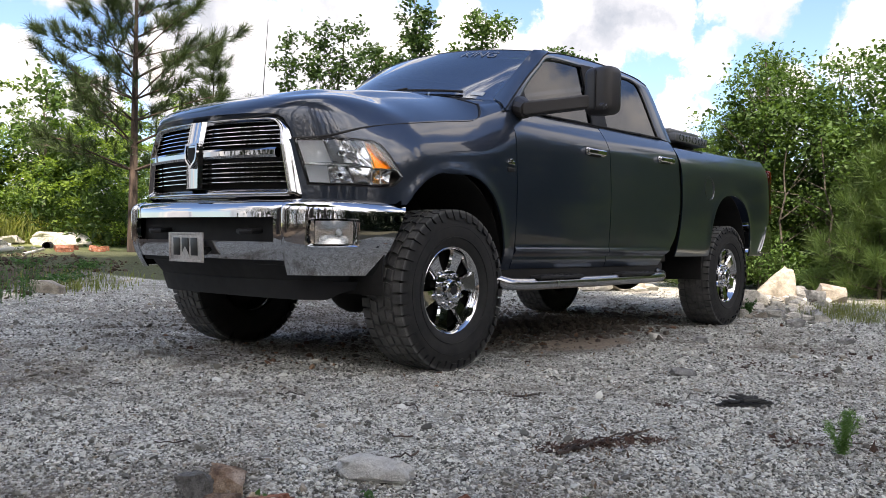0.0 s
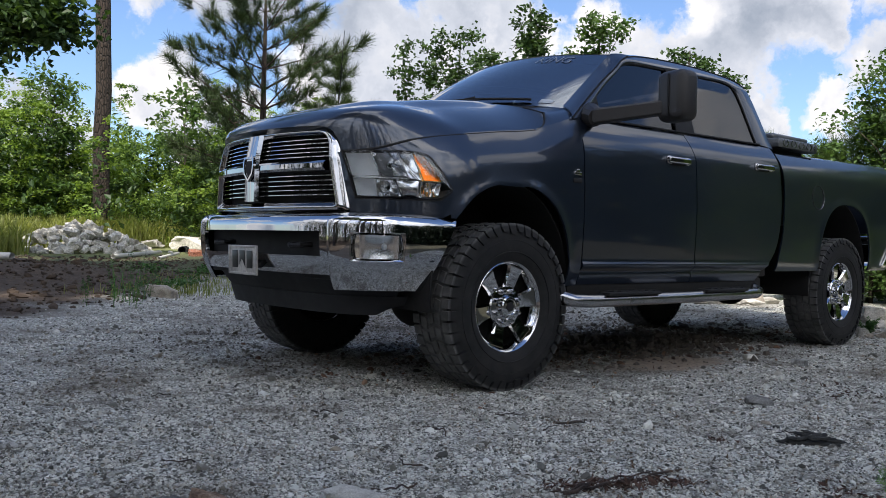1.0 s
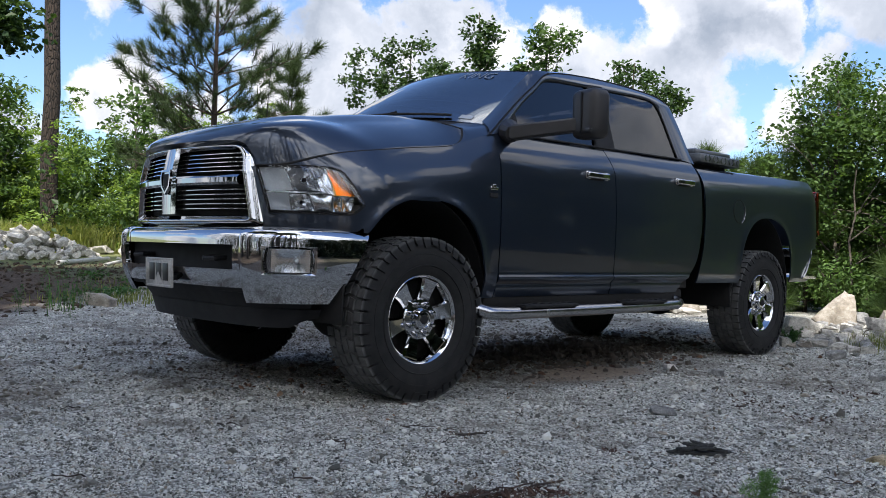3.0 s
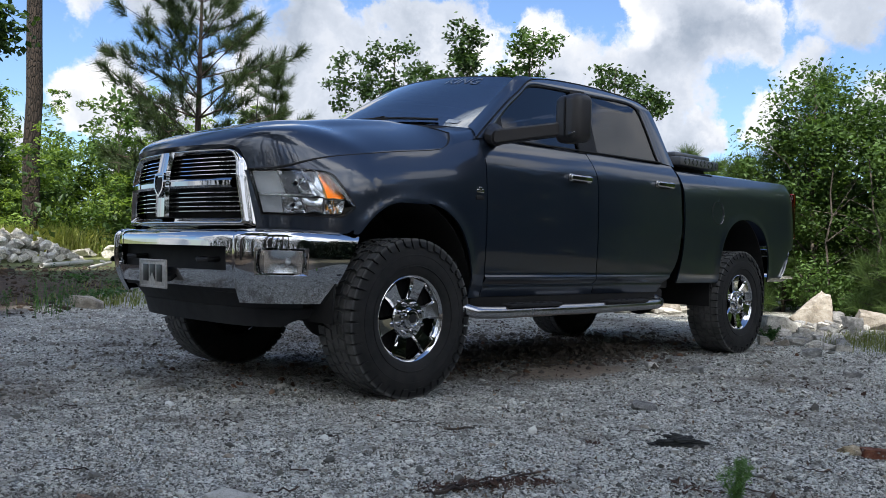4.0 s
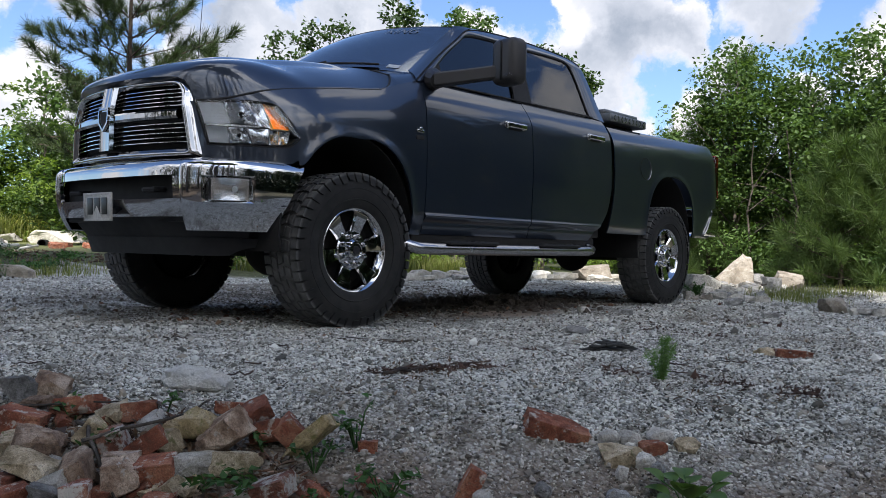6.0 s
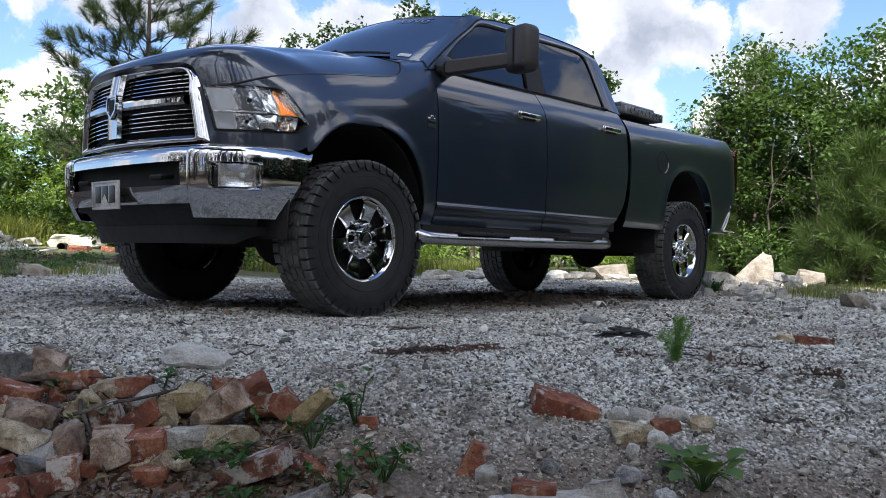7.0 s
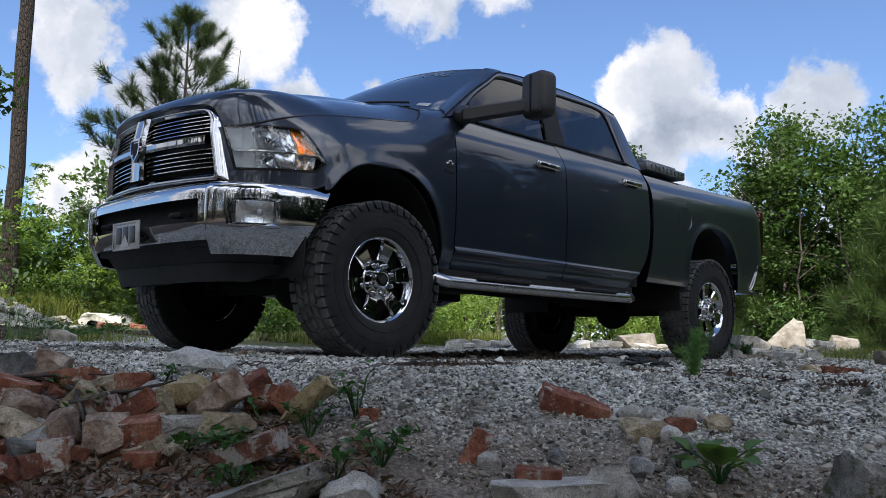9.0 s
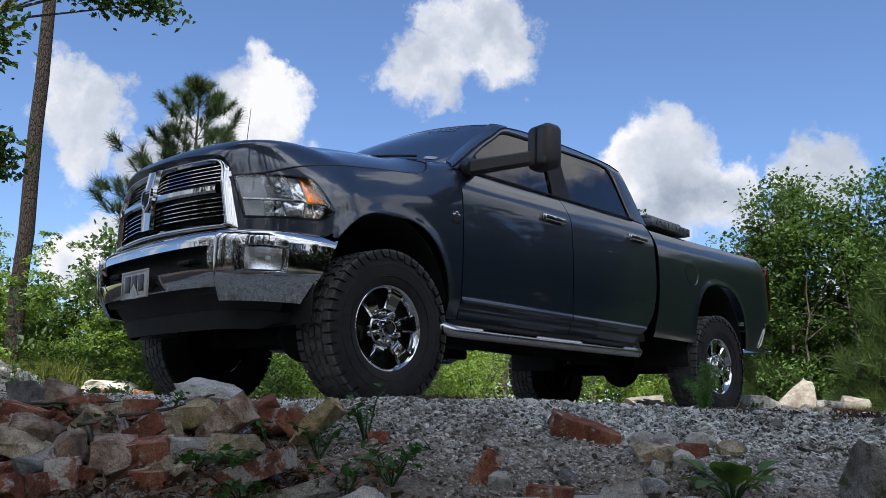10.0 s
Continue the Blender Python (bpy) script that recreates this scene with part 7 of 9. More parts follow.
rng = np.random.default_rng(17)
fine_p, fine_s, big_p, big_s = [], [], [], []
while len(fine_p) < 92000:
    # u: towards the low side, w: along the bank
    u = rng.uniform(-1.0, 3.62)
    w = 1.06 + rng.uniform(-1, 1) * (0.46 + 0.62 * (5.1 - u))
    if rng.uniform() > 0.10 + 0.90 * step01(0.2, 2.6, u) or (in_rubble(u, w) and rng.uniform() < 0.93) or (u > 3.05 and rng.uniform() < 0.30):
        continue
    x, y = 0.73 * u - 0.68 * w, 0.68 * u + 0.73 * w
    if math.hypot((x + 1.70) / 0.66, (y - 0.80) / 0.30) < rng.uniform(0.6, 1.0):
        continue
    s = min(0.0037 * math.exp(0.38 * rng.normal()), 0.010)
    fine_p.append((x, y, ground_rough(x, y) + s * 0.25))
    fine_s.append(s)
    if rng.uniform() < 0.05:
        s = min(0.0072 * math.exp(0.36 * rng.normal()), 0.022) * (0.75 + 0.25 * step01(2.3, 2.9, u))
        big_p.append((x + 0.01, y + 0.01, ground_rough(x, y) + s * 0.18))
        big_s.append(s)
fine_p, fine_s = np.array(fine_p), np.array(fine_s) * 1.24
tiny = fine_s < 0.0046
for pick, base_v, base_f, label in ((~tiny, OCT_V, OCT_F, "loose grey crushed limestone gravel"), (tiny, TET_V, TET_F, "fine grey limestone grit")):
    gv, gf = many_stones(rng, fine_p[pick], fine_s[pick], base_v, base_f)
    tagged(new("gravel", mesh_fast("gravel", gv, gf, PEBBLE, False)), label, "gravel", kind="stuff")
gv, gf = many_stones(rng, np.array(big_p), np.array(big_s))
tagged(new("gravel", mesh_fast("gravel", gv, gf, PEBBLE, False)), "coarser pale stones among the gravel", "gravel", kind="stuff")
def in_bare(x, y):
    """Patches where the gravel is worn away to tan earth."""
    a = 1 - math.hypot((x + 1.70) / 0.72, (y - 0.80) / 0.34)
    b = 1 - math.hypot((x + 2.4) / 1.6, (y + 0.2) / 0.8)
    return min(max(max(a * 2.5, b * 1.4), 0.0), 0.95)


# chips over the rest of the pad
pts, sizes = [], []
while len(pts) < 72000:
    x, y = rng.uniform(-7.0, 2.9), rng.uniform(-8.0, 3.9)
    near = math.hypot(x - 3.2, y - 4.5)
    if rng.uniform() > 1.25 - 0.10 * near or y - 1.1 * x + 4.6 < 0.5 * rng.normal() or fall(x, y) > 2.6 or in_bare(x, y) > rng.uniform(0.15, 0.9):
        continue
    s = 0.0062 * math.exp(0.42 * rng.normal()) * (0.72 + 0.06 * near)
    if rng.uniform() < 0.022:
        s *= 2.6
    pts.append((x, y, ground_rough(x, y) + s * 0.15))
    sizes.append(min(s, 0.045))
pts, sizes = np.array(pts), np.array(sizes)
large = sizes > 0.0125
for pick, base_v, base_f, label in ((~large, TET_V, TET_F, "scattered pale gravel chips"), (large, BASE_V, BASE_F, "scattered larger stones on the gravel")):
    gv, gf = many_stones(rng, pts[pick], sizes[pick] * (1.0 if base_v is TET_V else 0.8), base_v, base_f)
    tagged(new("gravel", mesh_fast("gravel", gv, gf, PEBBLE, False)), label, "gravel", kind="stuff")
# crumbled earth thrown up under the truck
pts, sizes = [], []
for k in range(2600):
    x, y = -2.5 + 0.85 * rng.normal(), -0.15 + 0.42 * rng.normal()
    s = 0.016 * math.exp(0.5 * rng.normal())
    heap_up = 0.055 * math.exp(-((x + 2.6) / 0.8) ** 2 - ((y + 0.1) / 0.35) ** 2)
    pts.append((x, y, ground_rough(x, y) + heap_up * rng.uniform(0.2, 1.0)))
    sizes.append(min(s, 0.05))
gv, gf = many_stones(rng, np.array(pts), np.array(sizes))
tagged(new("dirt_clods", mesh_fast("dirt_clods", gv, gf, EARTH, False)), "dark crumbled earth under the truck", "earth", kind="stuff")


def rock(name, label, x, y, size, mat, seed, turn=(0, 0, 0), sink=0.3, category="stone", group="", z=None, rough=0.16, taper=0.0, fine=3, rounded=False):
    """A broken stone: a block cut by random planes, slightly rounded."""
    rng = np.random.default_rng(seed)
    bm = bmesh.new()
    if rounded:
        bmesh.ops.create_icosphere(bm, subdivisions=2, radius=1.12)
    else:
        bmesh.ops.create_cube(bm, size=2.0)
    squared = mat in (BRICK, MORTAR)
    for k in range(12 if rounded else 5 if squared else 8):
        n = Vector(rng.normal(size=3)).normalized()
        got = bmesh.ops.bisect_plane(bm, geom=list(bm.verts) + list(bm.edges) + list(bm.faces), plane_co=n * (rng.uniform(1.08, 1.38) if squared else rng.uniform(0.80, 1.05 if rounded else 1.12)), plane_no=n, clear_outer=True)
        edges = [e for e in got["geom_cut"] if isinstance(e, bmesh.types.BMEdge)]
        if edges:
            bmesh.ops.contextual_create(bm, geom=edges)
    if not rounded:
        bmesh.ops.bevel(bm, geom=list(bm.edges), offset=0.05 if squared else 0.03, segments=1, affect="EDGES")
    bmesh.ops.triangulate(bm, faces=bm.faces)
    bmesh.ops.subdivide_edges(bm, edges=bm.edges, cuts=1 if rounded else min(fine, 3 if max(size) > 0.11 else 2 if max(size) > 0.06 else 1))
    if squared:
        rough = rough * 0.45
    off = Vector(rng.normal(size=3) * 10)
    for v in bm.verts:
        v.co *= 1 + rough * noise.noise(v.co * 1.3 + off) + rough * 0.6 * noise.noise(v.co * 3.5 + off) + rough * 0.4 * noise.noise(v.co * 8.0 + off) + rough * 0.25 * noise.noise(v.co * 17.0 + off)
        narrow = 1 - taper * min(max((v.co.z + 1) / 2, 0.0), 1.0)
        v.co.x, v.co.y = v.co.x * narrow, v.co.y * narrow
        v.co.x, v.co.y, v.co.z = v.co.x * size[0] / 2, v.co.y * size[1] / 2, v.co.z * size[2] / 2
    me = from_bm(name, bm, mat, True, 20 if rounded else 22)
    ob = new(name, me)
    gzz = ground_rough(x, y) if z is None else z
    ob.matrix_world = pose(x, y, gzz + size[2] * (0.5 - sink), *turn)
    return tagged(ob, label, category, group)

# ---- rubble, stones and litter ----
rock("stone", "long pale limestone lying on the gravel", 1.744, 2.138, (0.232, 0.115, 0.096), WHITE_STONE, 305, (0, 4, 126), 0.38, "stone", "", rough=0.24, rounded=True)
rock("brick", "red brick at the pile's end", 2.247, 2.024, (0.121, 0.083, 0.075), BRICK, 600, (0, 14, 133), 0.5, "brick", "rubble on the bank", z=-0.078)
rock("stone", "blunt brown stone in the rubble", 2.257, 2.161, (0.128, 0.097, 0.087), BROWN, 601, (8, 8, 147), 0.5, "stone", "rubble on the bank", z=-0.114)
rock("stone", "split tan slab with layered edges", 2.310, 2.248, (0.155, 0.076, 0.068), TAN, 602, (-10, 22, 121), 0.5, "stone", "rubble on the bank", z=-0.150)
rock("stone", "small tan stone in the rubble", 2.295, 2.078, (0.052, 0.075, 0.054), TAN, 603, (14, 0, 141), 0.5, "stone", "rubble on the bank", z=-0.125)
rock("brick", "broken red brick lying on rubble", 2.101, 2.049, (0.132, 0.075, 0.054), BRICK, 604, (-6, -10, 115), 0.5, "brick", "rubble on the bank", z=-0.044)
rock("stone", "pale tan stone with mossy edges", 2.060, 2.188, (0.098, 0.075, 0.054), TAN, 605, (4, -16, 155), 0.5, "stone", "rubble on the bank", z=-0.058)
rock("stone", "mossy tan stone chip in rubble", 2.145, 2.242, (0.075, 0.075, 0.063), TAN, 606, (0, -48, 127), 0.5, "stone", "rubble on the bank", z=-0.089)
rock("brick", "brick end with white mortar on top", 2.123, 2.312, (0.066, 0.075, 0.071), MORTAR, 607, (8, -18, 133), 0.5, "brick", "rubble on the bank", z=-0.103)
rock("brick", "dark red brick half buried", 1.997, 2.218, (0.098, 0.075, 0.054), BRICK, 608, (-10, -6, 147), 0.5, "brick", "rubble on the bank", z=-0.049)
rock("stone", "pale grey stone chip in rubble", 2.007, 2.288, (0.062, 0.075, 0.034), LIME, 609, (14, -30, 121), 0.5, "stone", "rubble on the bank", z=-0.069)
rock("brick", "tilted red brick among stones", 2.074, 2.399, (0.104, 0.075, 0.054), BRICK, 610, (-6, -36, 141), 0.5, "brick", "rubble on the bank", z=-0.102)
rock("stone", "yellow tan sandstone block", 1.956, 2.433, (0.122, 0.085, 0.076), YELLOW, 611, (4, -32, 115), 0.5, "stone", "rubble on the bank", z=-0.058)
rock("stone", "rounded tan stone in rubble", 2.024, 2.425, (0.080, 0.075, 0.063), TAN, 612, (0, -20, 155), 0.5, "stone", "rubble on the bank", z=-0.097)
rock("stone", "brown stone with a pale pink top", 1.938, 2.541, (0.148, 0.085, 0.076), BROWN, 613, (8, -36, 127), 0.5, "stone", "rubble on the bank", z=-0.074)
rock("brick", "red brick piece behind the rubble", 1.810, 2.399, (0.087, 0.075, 0.036), BRICK, 614, (-10, 4, 133), 0.5, "brick", "rubble on the bank", z=-0.039)
rock("brick", "red brick lying at the gravel's edge", 1.792, 2.488, (0.089, 0.075, 0.047), BRICK, 615, (14, -26, 147), 0.5, "brick", "rubble on the bank", z=-0.039)
rock("brick", "dark red brick in the rubble", 1.827, 2.587, (0.090, 0.075, 0.060), BRICK, 616, (-6, -12, 121), 0.5, "brick", "rubble on the bank", z=-0.075)
rock("brick", "tilted dark red brick", 1.796, 2.643, (0.065, 0.075, 0.069), BRICK, 617, (4, -42, 141), 0.5, "brick", "rubble on the bank", z=-0.069)
rock("stone", "flat tan slab leaning on gravel", 1.796, 2.726, (0.176, 0.075, 0.047), YELLOW, 618, (0, -40, 115), 0.5, "stone", "rubble on the bank", z=-0.080)
rock("stone", "grey white block of limestone", 2.031, 2.549, (0.118, 0.075, 0.062), PALE, 619, (8, 3, 155), 0.5, "stone", "rubble on the bank", z=-0.138)
rock("stone", "pitted tan grey stone", 1.952, 2.630, (0.119, 0.075, 0.061), TAN, 620, (-10, 0, 127), 0.5, "stone", "rubble on the bank", z=-0.134)
rock("brick", "chipped brown brick with mortar", 2.118, 2.499, (0.122, 0.075, 0.066), BRICK, 621, (14, -9, 133), 0.5, "brick", "rubble on the bank", z=-0.150)
rock("stone", "upright grey brown stone", 2.181, 2.455, (0.092, 0.102, 0.100), BROWN, 622, (-6, -2, 147), 0.5, "stone", "rubble on the bank", z=-0.156)
rock("stone", "dark brown stone in the shade", 2.243, 2.360, (0.079, 0.088, 0.098), BROWN, 623, (4, -28, 121), 0.5, "stone", "rubble on the bank", z=-0.147)
rock("brick", "brick end with white mortar stains", 2.284, 2.434, (0.068, 0.076, 0.077), MORTAR, 624, (0, -4, 141), 0.5, "brick", "rubble on the bank", z=-0.197)
rock("brick", "pale worn brick slab under weeds", 1.991, 2.778, (0.169, 0.075, 0.050), MORTAR, 625, (8, -20, 115), 0.5, "brick", "rubble on the bank", z=-0.174)
rock("stone", "long grey concrete slab low on the bank", 2.063, 2.965, (0.300, 0.150, 0.066), SLAB, 626, (-8, -18, 152), 0.5, "stone", "rubble on the bank", z=-0.243)
rock("stone", "white angular limestone block", 1.922, 3.061, (0.150, 0.120, 0.110), LIME, 627, (22, -18, 127), 0.5, "stone", "rubble on the bank", z=-0.258, taper=0.35)
rock("brick", "small orange brick chip", 1.656, 2.810, (0.054, 0.075, 0.031), BRICK, 628, (-6, 0, 133), 0.5, "brick", "rubble on the bank", z=-0.105)
rock("brick", "thin brick piece sunk in gravel", 1.751, 2.930, (0.091, 0.075, 0.025), BRICK, 629, (4, 12, 147), 0.5, "brick", "rubble on the bank", z=-0.169)
rock("stone", "rough grey stone half sunk in gravel", 2.165, 1.840, (0.088, 0.092, 0.083), GREY, 630, (0, -5, 121), 0.5, "stone", "rubble on the bank", z=-0.017)
rock("stone", "small tan stone on the rubble", 2.092, 1.878, (0.095, 0.084, 0.075), BROWN, 631, (8, 6, 141), 0.5, "stone", "rubble on the bank", z=-0.007)
rock("stone", "flat brown stone behind the bricks", 2.148, 1.912, (0.107, 0.075, 0.033), BROWN, 632, (-10, -4, 115), 0.5, "stone", "rubble on the bank", z=-0.042)
rock("stone", "small pale stone under the bricks", 2.075, 2.598, (0.052, 0.075, 0.030), TAN, 633, (14, -8, 155), 0.5, "stone", "rubble on the bank", z=-0.180)
rock("brick", "red brick scrap in the leaf litter", 2.227, 2.450, (0.052, 0.075, 0.031), BRICK, 634, (-6, 10, 127), 0.5, "brick", "rubble on the bank", z=-0.198)
rock("stone", "grey stone under the litter", 2.321, 2.371, (0.095, 0.075, 0.053), GREY, 635, (4, 14, 133), 0.5, "stone", "rubble on the bank", z=-0.198)
rock("brick", "narrow red brick standing askew", 1.592, 3.118, (0.047, 0.054, 0.097), BRICK, 330, (0, 28, 131), 0.3, "brick", "rubble on the bank")
rock("brick", "half red brick sticking out of the bank", 1.200, 3.115, (0.185, 0.090, 0.070), BRICK, 331, (14, 17, 138), 0.52, "brick", "rubble on the bank")
rock("stone", "round pale pebble stone", 1.107, 3.238, (0.060, 0.058, 0.051), LIME, 332, (0, 0, 130), 0.3, "stone", "rubble on the bank", rounded=True)
rock("stone", "grey white angular stone", 1.057, 3.281, (0.070, 0.062, 0.054), LIME, 333, (0, 10, 142), 0.3, "stone", "rubble on the bank", rounded=True)
rock("stone", "pale stone on a brick", 0.974, 3.331, (0.075, 0.060, 0.052), LIME, 334, (0, -10, 129), 0.3, "stone", "rubble on the bank", rounded=True)
rock("brick", "dark brick under a pale stone", 1.042, 3.341, (0.079, 0.048, 0.041), BRICK, 335, (0, 0, 141), 0.3, "brick", "rubble on the bank")
rock("stone", "flat tan brick piece", 0.957, 3.406, (0.081, 0.052, 0.045), TAN, 336, (0, 0, 128), 0.3, "stone", "rubble on the bank", rounded=True)
rock("stone", "flat tan stone in the bank", 1.155, 3.311, (0.120, 0.064, 0.055), TAN, 337, (0, 4, 140), 0.3, "stone", "rubble on the bank")
rock("stone", "knobbly pale stone on gravel", 1.127, 3.358, (0.068, 0.060, 0.052), LIME, 338, (0, 0, 127), 0.3, "stone", "rubble on the bank", rounded=True)
rock("stone", "round grey pebble on the gravel", 1.121, 3.399, (0.046, 0.049, 0.043), GREY, 339, (0, 0, 139), 0.3, "stone", "rubble on the bank", rounded=True)
rock("stone", "small white stone chip", 1.223, 3.346, (0.030, 0.034, 0.048), LIME, 340, (0, 15, 126), 0.3, "stone", "rubble on the bank")
rock("stone", "grey stone sunk in gravel", 1.317, 3.388, (0.074, 0.062, 0.054), GREY, 341, (0, 0, 138), 0.3, "stone", "rubble on the bank", rounded=True)
rock("stone", "small grey stone on the bank", 1.446, 3.242, (0.042, 0.049, 0.042), GREY, 342, (0, 0, 125), 0.3, "stone", "rubble on the bank", rounded=True)
rock("stone", "pale stone in the bank", 1.595, 3.162, (0.055, 0.060, 0.052), LIME, 343, (0, 0, 137), 0.3, "stone", "rubble on the bank", rounded=True)
rock("brick", "orange red brick block low on the bank", 1.557, 3.278, (0.104, 0.066, 0.057), BRICK, 344, (0, 2, 124), 0.3, "brick", "rubble on the bank")
rock("stone", "chunk of rough grey concrete on the bank", 1.735, 4.085, (0.17, 0.15, 0.31), SLAB, 901, (0, 5, 140), 0.13, "stone", "rubble on the bank")
rock("stone", "pale grey split boulder low on the bank", 1.576, 3.324, (0.250, 0.160, 0.112), LIME, 347, (0, -4, 135), 0.62, "stone", "rubble on the bank")
rock("stone", "pale pointed boulder low on the bank", 1.452, 3.401, (0.180, 0.150, 0.150), LIME, 348, (0, -10, 122), 0.55, "stone", "rubble on the bank", taper=0.5)
rock("stone", "small pale stone in gravel", 1.323, 3.495, (0.054, 0.062, 0.054), LIME, 349, (0, 0, 134), 0.3, "stone", "rubble on the bank", rounded=True)
rock("stone", "tan end of a broken brick", -0.592, 3.063, (0.105, 0.060, 0.047), TAN, 350, (0, 0, 121), 0.3, "stone", "")
rock("brick", "dark red brick on the gravel", -0.645, 3.157, (0.163, 0.070, 0.047), BRICK, 351, (0, 5, 133), 0.3, "brick", "")
rock("stone", "dark grey pebble on gravel", -3.19, 2.11, (0.07, 0.05, 0.05), GREY, 364, (0, 0, 133), 0.25, "stone", "stones at the edge of the wood")
rock("stone", "small pale stone in gravel", -10.09, -1.73, (0.21, 0.15, 0.13), LIME, 365, (0, 0, 133), 0.25, "stone", "stones at the edge of the wood")

rock("stone", "tall pointed cream boulder", -6.61, 0.52, (0.56, 0.37, 0.46), CREAM, 700, (-6, 20, 113), 0.16, "stone", "stones at the edge of the wood", rough=0.13, fine=2, taper=0.80)
rock("stone", "flat pale stone slab", -5.44, 0.59, (0.38, 0.28, 0.21), PALE, 701, (0, 3, 142), 0.12, "stone", "stones at the edge of the wood", rough=0.11, fine=2)
rock("stone", "flat grey slab leaning on stones", -6.72, 0.58, (0.40, 0.30, 0.17), GREY, 702, (7, -3, 131), 0.12, "stone", "stones at the edge of the wood", rough=0.11, fine=2)
rock("stone", "rounded pale boulder in grass", -6.82, 1.03, (0.38, 0.28, 0.21), CREAM, 703, (-1, 8, 120), 0.12, "stone", "stones at the edge of the wood", rough=0.11, fine=2, taper=0.30)
rock("stone", "dark grey stone beside the boulder", -6.50, 0.93, (0.20, 0.15, 0.16), GREY, 704, (6, 2, 149), 0.12, "stone", "stones at the edge of the wood", rough=0.11, fine=2, taper=0.10)
rock("stone", "squared tan stone block", -4.14, 2.30, (0.22, 0.17, 0.13), CREAM, 705, (-2, -4, 138), 0.12, "stone", "stones at the edge of the wood", rough=0.11, fine=2)
rock("stone", "small pale stone among the rubble", -5.32, 0.93, (0.16, 0.12, 0.10), PALE, 706, (5, 7, 127), 0.12, "stone", "stones at the edge of the wood", rough=0.11, fine=2, taper=0.10)
rock("stone", "white angular stone among the rubble", -5.19, 1.27, (0.14, 0.11, 0.08), LIME, 707, (-3, 1, 116), 0.12, "stone", "stones at the edge of the wood", rough=0.11, fine=2, taper=0.20)
rock("stone", "small grey stone on the gravel", -5.65, 0.96, (0.12, 0.09, 0.08), GREY, 708, (4, -5, 145), 0.12, "stone", "stones at the edge of the wood", rough=0.11, fine=2, taper=0.10)
rock("stone", "flat pale stone among the rubble", -4.77, 1.04, (0.16, 0.12, 0.08), PALE, 709, (-4, 6, 134), 0.12, "stone", "stones at the edge of the wood", rough=0.11, fine=2)
rock("stone", "pale stone scrap among the rubble", -4.68, 1.26, (0.13, 0.10, 0.07), LIME, 710, (3, 0, 123), 0.12, "stone", "stones at the edge of the wood", rough=0.11, fine=2, taper=0.10)
rock("stone", "flat pale stone in gravel", -4.00, 2.50, (0.09, 0.07, 0.06), PALE, 711, (-5, -6, 152), 0.12, "stone", "stones at the edge of the wood", rough=0.11, fine=2)
rock("stone", "flat pale stone in gravel", -4.02, 2.59, (0.11, 0.08, 0.06), LIME, 712, (2, 5, 141), 0.12, "stone", "stones at the edge of the wood", rough=0.11, fine=2)
rock("stone", "flat pale stone in gravel", -4.00, 2.70, (0.11, 0.08, 0.07), PALE, 713, (-6, -1, 130), 0.12, "stone", "stones at the edge of the wood", rough=0.11, fine=2)
rock("stone", "flat grey stone in gravel", -4.07, 1.49, (0.15, 0.11, 0.07), GREY, 714, (1, -7, 119), 0.12, "stone", "stones at the edge of the wood", rough=0.11, fine=2)
rock("stone", "pale stone scrap among the rubble", -9.41, -1.22, (0.24, 0.18, 0.10), GREY, 715, (-7, 4, 148), 0.12, "stone", "stones at the edge of the wood", rough=0.11, fine=2, taper=0.10)
rock("stone", "small pale stone among the rubble", -4.59, 0.84, (0.11, 0.08, 0.09), PALE, 716, (0, -2, 137), 0.12, "stone", "stones at the edge of the wood", rough=0.11, fine=2, taper=0.10)
rock("stone", "grey stone in the gravel", -3.26, 2.14, (0.07, 0.06, 0.05), GREY, 717, (7, -8, 126), 0.12, "stone", "stones at the edge of the wood", rough=0.11, fine=2, taper=0.20)
rock("stone", "pale stone scrap among the rubble", -4.59, 1.56, (0.14, 0.10, 0.06), PALE, 718, (-1, 3, 115), 0.12, "stone", "stones at the edge of the wood", rough=0.11, fine=2, taper=0.10)
rock("stone", "small pale stone among the rubble", -5.33, 0.70, (0.14, 0.10, 0.08), LIME, 719, (6, -3, 144), 0.12, "stone", "stones at the edge of the wood", rough=0.11, fine=2, taper=0.20)
rock("stone", "flat pale stone among the rubble", -4.57, 1.44, (0.10, 0.08, 0.06), LIME, 720, (-2, 8, 133), 0.12, "stone", "stones at the edge of the wood", rough=0.11, fine=2)
rock("stone", "small grey stone on the gravel", -2.45, 1.33, (0.11, 0.08, 0.05), GREY, 721, (5, 2, 122), 0.12, "stone", "stones at the edge of the wood", rough=0.11, fine=2, taper=0.10)
rock("stone", "pale pebble on the gravel", -2.36, 1.02, (0.09, 0.07, 0.05), LIME, 722, (-3, -4, 151), 0.12, "stone", "stones at the edge of the wood", rough=0.11, fine=2, taper=0.10)
rock("stone", "flat pale stone in gravel", -0.78, 1.95, (0.12, 0.09, 0.04), GREY, 723, (4, 7, 140), 0.12, "stone", "stones at the edge of the wood", rough=0.11, fine=2)
rock("stone", "pale sunlit stone behind the truck", -6.79, -1.58, (0.48, 0.35, 0.23), CREAM, 740, (-7, -8, 130), 0.12, "stone", "stones behind the truck", rough=0.11, fine=2)
rock("stone", "pale sunlit stone behind the truck", -6.37, -1.72, (0.29, 0.21, 0.11), LIME, 741, (0, 3, 159), 0.12, "stone", "stones behind the truck", rough=0.11, fine=2)
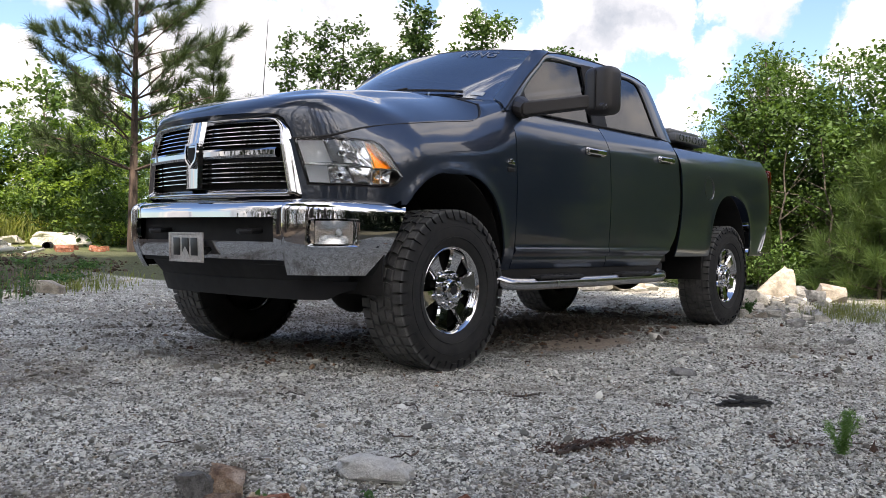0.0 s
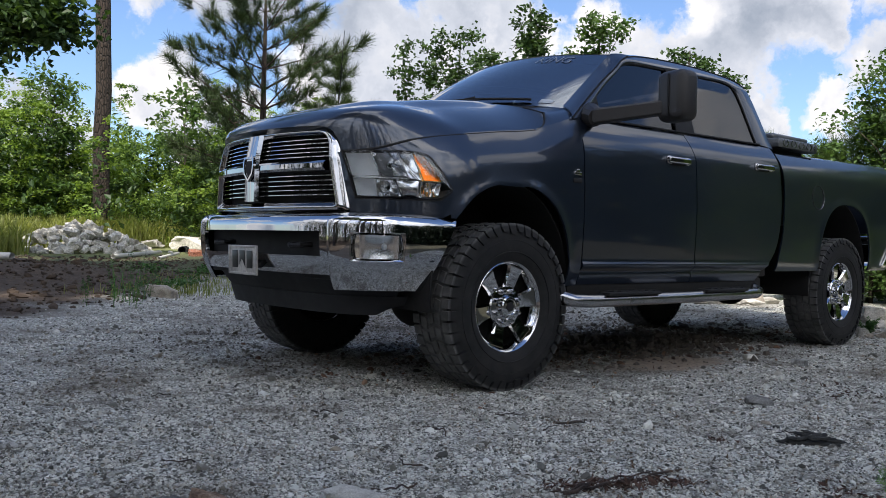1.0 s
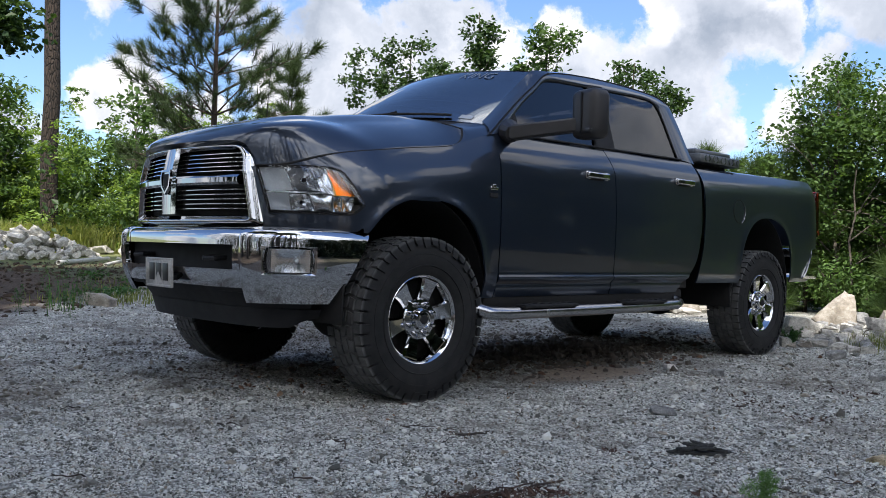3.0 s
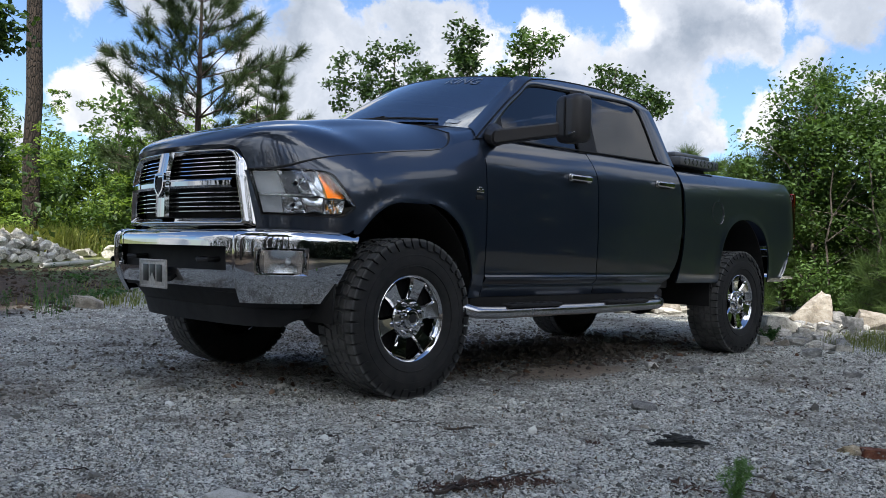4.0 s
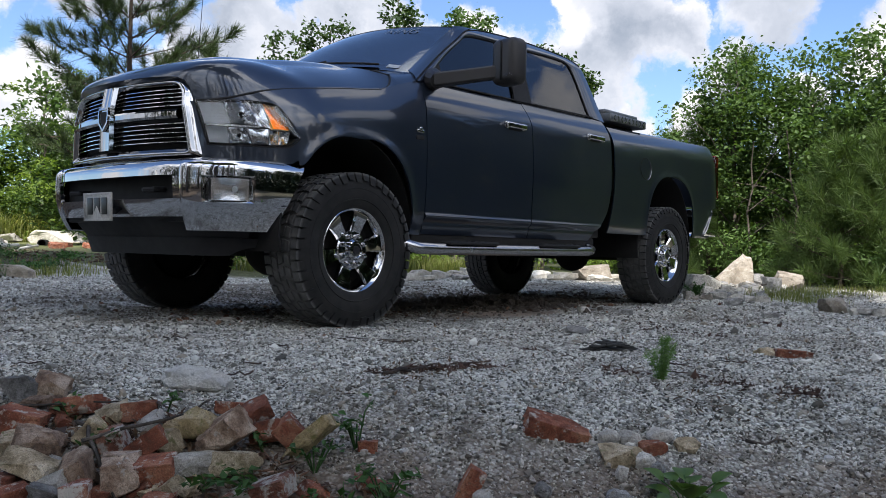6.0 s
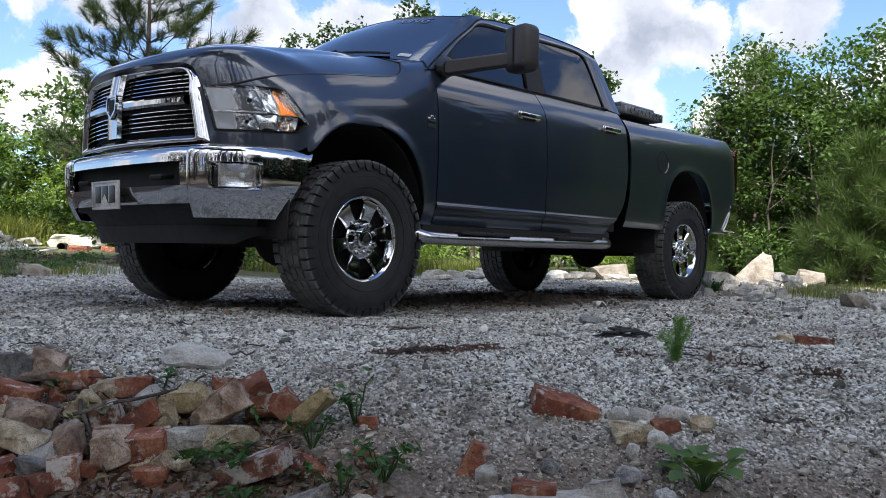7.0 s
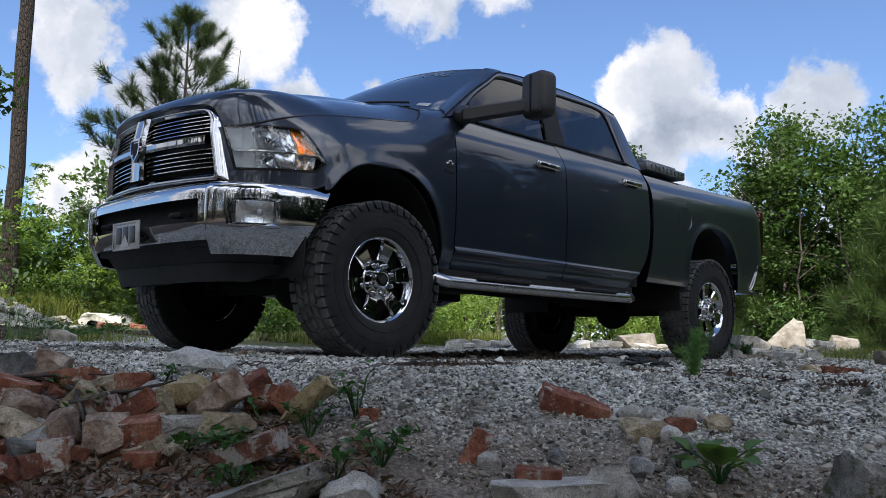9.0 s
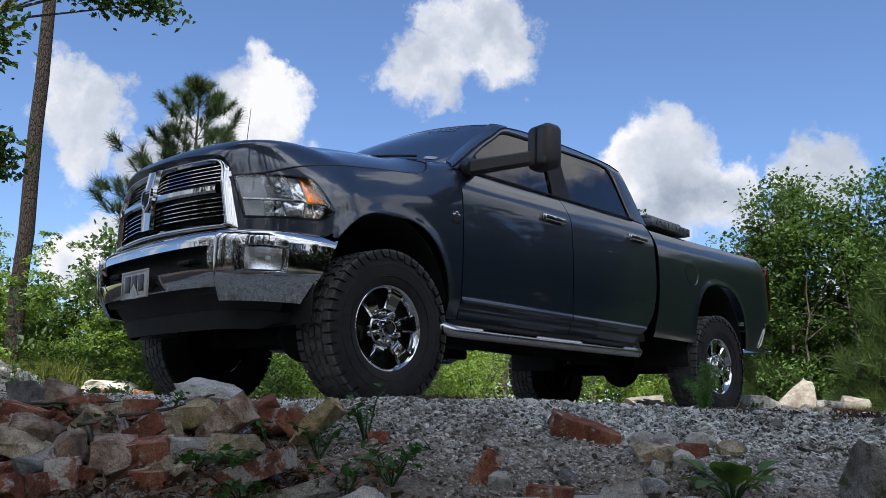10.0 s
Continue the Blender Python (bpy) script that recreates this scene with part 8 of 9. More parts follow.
rock("stone", "pale sunlit stone behind the truck", -6.58, -2.30, (0.27, 0.20, 0.11), LIME, 742, (7, -3, 148), 0.12, "stone", "stones behind the truck", rough=0.11, fine=2)
rock("stone", "pale sunlit stone behind the truck", -6.21, -1.80, (0.19, 0.14, 0.09), PALE, 743, (-1, 8, 137), 0.12, "stone", "stones behind the truck", rough=0.11, fine=2)
rock("stone", "pale sunlit stone behind the truck", -5.90, -2.02, (0.17, 0.12, 0.09), PALE, 744, (6, 2, 166), 0.12, "stone", "stones behind the truck", rough=0.11, fine=2)
rock("stone", "pale sunlit stone behind the truck", -5.38, -3.43, (0.32, 0.23, 0.12), PALE, 745, (-2, -4, 155), 0.12, "stone", "stones behind the truck", rough=0.11, fine=2)
rock("stone", "pale sunlit stone behind the truck", -5.45, -3.13, (0.26, 0.19, 0.11), LIME, 746, (5, 7, 144), 0.12, "stone", "stones behind the truck", rough=0.11, fine=2)
rock("stone", "pale sunlit stone behind the truck", -5.96, -3.28, (0.27, 0.20, 0.10), PALE, 747, (-3, 1, 133), 0.12, "stone", "stones behind the truck", rough=0.11, fine=2)
rock("stone", "pale sunlit stone behind the truck", -6.10, -3.18, (0.19, 0.14, 0.15), LIME, 748, (4, -5, 162), 0.12, "stone", "stones behind the truck", rough=0.11, fine=2)
rock("stone", "pale sunlit stone behind the truck", -4.95, -3.15, (0.19, 0.14, 0.09), LIME, 749, (-4, 6, 151), 0.12, "stone", "stones behind the truck", rough=0.11, fine=2)
rock("stone", "pale sunlit stone behind the truck", -7.29, -1.50, (0.25, 0.18, 0.10), PALE, 750, (3, 0, 140), 0.12, "stone", "stones behind the truck", rough=0.11, fine=2)
rock("stone", "pale sunlit stone behind the truck", -6.98, -2.01, (0.17, 0.12, 0.08), PALE, 751, (-5, -6, 169), 0.12, "stone", "stones behind the truck", rough=0.11, fine=2)
rock("stone", "pale sunlit stone behind the truck", -6.71, -1.39, (0.32, 0.23, 0.09), LIME, 752, (2, 5, 158), 0.12, "stone", "stones behind the truck", rough=0.11, fine=2)
rock("stone", "pale sunlit stone behind the truck", -5.32, -2.66, (0.25, 0.18, 0.07), GREY, 753, (-6, -1, 147), 0.12, "stone", "stones behind the truck", rough=0.11, fine=2)
rock("stone", "pale sunlit stone behind the truck", -4.96, -2.92, (0.20, 0.15, 0.07), PALE, 754, (1, -7, 136), 0.12, "stone", "stones behind the truck", rough=0.11, fine=2)

# heap of broken concrete by the thicket
heap = tagged(empty("rubble_heap", pose(-3.95, -17.6, ground_rough(-3.95, -17.6))), "heap of pale broken concrete in the sun", "rubble heap")
shapes = []
for k in range(5):
    tmp = rock("stone", "", 0, 0, (0.34, 0.26, 0.20), (PALE, LIME)[k % 2], 500 + k, fine=1)
    shapes.append(tmp.data)
    bpy.data.objects.remove(tmp)
rng = np.random.default_rng(9)
for k in range(150):
    a, r = rng.uniform(0, 6.283), rng.uniform(0, 1) ** 0.55
    px, py = math.cos(a) * r * 1.80, math.sin(a) * r * 0.95
    h = max(0.0, 0.74 * (1 - (r * 1.02) ** 1.5)) * rng.uniform(0.75, 1.0)
    s = rng.uniform(0.32, 1.0)
    add_part("stone", shapes[k % 5], heap, at=pose(px, py, h, *rng.uniform(-40, 40, 3)) @ Matrix.Diagonal((s, s, s, 1)))
for k in range(26):
    a = rng.uniform(0, 6.283)
    r = rng.uniform(1.1, 2.3)
    add_part("stone", shapes[k % 5], heap, at=pose(math.cos(a) * r * 1.3, math.sin(a) * r * 0.9, 0.02, *rng.uniform(-30, 30, 3)) @ Matrix.Diagonal((0.5, 0.5, 0.4, 1)))
rock("slab", "bright white slab of concrete in the grass", -7.4, -18.2, (1.35, 0.9, 0.42), LIME, 520, (6, 4, 133), 0.2, "slab")
rock("slab", "tilted white slab behind the heap", -6.2, -19.0, (0.8, 0.5, 0.25), LIME, 521, (0, -8, 120), 0.2, "slab")


def pipe(label, a, b, r, mat, bore=True):
    bm = bmesh.new()
    d = (Vector(b) - Vector(a))
    m = Matrix.Translation(a) @ d.to_track_quat("Z", "Y").to_matrix().to_4x4()
    lathe_into(bm, [(r * 0.86, 0), (r, 0), (r, d.length), (r * 0.86, d.length), (r * 0.86, d.length * 0.4), (0.001, d.length * 0.4)] if bore else [(r, 0), (r, d.length)], m, 20)
    lathe_into(bm, [(r * 0.86, 0.0), (r * 0.86, d.length * 0.4), (0.001, d.length * 0.4)], m, 20)
    bmesh.ops.recalc_face_normals(bm, faces=bm.faces)
    ob = new("pipe", from_bm("pipe", bm, mat))
    return tagged(ob, label, "pipe")


pipe("black drain pipe end in the rubble", (-6.05, -16.4, 0.42), (-6.6, -17.4, 0.42), 0.10, BLACK)
pipe("pale plastic pipe lying on the soil", (-3.6, -14.4, 0.30), (-5.4, -16.2, 0.36), 0.05, PIPE_GREY)
pipe("long white plastic pipe in the grass", (-0.54, -13.42, 0.33), (-1.07, -12.31, 0.33), 0.06, PIPE_GREY, False)
pipe("pale plastic pipe lying aslant on soil", (-4.4, -13.9, 0.28), (-5.6, -15.6, 0.36), 0.035, PIPE_GREY)
for k in range(7):
    rock("brick", "red brick scrap beside the pipe", -5.6 - 0.22 * k + 0.1 * (k % 3), -14.6 - 0.35 * (k % 4), (0.30, 0.20, 0.12), BRICK, 530 + k, (0, 8 * (k % 3), 40 * k), 0.2, "brick", "brick scraps by the pipe")
rock("brick", "pale tan block at the gravel's edge", -1.02, -5.75, (0.34, 0.18, 0.16), CREAM, 540, (0, 2, 133), 0.15, "brick")

# black flakes of charred bark, lying over one another
rng = np.random.default_rng(3)
char = empty("charred_bark", pose(-0.130, 2.535, ground_rough(-0.130, 2.535), 0, 0, 133))
tagged(char, "flaking black charred bark lying on the gravel", "bark")
for k in range(17):
    u = -1 + 2 * k / 16
    cx, cy = u * 0.096 + rng.uniform(-0.012, 0.012), rng.uniform(-0.044, 0.044) * (1.15 - abs(u))
    ln, wd, th = rng.uniform(0.040, 0.085), rng.uniform(0.018, 0.034), rng.uniform(0.005, 0.010)
    count = 9
    bm = bmesh.new()
    ring = []
    for q in range(count):
        a = 2 * math.pi * q / count + rng.uniform(-0.25, 0.25)
        r = rng.uniform(0.70, 1.08)
        ring.append((ln * 0.5 * r * math.copysign(abs(math.cos(a)) ** 0.7, math.cos(a)), wd * 0.5 * r * math.copysign(abs(math.sin(a)) ** 0.7, math.sin(a))))
    arch = rng.uniform(0.15, 0.45)
    low = [bm.verts.new((x, y, -arch * abs(y))) for x, y in ring]
    top = [bm.verts.new((x * 0.93, y * 0.90, th - arch * abs(y) + rng.uniform(-0.001, 0.001))) for x, y in ring]
    for q in range(count):
        bm.faces.new((low[q], low[(q + 1) % count], top[(q + 1) % count], top[q]))
    peak = bm.verts.new((rng.uniform(-0.2, 0.2) * ln, 0, th * 1.35))
    for q in range(count):
        bm.faces.new((top[q], top[(q + 1) % count], peak))
    bm.faces.new(low[::-1])
    rise = 0.008 + 0.042 * (1 - abs(u) ** 1.5) * rng.uniform(0.25, 1.0)
    turn = pose(cx, cy, rise, rng.uniform(-22, 22), rng.uniform(-14, 14), rng.uniform(-28, 28))
    bm.transform(turn)
    part("flake", bm, CHAR, char, smooth=False)
bm = bmesh.new()
box_into(bm, (-0.095, -0.036, -0.010), (0.095, 0.036, 0.016), 0.008)
for v in bm.verts:
    v.co += Vector((0, 0.010 * math.sin(60 * v.co.x), 0.006 * noise.noise(v.co * 60)))
part("core", bm, CHAR, char, smooth=False)


# weeds
def fern_weed(name, label, x, y, h, seed, mat=None, stems=9, spread=0.10, size=0.018, category="weed"):
    rng = np.random.default_rng(seed)
    ob = tagged(empty(name, pose(x, y, ground_rough(x, y))), label, category)
    bm = bmesh.new()
    cs = []
    for k in range(stems):
        a, tilt = rng.uniform(0, 6.283), rng.uniform(0.05, spread / h * 1.6)
        top = Vector((math.cos(a) * tilt * h, math.sin(a) * tilt * h, h * rng.uniform(0.6, 1.0)))
        mid = top * 0.5 + Vector((0, 0, 0.06 * h))
        tube_into(bm, [(0, 0, -0.01), mid, top], [0.0022, 0.0016, 0.0008], 4)
        for j in range(60):
            f = rng.uniform(0.15, 1.0)
            p = mid * (f / 0.5) if f < 0.5 else mid.lerp(top, (f - 0.5) / 0.5)
            cs.append(p + Vector(rng.normal(size=3)) * 0.020 * (1.15 - f) * h / 0.16)
    part("stem", bm, WEED, ob)
    add_part("foliage", quad_mesh("foliage", leaf_quads(rng, np.array([tuple(c) for c in cs]), size, slim=0.28, droop=-0.3), mat or WEED), ob)
    return ob


def plume_weed(label, x, y, h, seed):
    """Upright weed with fine thread-like leaves all along its stems."""
    rng = np.random.default_rng(seed)
    ob = tagged(empty("feathery_weed", pose(x, y, ground_rough(x, y))), label, "weed")
    pts, dirs = [], []
    for k in range(9):
        a, tilt = rng.uniform(0, 6.283), rng.uniform(0.0, 0.55)
        top = Vector((math.cos(a) * tilt * h, math.sin(a) * tilt * h, h * (1.0 - 0.75 * tilt) * rng.uniform(0.75, 1.0)))
        bm = bmesh.new()
        tube_into(bm, [(0, 0, -0.01), top * 0.5 + Vector((0, 0, 0.04 * h)), top], [0.0020, 0.0014, 0.0006], 4)
        part("stem", bm, FEATHER, ob)
        for j in range(38):
            f = rng.uniform(0.08, 1.0)
            d = Vector(rng.normal(size=3)).normalized()
            d.z = abs(d.z) * 0.4 + 0.05
            pts.append(tuple(top * f))
            dirs.append(tuple(d.normalized()))
    leaves = needles(rng, np.array(pts), np.array(dirs), 0.024, 6, 0.0016)
    add_part("foliage", quad_mesh("foliage", leaves, FEATHER), ob)


plume_weed("feathery bright green weed growing in the gravel", 0.49, 3.09, 0.190, 71)
rock("stone", "small tan stone chunk on the gravel", -1.02, -2.45, (0.15, 0.11, 0.09), CREAM, 541, (4, -8, 120), 0.2, "stone", "")
fern_weed("weed", "small green weed at the stone heap", -4.85, 0.78, 0.17, 72, stems=12, size=0.03)
for k, (x, y, h) in enumerate(((-0.05, -4.65, 0.50), (-0.32, -4.95, 0.62), (-0.20, -4.45, 0.34), (-0.62, -5.30, 0.45), (0.12, -4.95, 0.38), (-0.85, -5.7, 0.5))):
    tagged(fern_weed("weed", "tall thin green weed on dark soil", x, y, h, 240 + k, stems=3, spread=0.07, size=0.030), group="tall weeds on the dark soil")


def leafy_weed(label, x, y, n, size, reach, height, seed, group="weeds on the bank"):
    """Low weed: stems lying outwards, each with pairs of oval leaves."""
    rng = np.random.default_rng(seed)
    ob = tagged(empty("weed", pose(x, y, ground_rough(x, y))), label, "weed", group)
    bm, cs = bmesh.new(), []
    for k in range(max(3, n // 6)):
        a = rng.uniform(0, 6.283)
        top = Vector((math.cos(a) * reach * rng.uniform(0.4, 1), math.sin(a) * reach * rng.uniform(0.4, 1), height * rng.uniform(0.4, 1)))
        tube_into(bm, [(0, 0, -0.01), top * 0.5 + Vector((0, 0, height * 0.3)), top], [0.0025, 0.002, 0.001], 4)
        for j in range(6):
            f = 0.25 + 0.75 * j / 5
            cs.append(tuple(top * f + Vector((0, 0, height * 0.35 * math.sin(math.pi * f))) + Vector(rng.normal(size=3)) * size * 0.35))
    tagged(part("stem", bm, WEED, ob), "thin green stems", kind="stuff")
    add_part("foliage", quad_mesh("foliage", leaf_quads(rng, np.array(cs), size, slim=0.62, droop=0.1, up=1.2), WEED), ob)


for k, (x, y, n, size, reach, h) in enumerate(((2.12, 2.08, 24, 0.030, 0.09, 0.07), (2.14, 2.30, 24, 0.028, 0.08, 0.06), (2.06, 2.60, 40, 0.030, 0.14, 0.05), (1.96, 2.74, 48, 0.032, 0.16, 0.05), (1.82, 2.78, 40, 0.026, 0.10, 0.09), (1.69, 2.80, 36, 0.026, 0.09, 0.13), (1.78, 3.00, 48, 0.030, 0.12, 0.09), (1.93, 2.25, 18, 0.026, 0.05, 0.06), (1.88, 2.96, 40, 0.028, 0.12, 0.07), (2.05, 2.82, 30, 0.026, 0.10, 0.05), (1.86, 2.62, 24, 0.024, 0.07, 0.06))):
    leafy_weed("green weed with oval leaves among rubble", x, y, n, size, reach, h, 200 + k)

# broad-leaved plant on the bank
rng = np.random.default_rng(31)
plant = tagged(empty("broadleaf_plant", pose(1.20, 3.53, ground_rough(1.20, 3.53))), "young plant with large rounded green leaves", "plant")
for k in range(13):
    a = 2.4 * k + rng.uniform(-0.3, 0.3)
    r, h, tip = rng.uniform(0.02, 0.075), rng.uniform(0.035, 0.085), rng.uniform(-45, 20)
    size = 0.066 * rng.uniform(0.75, 1.2)

    def blade(u, v, size=size):
        w = math.sin(math.pi * min(max(u, 0.0), 1.0) ** 0.8) ** 0.75 * 0.46
        return ((u - 0.1) * size, v * w * size, 0.16 * size * abs(v) * w * 2 - 0.30 * size * (u - 0.4) ** 2)
    me = grid_mesh("leaf", blade, span(0, 1, 12), span(-1, 1, 9), BUSH)
    add_part("leaf", me, plant, at=pose(math.cos(a) * r, math.sin(a) * r, h, 0, tip, math.degrees(a)))
    bm = bmesh.new()
    tube_into(bm, [(0, 0, -0.01), (math.cos(a) * r * 0.5, math.sin(a) * r * 0.5, h * 0.7), (math.cos(a) * r, math.sin(a) * r, h)], 0.0022, 5)
    part("stalk", bm, WEED, plant)


def stick(label, pts, r, seed, mat=None, name="stick", category="stick"):
    rng = np.random.default_rng(seed)
    bm = bmesh.new()
    fine = []
    for a, b in zip(pts, pts[1:]):
        for j in range(4):
            fine.append(Vector(a).lerp(Vector(b), j / 4) + Vector(rng.normal(size=3)) * r * 0.9)
    fine.append(Vector(pts[-1]))
    tube_into(bm, fine, [r * (1.1 - 0.6 * k / len(fine)) for k in range(len(fine))], 6)
    return tagged(new(name, from_bm(name, bm, mat or BARK_GREY)), label, category)


def lay(x, y, up=0.01):
    return (x, y, ground_rough(x, y) + up)


stick("long thin grey twig across the rubble", [lay(2.21, 2.30, 0.07), lay(2.08, 2.36, 0.075), lay(1.96, 2.44, 0.085), lay(1.90, 2.42, 0.09)], 0.005, 1)
stick("dry grey stick leaning on the rubble", [lay(2.18, 2.22, 0.075), lay(2.20, 2.36, 0.06), lay(2.22, 2.50, 0.02)], 0.006, 2)
stick("fine grey twig on the rubble", [lay(2.24, 1.98, 0.06), lay(2.13, 2.06, 0.05), lay(2.02, 2.16, 0.04)], 0.0035, 3)
stick("short dark stick lying on gravel", [lay(0.80, 3.52, 0.008), lay(0.70, 3.60, 0.008)], 0.005, 4)
stick("reddish bark strip on the gravel", [lay(1.22, 2.43), lay(1.05, 2.44), lay(0.88, 2.46), lay(0.70, 2.49)], 0.006, 5, BARK)
stick("thin bark strip on the gravel", [lay(1.16, 2.40), lay(1.0, 2.415), lay(0.80, 2.44)], 0.004, 6, BARK)
stick("dark twig on the gravel", [lay(0.46, 1.72), lay(0.36, 1.78), lay(0.30, 1.76)], 0.006, 7)
stick("dark twig by the stones", [lay(-5.2, 0.9, 0.02), lay(-5.5, 0.75, 0.06), lay(-5.7, 0.85, 0.05)], 0.008, 8)
stick("bent twig before the stones", [lay(-5.4, 1.15, 0.02), lay(-5.6, 1.2, 0.09), lay(-5.9, 1.05, 0.06)], 0.007, 9)

# thin twigs scattered over the pad
rng = np.random.default_rng(47)
for k in range(26):
    u, w = rng.uniform(0.2, 2.6), rng.uniform(-1.2, 2.6)
    x, y = 0.73 * u - 0.68 * w, 0.68 * u + 0.73 * w
    a, n = rng.uniform(0, 6.283), rng.uniform(0.05, 0.16)
    bend = rng.normal() * 0.5
    stick("small dark twig on the gravel", [lay(x, y, 0.006), lay(x + math.cos(a) * n * 0.5, y + math.sin(a) * n * 0.5, 0.012), lay(x + math.cos(a + bend) * n, y + math.sin(a + bend) * n, 0.006)], rng.uniform(0.0016, 0.0034), 60 + k, BARK)

# chips of brown mulch under the litter
rng = np.random.default_rng(19)
pts, sizes = [], []
for k in range(5200):
    u = 2.95 + 0.75 * rng.uniform() ** 0.7
    w = rng.uniform(-0.6, 0.34 + (u - 2.91) * 1.3)
    x, y = 0.73 * u - 0.68 * w, 0.68 * u + 0.73 * w
    d = 0.0065 * math.exp(0.45 * rng.normal())
    pts.append((x, y, ground_rough(x, y) + 0.2 * d))
    sizes.append(min(d, 0.018))
gv, gf = many_stones(rng, np.array(pts), np.array(sizes), OCT_V * np.array([2.2, 0.7, 0.5]), OCT_F)
tagged(new("mulch", mesh_fast("mulch", gv, gf, MULCH, False)), "dark brown mulch of bark and leaf chips", "mulch", kind="stuff")
# brown clods in the earth under the truck
pts, sizes = [], []
for k in range(1000):
    x, y = rng.uniform(-4.6, 0.6), 0.1 + 0.55 * rng.normal()
    d = min(0.007 * math.exp(0.6 * rng.normal()), 0.028)
    pts.append((x, y, ground_rough(x, y) + 0.2 * d))
    sizes.append(d)
gv, gf = many_stones(rng, np.array(pts), np.array(sizes))
tagged(new("clods", mesh_fast("clods", gv, gf, MULCH, False)), "brown clods of dry earth under the truck", "earth", kind="stuff")

# reddish flakes of bark lying in streaks on the pad
rng = np.random.default_rng(29)
pts, sizes = [], []
for (x0, y0), (x1, y1), r, count in (((1.19, 2.35), (0.79, 2.57), 0.03, 420), ((0.36, 3.30), (0.36, 3.30), 0.05, 90), ((0.31, 3.53), (0.31, 3.53), 0.05, 70), ((0.43, 2.91), (0.43, 2.91), 0.06, 60), ((0.12, 2.28), (0.12, 2.28), 0.03, 24), ((-1.55, 2.04), (-1.55, 2.04), 0.10, 60), ((-1.37, 2.46), (-1.37, 2.46), 0.10, 50), ((-2.44, 2.30), (-2.44, 2.30), 0.12, 60)):
    for k in range(count):
        f = rng.uniform()
        x, y = x0 + (x1 - x0) * f + rng.normal() * r, y0 + (y1 - y0) * f + rng.normal() * r
        d = min(0.0055 * math.exp(0.45 * rng.normal()), 0.015)
        pts.append((x, y, ground_rough(x, y) + 0.004 + 0.2 * d))
        sizes.append(d)
gv, gf = many_stones(rng, np.array(pts), np.array(sizes), OCT_V * np.array([2.0, 0.9, 0.35]), OCT_F)
tagged(new("bark_flakes", mesh_fast("bark_flakes", gv, gf, RED_BARK, False)), "reddish brown bark flakes on the gravel", "bark", kind="stuff")

# leaf litter, needles and dark scraps
rng = np.random.default_rng(13)
cs = []
for k in range(2600):
    u = rng.uniform(2.92, 3.75)
    w = rng.uniform(-0.6, 0.29 + (u - 2.91) * 1.5)
    x, y = 0.73 * u - 0.68 * w, 0.68 * u + 0.73 * w
    cs.append((x, y, ground_rough(x, y) + rng.uniform(0.004, 0.022)))
litter = quad_mesh("leaf_litter", leaf_quads(rng, np.array(cs), 0.030, droop=0.0, slim=0.40, up=1.6), DRY)
tagged(new("leaf_litter", litter), "brown dry leaf litter below the rubble", "leaf litter", kind="stuff")
cs = []
for k in range(70):
    u = rng.uniform(2.95, 3.5)
    w = rng.uniform(-0.35, 0.25 + (u - 2.91) * 1.4)
    x, y = 0.73 * u - 0.68 * w, 0.68 * u + 0.73 * w
    cs.append((x, y, ground_rough(x, y) + rng.uniform(0.015, 0.04)))
leaves = quad_mesh("dry_leaves", leaf_quads(rng, np.array(cs), 0.062, droop=0.0, slim=0.5, up=1.2), DRY)
tagged(new("dry_leaves", leaves), "large curled dry leaves on the rubble", "leaf litter", kind="stuff")
cs = []
for cx, cy, n, r in ((0.66, 3.37, 60, 0.09), (0.95, 2.45, 90, 0.16), (0.40, 3.55, 16, 0.04), (0.44, 1.70, 24, 0.06), (1.3, 2.52, 40, 0.12), (-0.9, 1.6, 60, 0.5), (0.3, 2.9, 60, 0.6), (-1.2, 2.9, 40, 0.5), (1.6, -0.6, 90, 1.0), (2.4, 0.6, 60, 0.8), (-2.5, 2.0, 70, 0.9)):
    for k in range(n):
        x, y = cx + rng.normal() * r, cy + rng.normal() * r
        cs.append((x, y, ground_rough(x, y) + 0.008))
scraps = quad_mesh("bark_scraps", leaf_quads(rng, np.array(cs), 0.028, droop=0.0, slim=0.30, up=1.8), DRY)
tagged(new("bark_scraps", scraps), "scattered dark bark and leaf scraps", "bark scraps", kind="stuff")


# grass
def grass(name, label, spots, h, seed, mat=None, wide=0.006):
    rng = np.random.default_rng(seed)
    n = len(spots)
    p = np.array([(x, y, ground_z(x, y)) for x, y in spots])
    a = rng.uniform(0, 6.283, n)
    L = (h * rng.uniform(0.5, 1.2, n))[:, None]
    out = np.stack([np.cos(a), np.sin(a), np.zeros(n)], axis=1)
    side = np.stack([-np.sin(a), np.cos(a), np.zeros(n)], axis=1) * wide
    bend = rng.uniform(0.15, 0.7, n)[:, None]
    tip = p + out * L * bend + np.array([0, 0, 1]) * L * (1 - 0.3 * bend)
    mid = p + out * L * bend * 0.35 + np.array([0, 0, 1]) * L * 0.55
    q = np.stack([p - side, p + side, mid + side * 0.7, mid - side * 0.7], axis=1).reshape(-1, 3)
    q2 = np.stack([mid - side * 0.7, mid + side * 0.7, tip + side * 0.1, tip - side * 0.1], axis=1).reshape(-1, 3)
    return tagged(new(name, quad_mesh(name, np.concatenate([q, q2]), mat or GRASS)), label, "grass", kind="stuff")


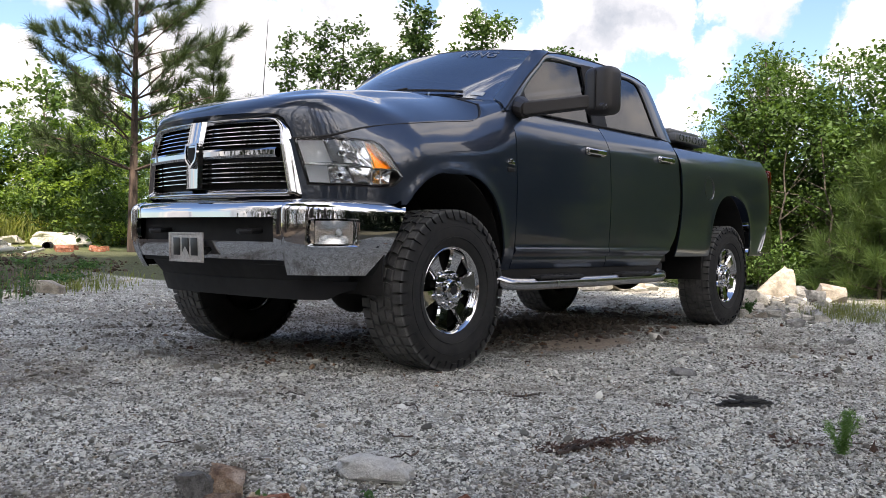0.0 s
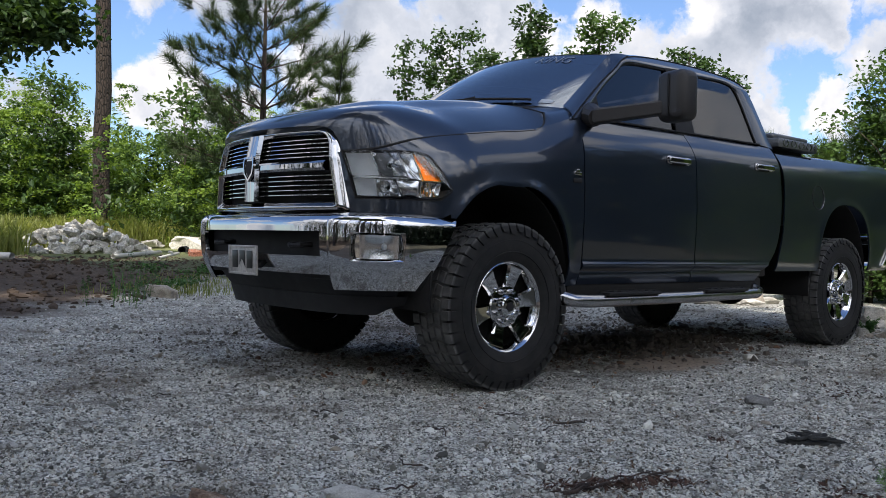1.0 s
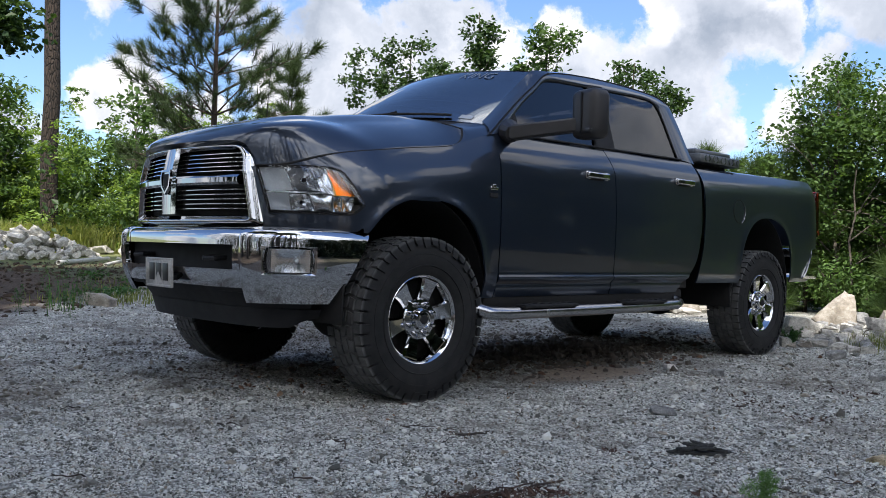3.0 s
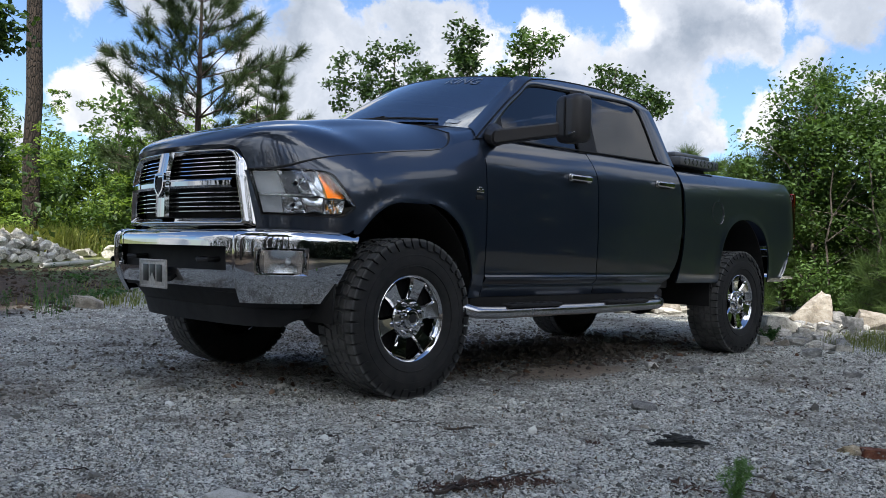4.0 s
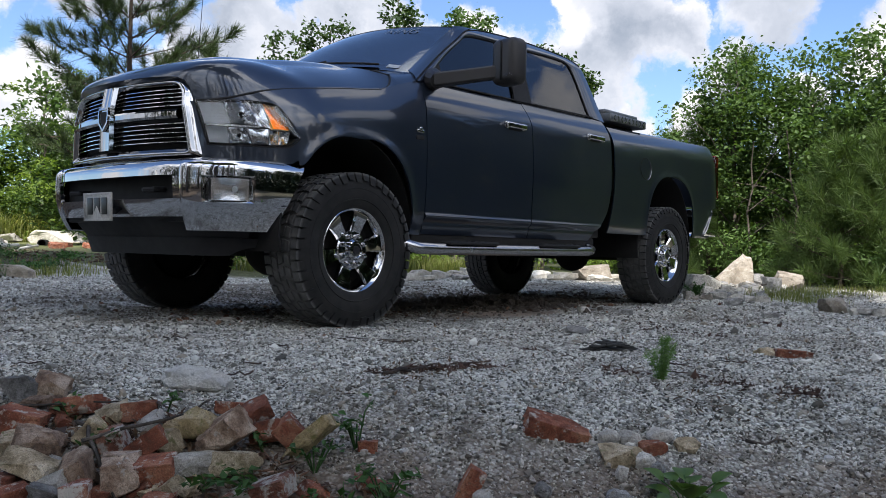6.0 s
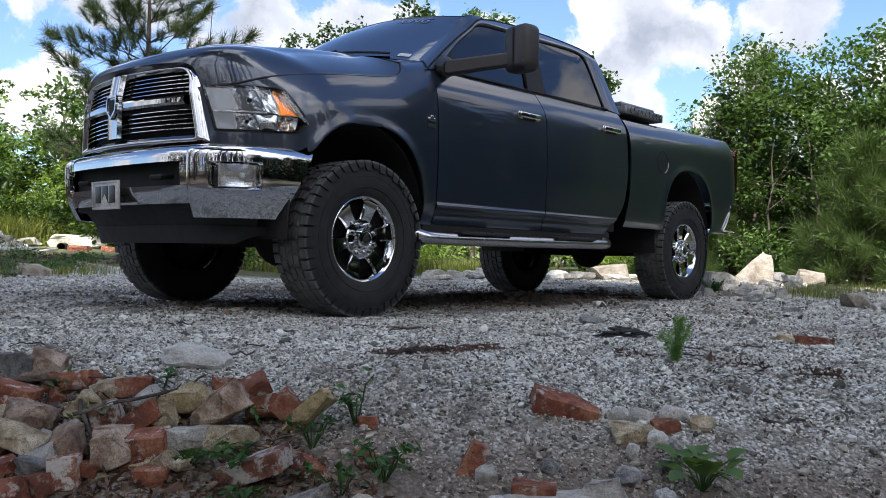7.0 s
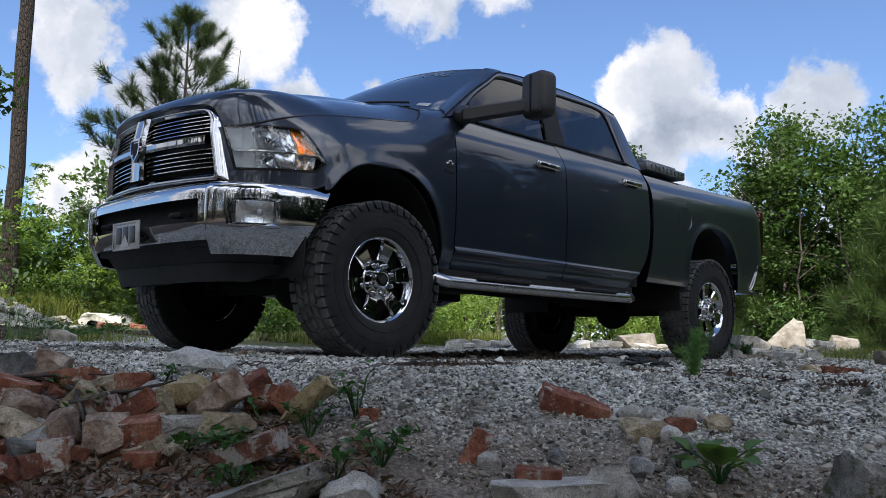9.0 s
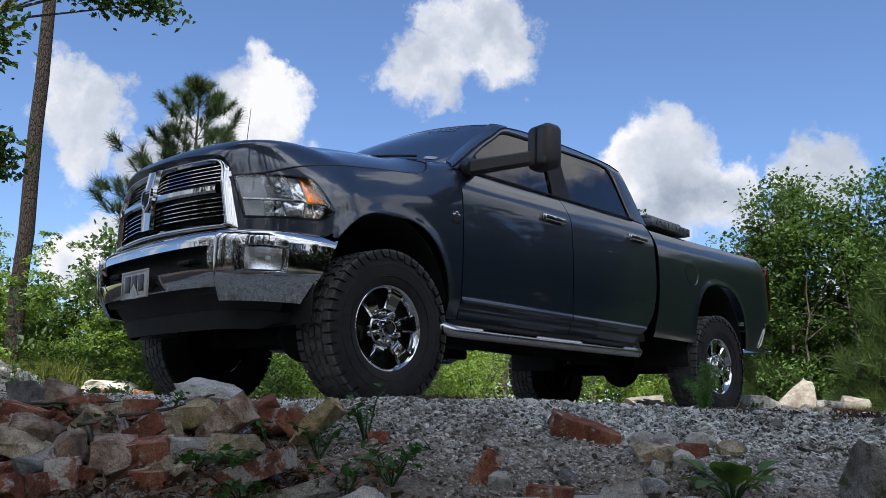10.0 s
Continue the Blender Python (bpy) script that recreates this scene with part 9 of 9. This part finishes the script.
rng = np.random.default_rng(23)
tufts = [(-5.1, 1.55, 0.16), (-5.4, 1.35, 0.13), (-4.8, 1.85, 0.16), (-5.6, 1.75, 0.20), (-6.2, 1.9, 0.3), (-6.9, 2.2, 0.4), (-6.0, 0.1, 0.12), (-5.9, 1.5, 0.2)]
spots = [(tufts[k % 8][0] + rng.normal() * tufts[k % 8][2], tufts[k % 8][1] + rng.normal() * tufts[k % 8][2]) for k in range(2200)]
grass("grass", "dry yellow-green grass tufts by the stones", spots, 0.10, 41, wide=0.0022)
spots = [(-1.45 + rng.normal() * 0.42, -6.25 + rng.normal() * 0.30) for k in range(420)] + [(-2.3 + rng.normal() * 0.4, -7.4 + rng.normal() * 0.4) for k in range(300)]
grass("grass", "green grass at the edge of the soil", spots, 0.12, 46, None, 0.005)
spots = [(rng.uniform(-2.4, 1.5), rng.uniform(-20.5, -16.0)) for k in range(4500)] + [(rng.uniform(-12.0, -2.4), rng.uniform(-21.0, -19.2)) for k in range(2500)] + [(rng.uniform(-6.4, -1.2), rng.uniform(-22.2, -19.0)) for k in range(6500)]
grass("grass", "tall sunlit grass before the thicket", spots, 0.85, 42, TALL_GRASS, 0.017)
for k, (x, y) in enumerate(((-1.55, -6.7), (-1.95, -7.1), (-2.4, -7.9), (-2.9, -8.3), (-2.2, -8.8), (-3.2, -9.0), (-1.2, -6.3))):
    leafy_weed("patch of green weeds on dark soil", x, y, 90, 0.060, 0.38, 0.13, 230 + k, "weeds on the dark soil")
spots = [(-0.42 + rng.normal() * 0.12, -5.3 + rng.normal() * 0.16) for k in range(14)]
grass("grass", "thin tall weeds on the dark soil", spots, 0.55, 45, WEED, 0.006)
spots = [(x, -3.9 - 0.25 * (x + 9) - abs(rng.normal()) * 1.1) for x in rng.uniform(-9.0, -4.4, 4200)]
grass("grass", "green grass behind the truck", spots, 0.26, 44, None, 0.006)
# clods and scraps on the dark soil
pts, sizes = [], []
while len(pts) < 2600:
    x, y = rng.uniform(-5.0, 2.2), rng.uniform(-15.5, -3.9)
    if y - 1.1 * x + 4.9 > -0.1 + 0.5 * rng.normal():
        continue
    d = min(0.022 * math.exp(0.55 * rng.normal()), 0.09)
    pts.append((x, y, ground_rough(x, y) + 0.15 * d))
    sizes.append(d)
gv, gf = many_stones(rng, np.array(pts), np.array(sizes))
tagged(new("clods", mesh_fast("clods", gv, gf, CLOD, False)), "dark clods and scraps of earth on the soil", "earth", kind="stuff")
# pale broken bits among the stones at the wood's edge
bits = []
for k in range(4):
    tmp = rock("stone", "", 0, 0, (0.16, 0.12, 0.09), (CREAM, GREY, PALE, LIME)[k], 560 + k, fine=1)
    bits.append(tmp.data)
    bpy.data.objects.remove(tmp)
for k in range(80):
    along = rng.uniform(0, 1)
    x, y = -6.9 + 2.2 * along + 0.25 * rng.normal(), 0.35 + 0.85 * along + 0.22 * rng.normal()
    d = rng.uniform(0.30, 1.0)
    ob = new("stone", bits[k % 4])
    ob.matrix_world = pose(x, y, ground_rough(x, y) + 0.02 * d, *rng.uniform(-25, 25, 2), rng.uniform(0, 360)) @ Matrix.Diagonal((d, d, d, 1))
    tagged(ob, "small pale broken stone by the wood", "stone", "rubble at the edge of the wood")

# small broken pieces between the bricks
rng = np.random.default_rng(77)
for k in range(26):
    u = rng.uniform(2.90, 3.40)
    w = rng.uniform(-0.15, 0.25 + (u - 2.91) * 1.5)
    x, y = 0.73 * u - 0.68 * w, 0.68 * u + 0.73 * w
    d = rng.uniform(0.030, 0.072)
    kind = ("brick", BRICK, "broken red brick fragment in the rubble") if k % 3 else ("stone", (TAN, LIME, BROWN)[k % 2 + k % 3 * 0], "small stone fragment in the rubble")
    rock(kind[0], kind[2], x, y, (d * rng.uniform(1.0, 1.6), d, d * rng.uniform(0.6, 0.9)), kind[1], 700 + k, tuple(rng.uniform(-35, 35, 2)) + (rng.uniform(0, 360),), 0.25, kind[0], "rubble on the bank")
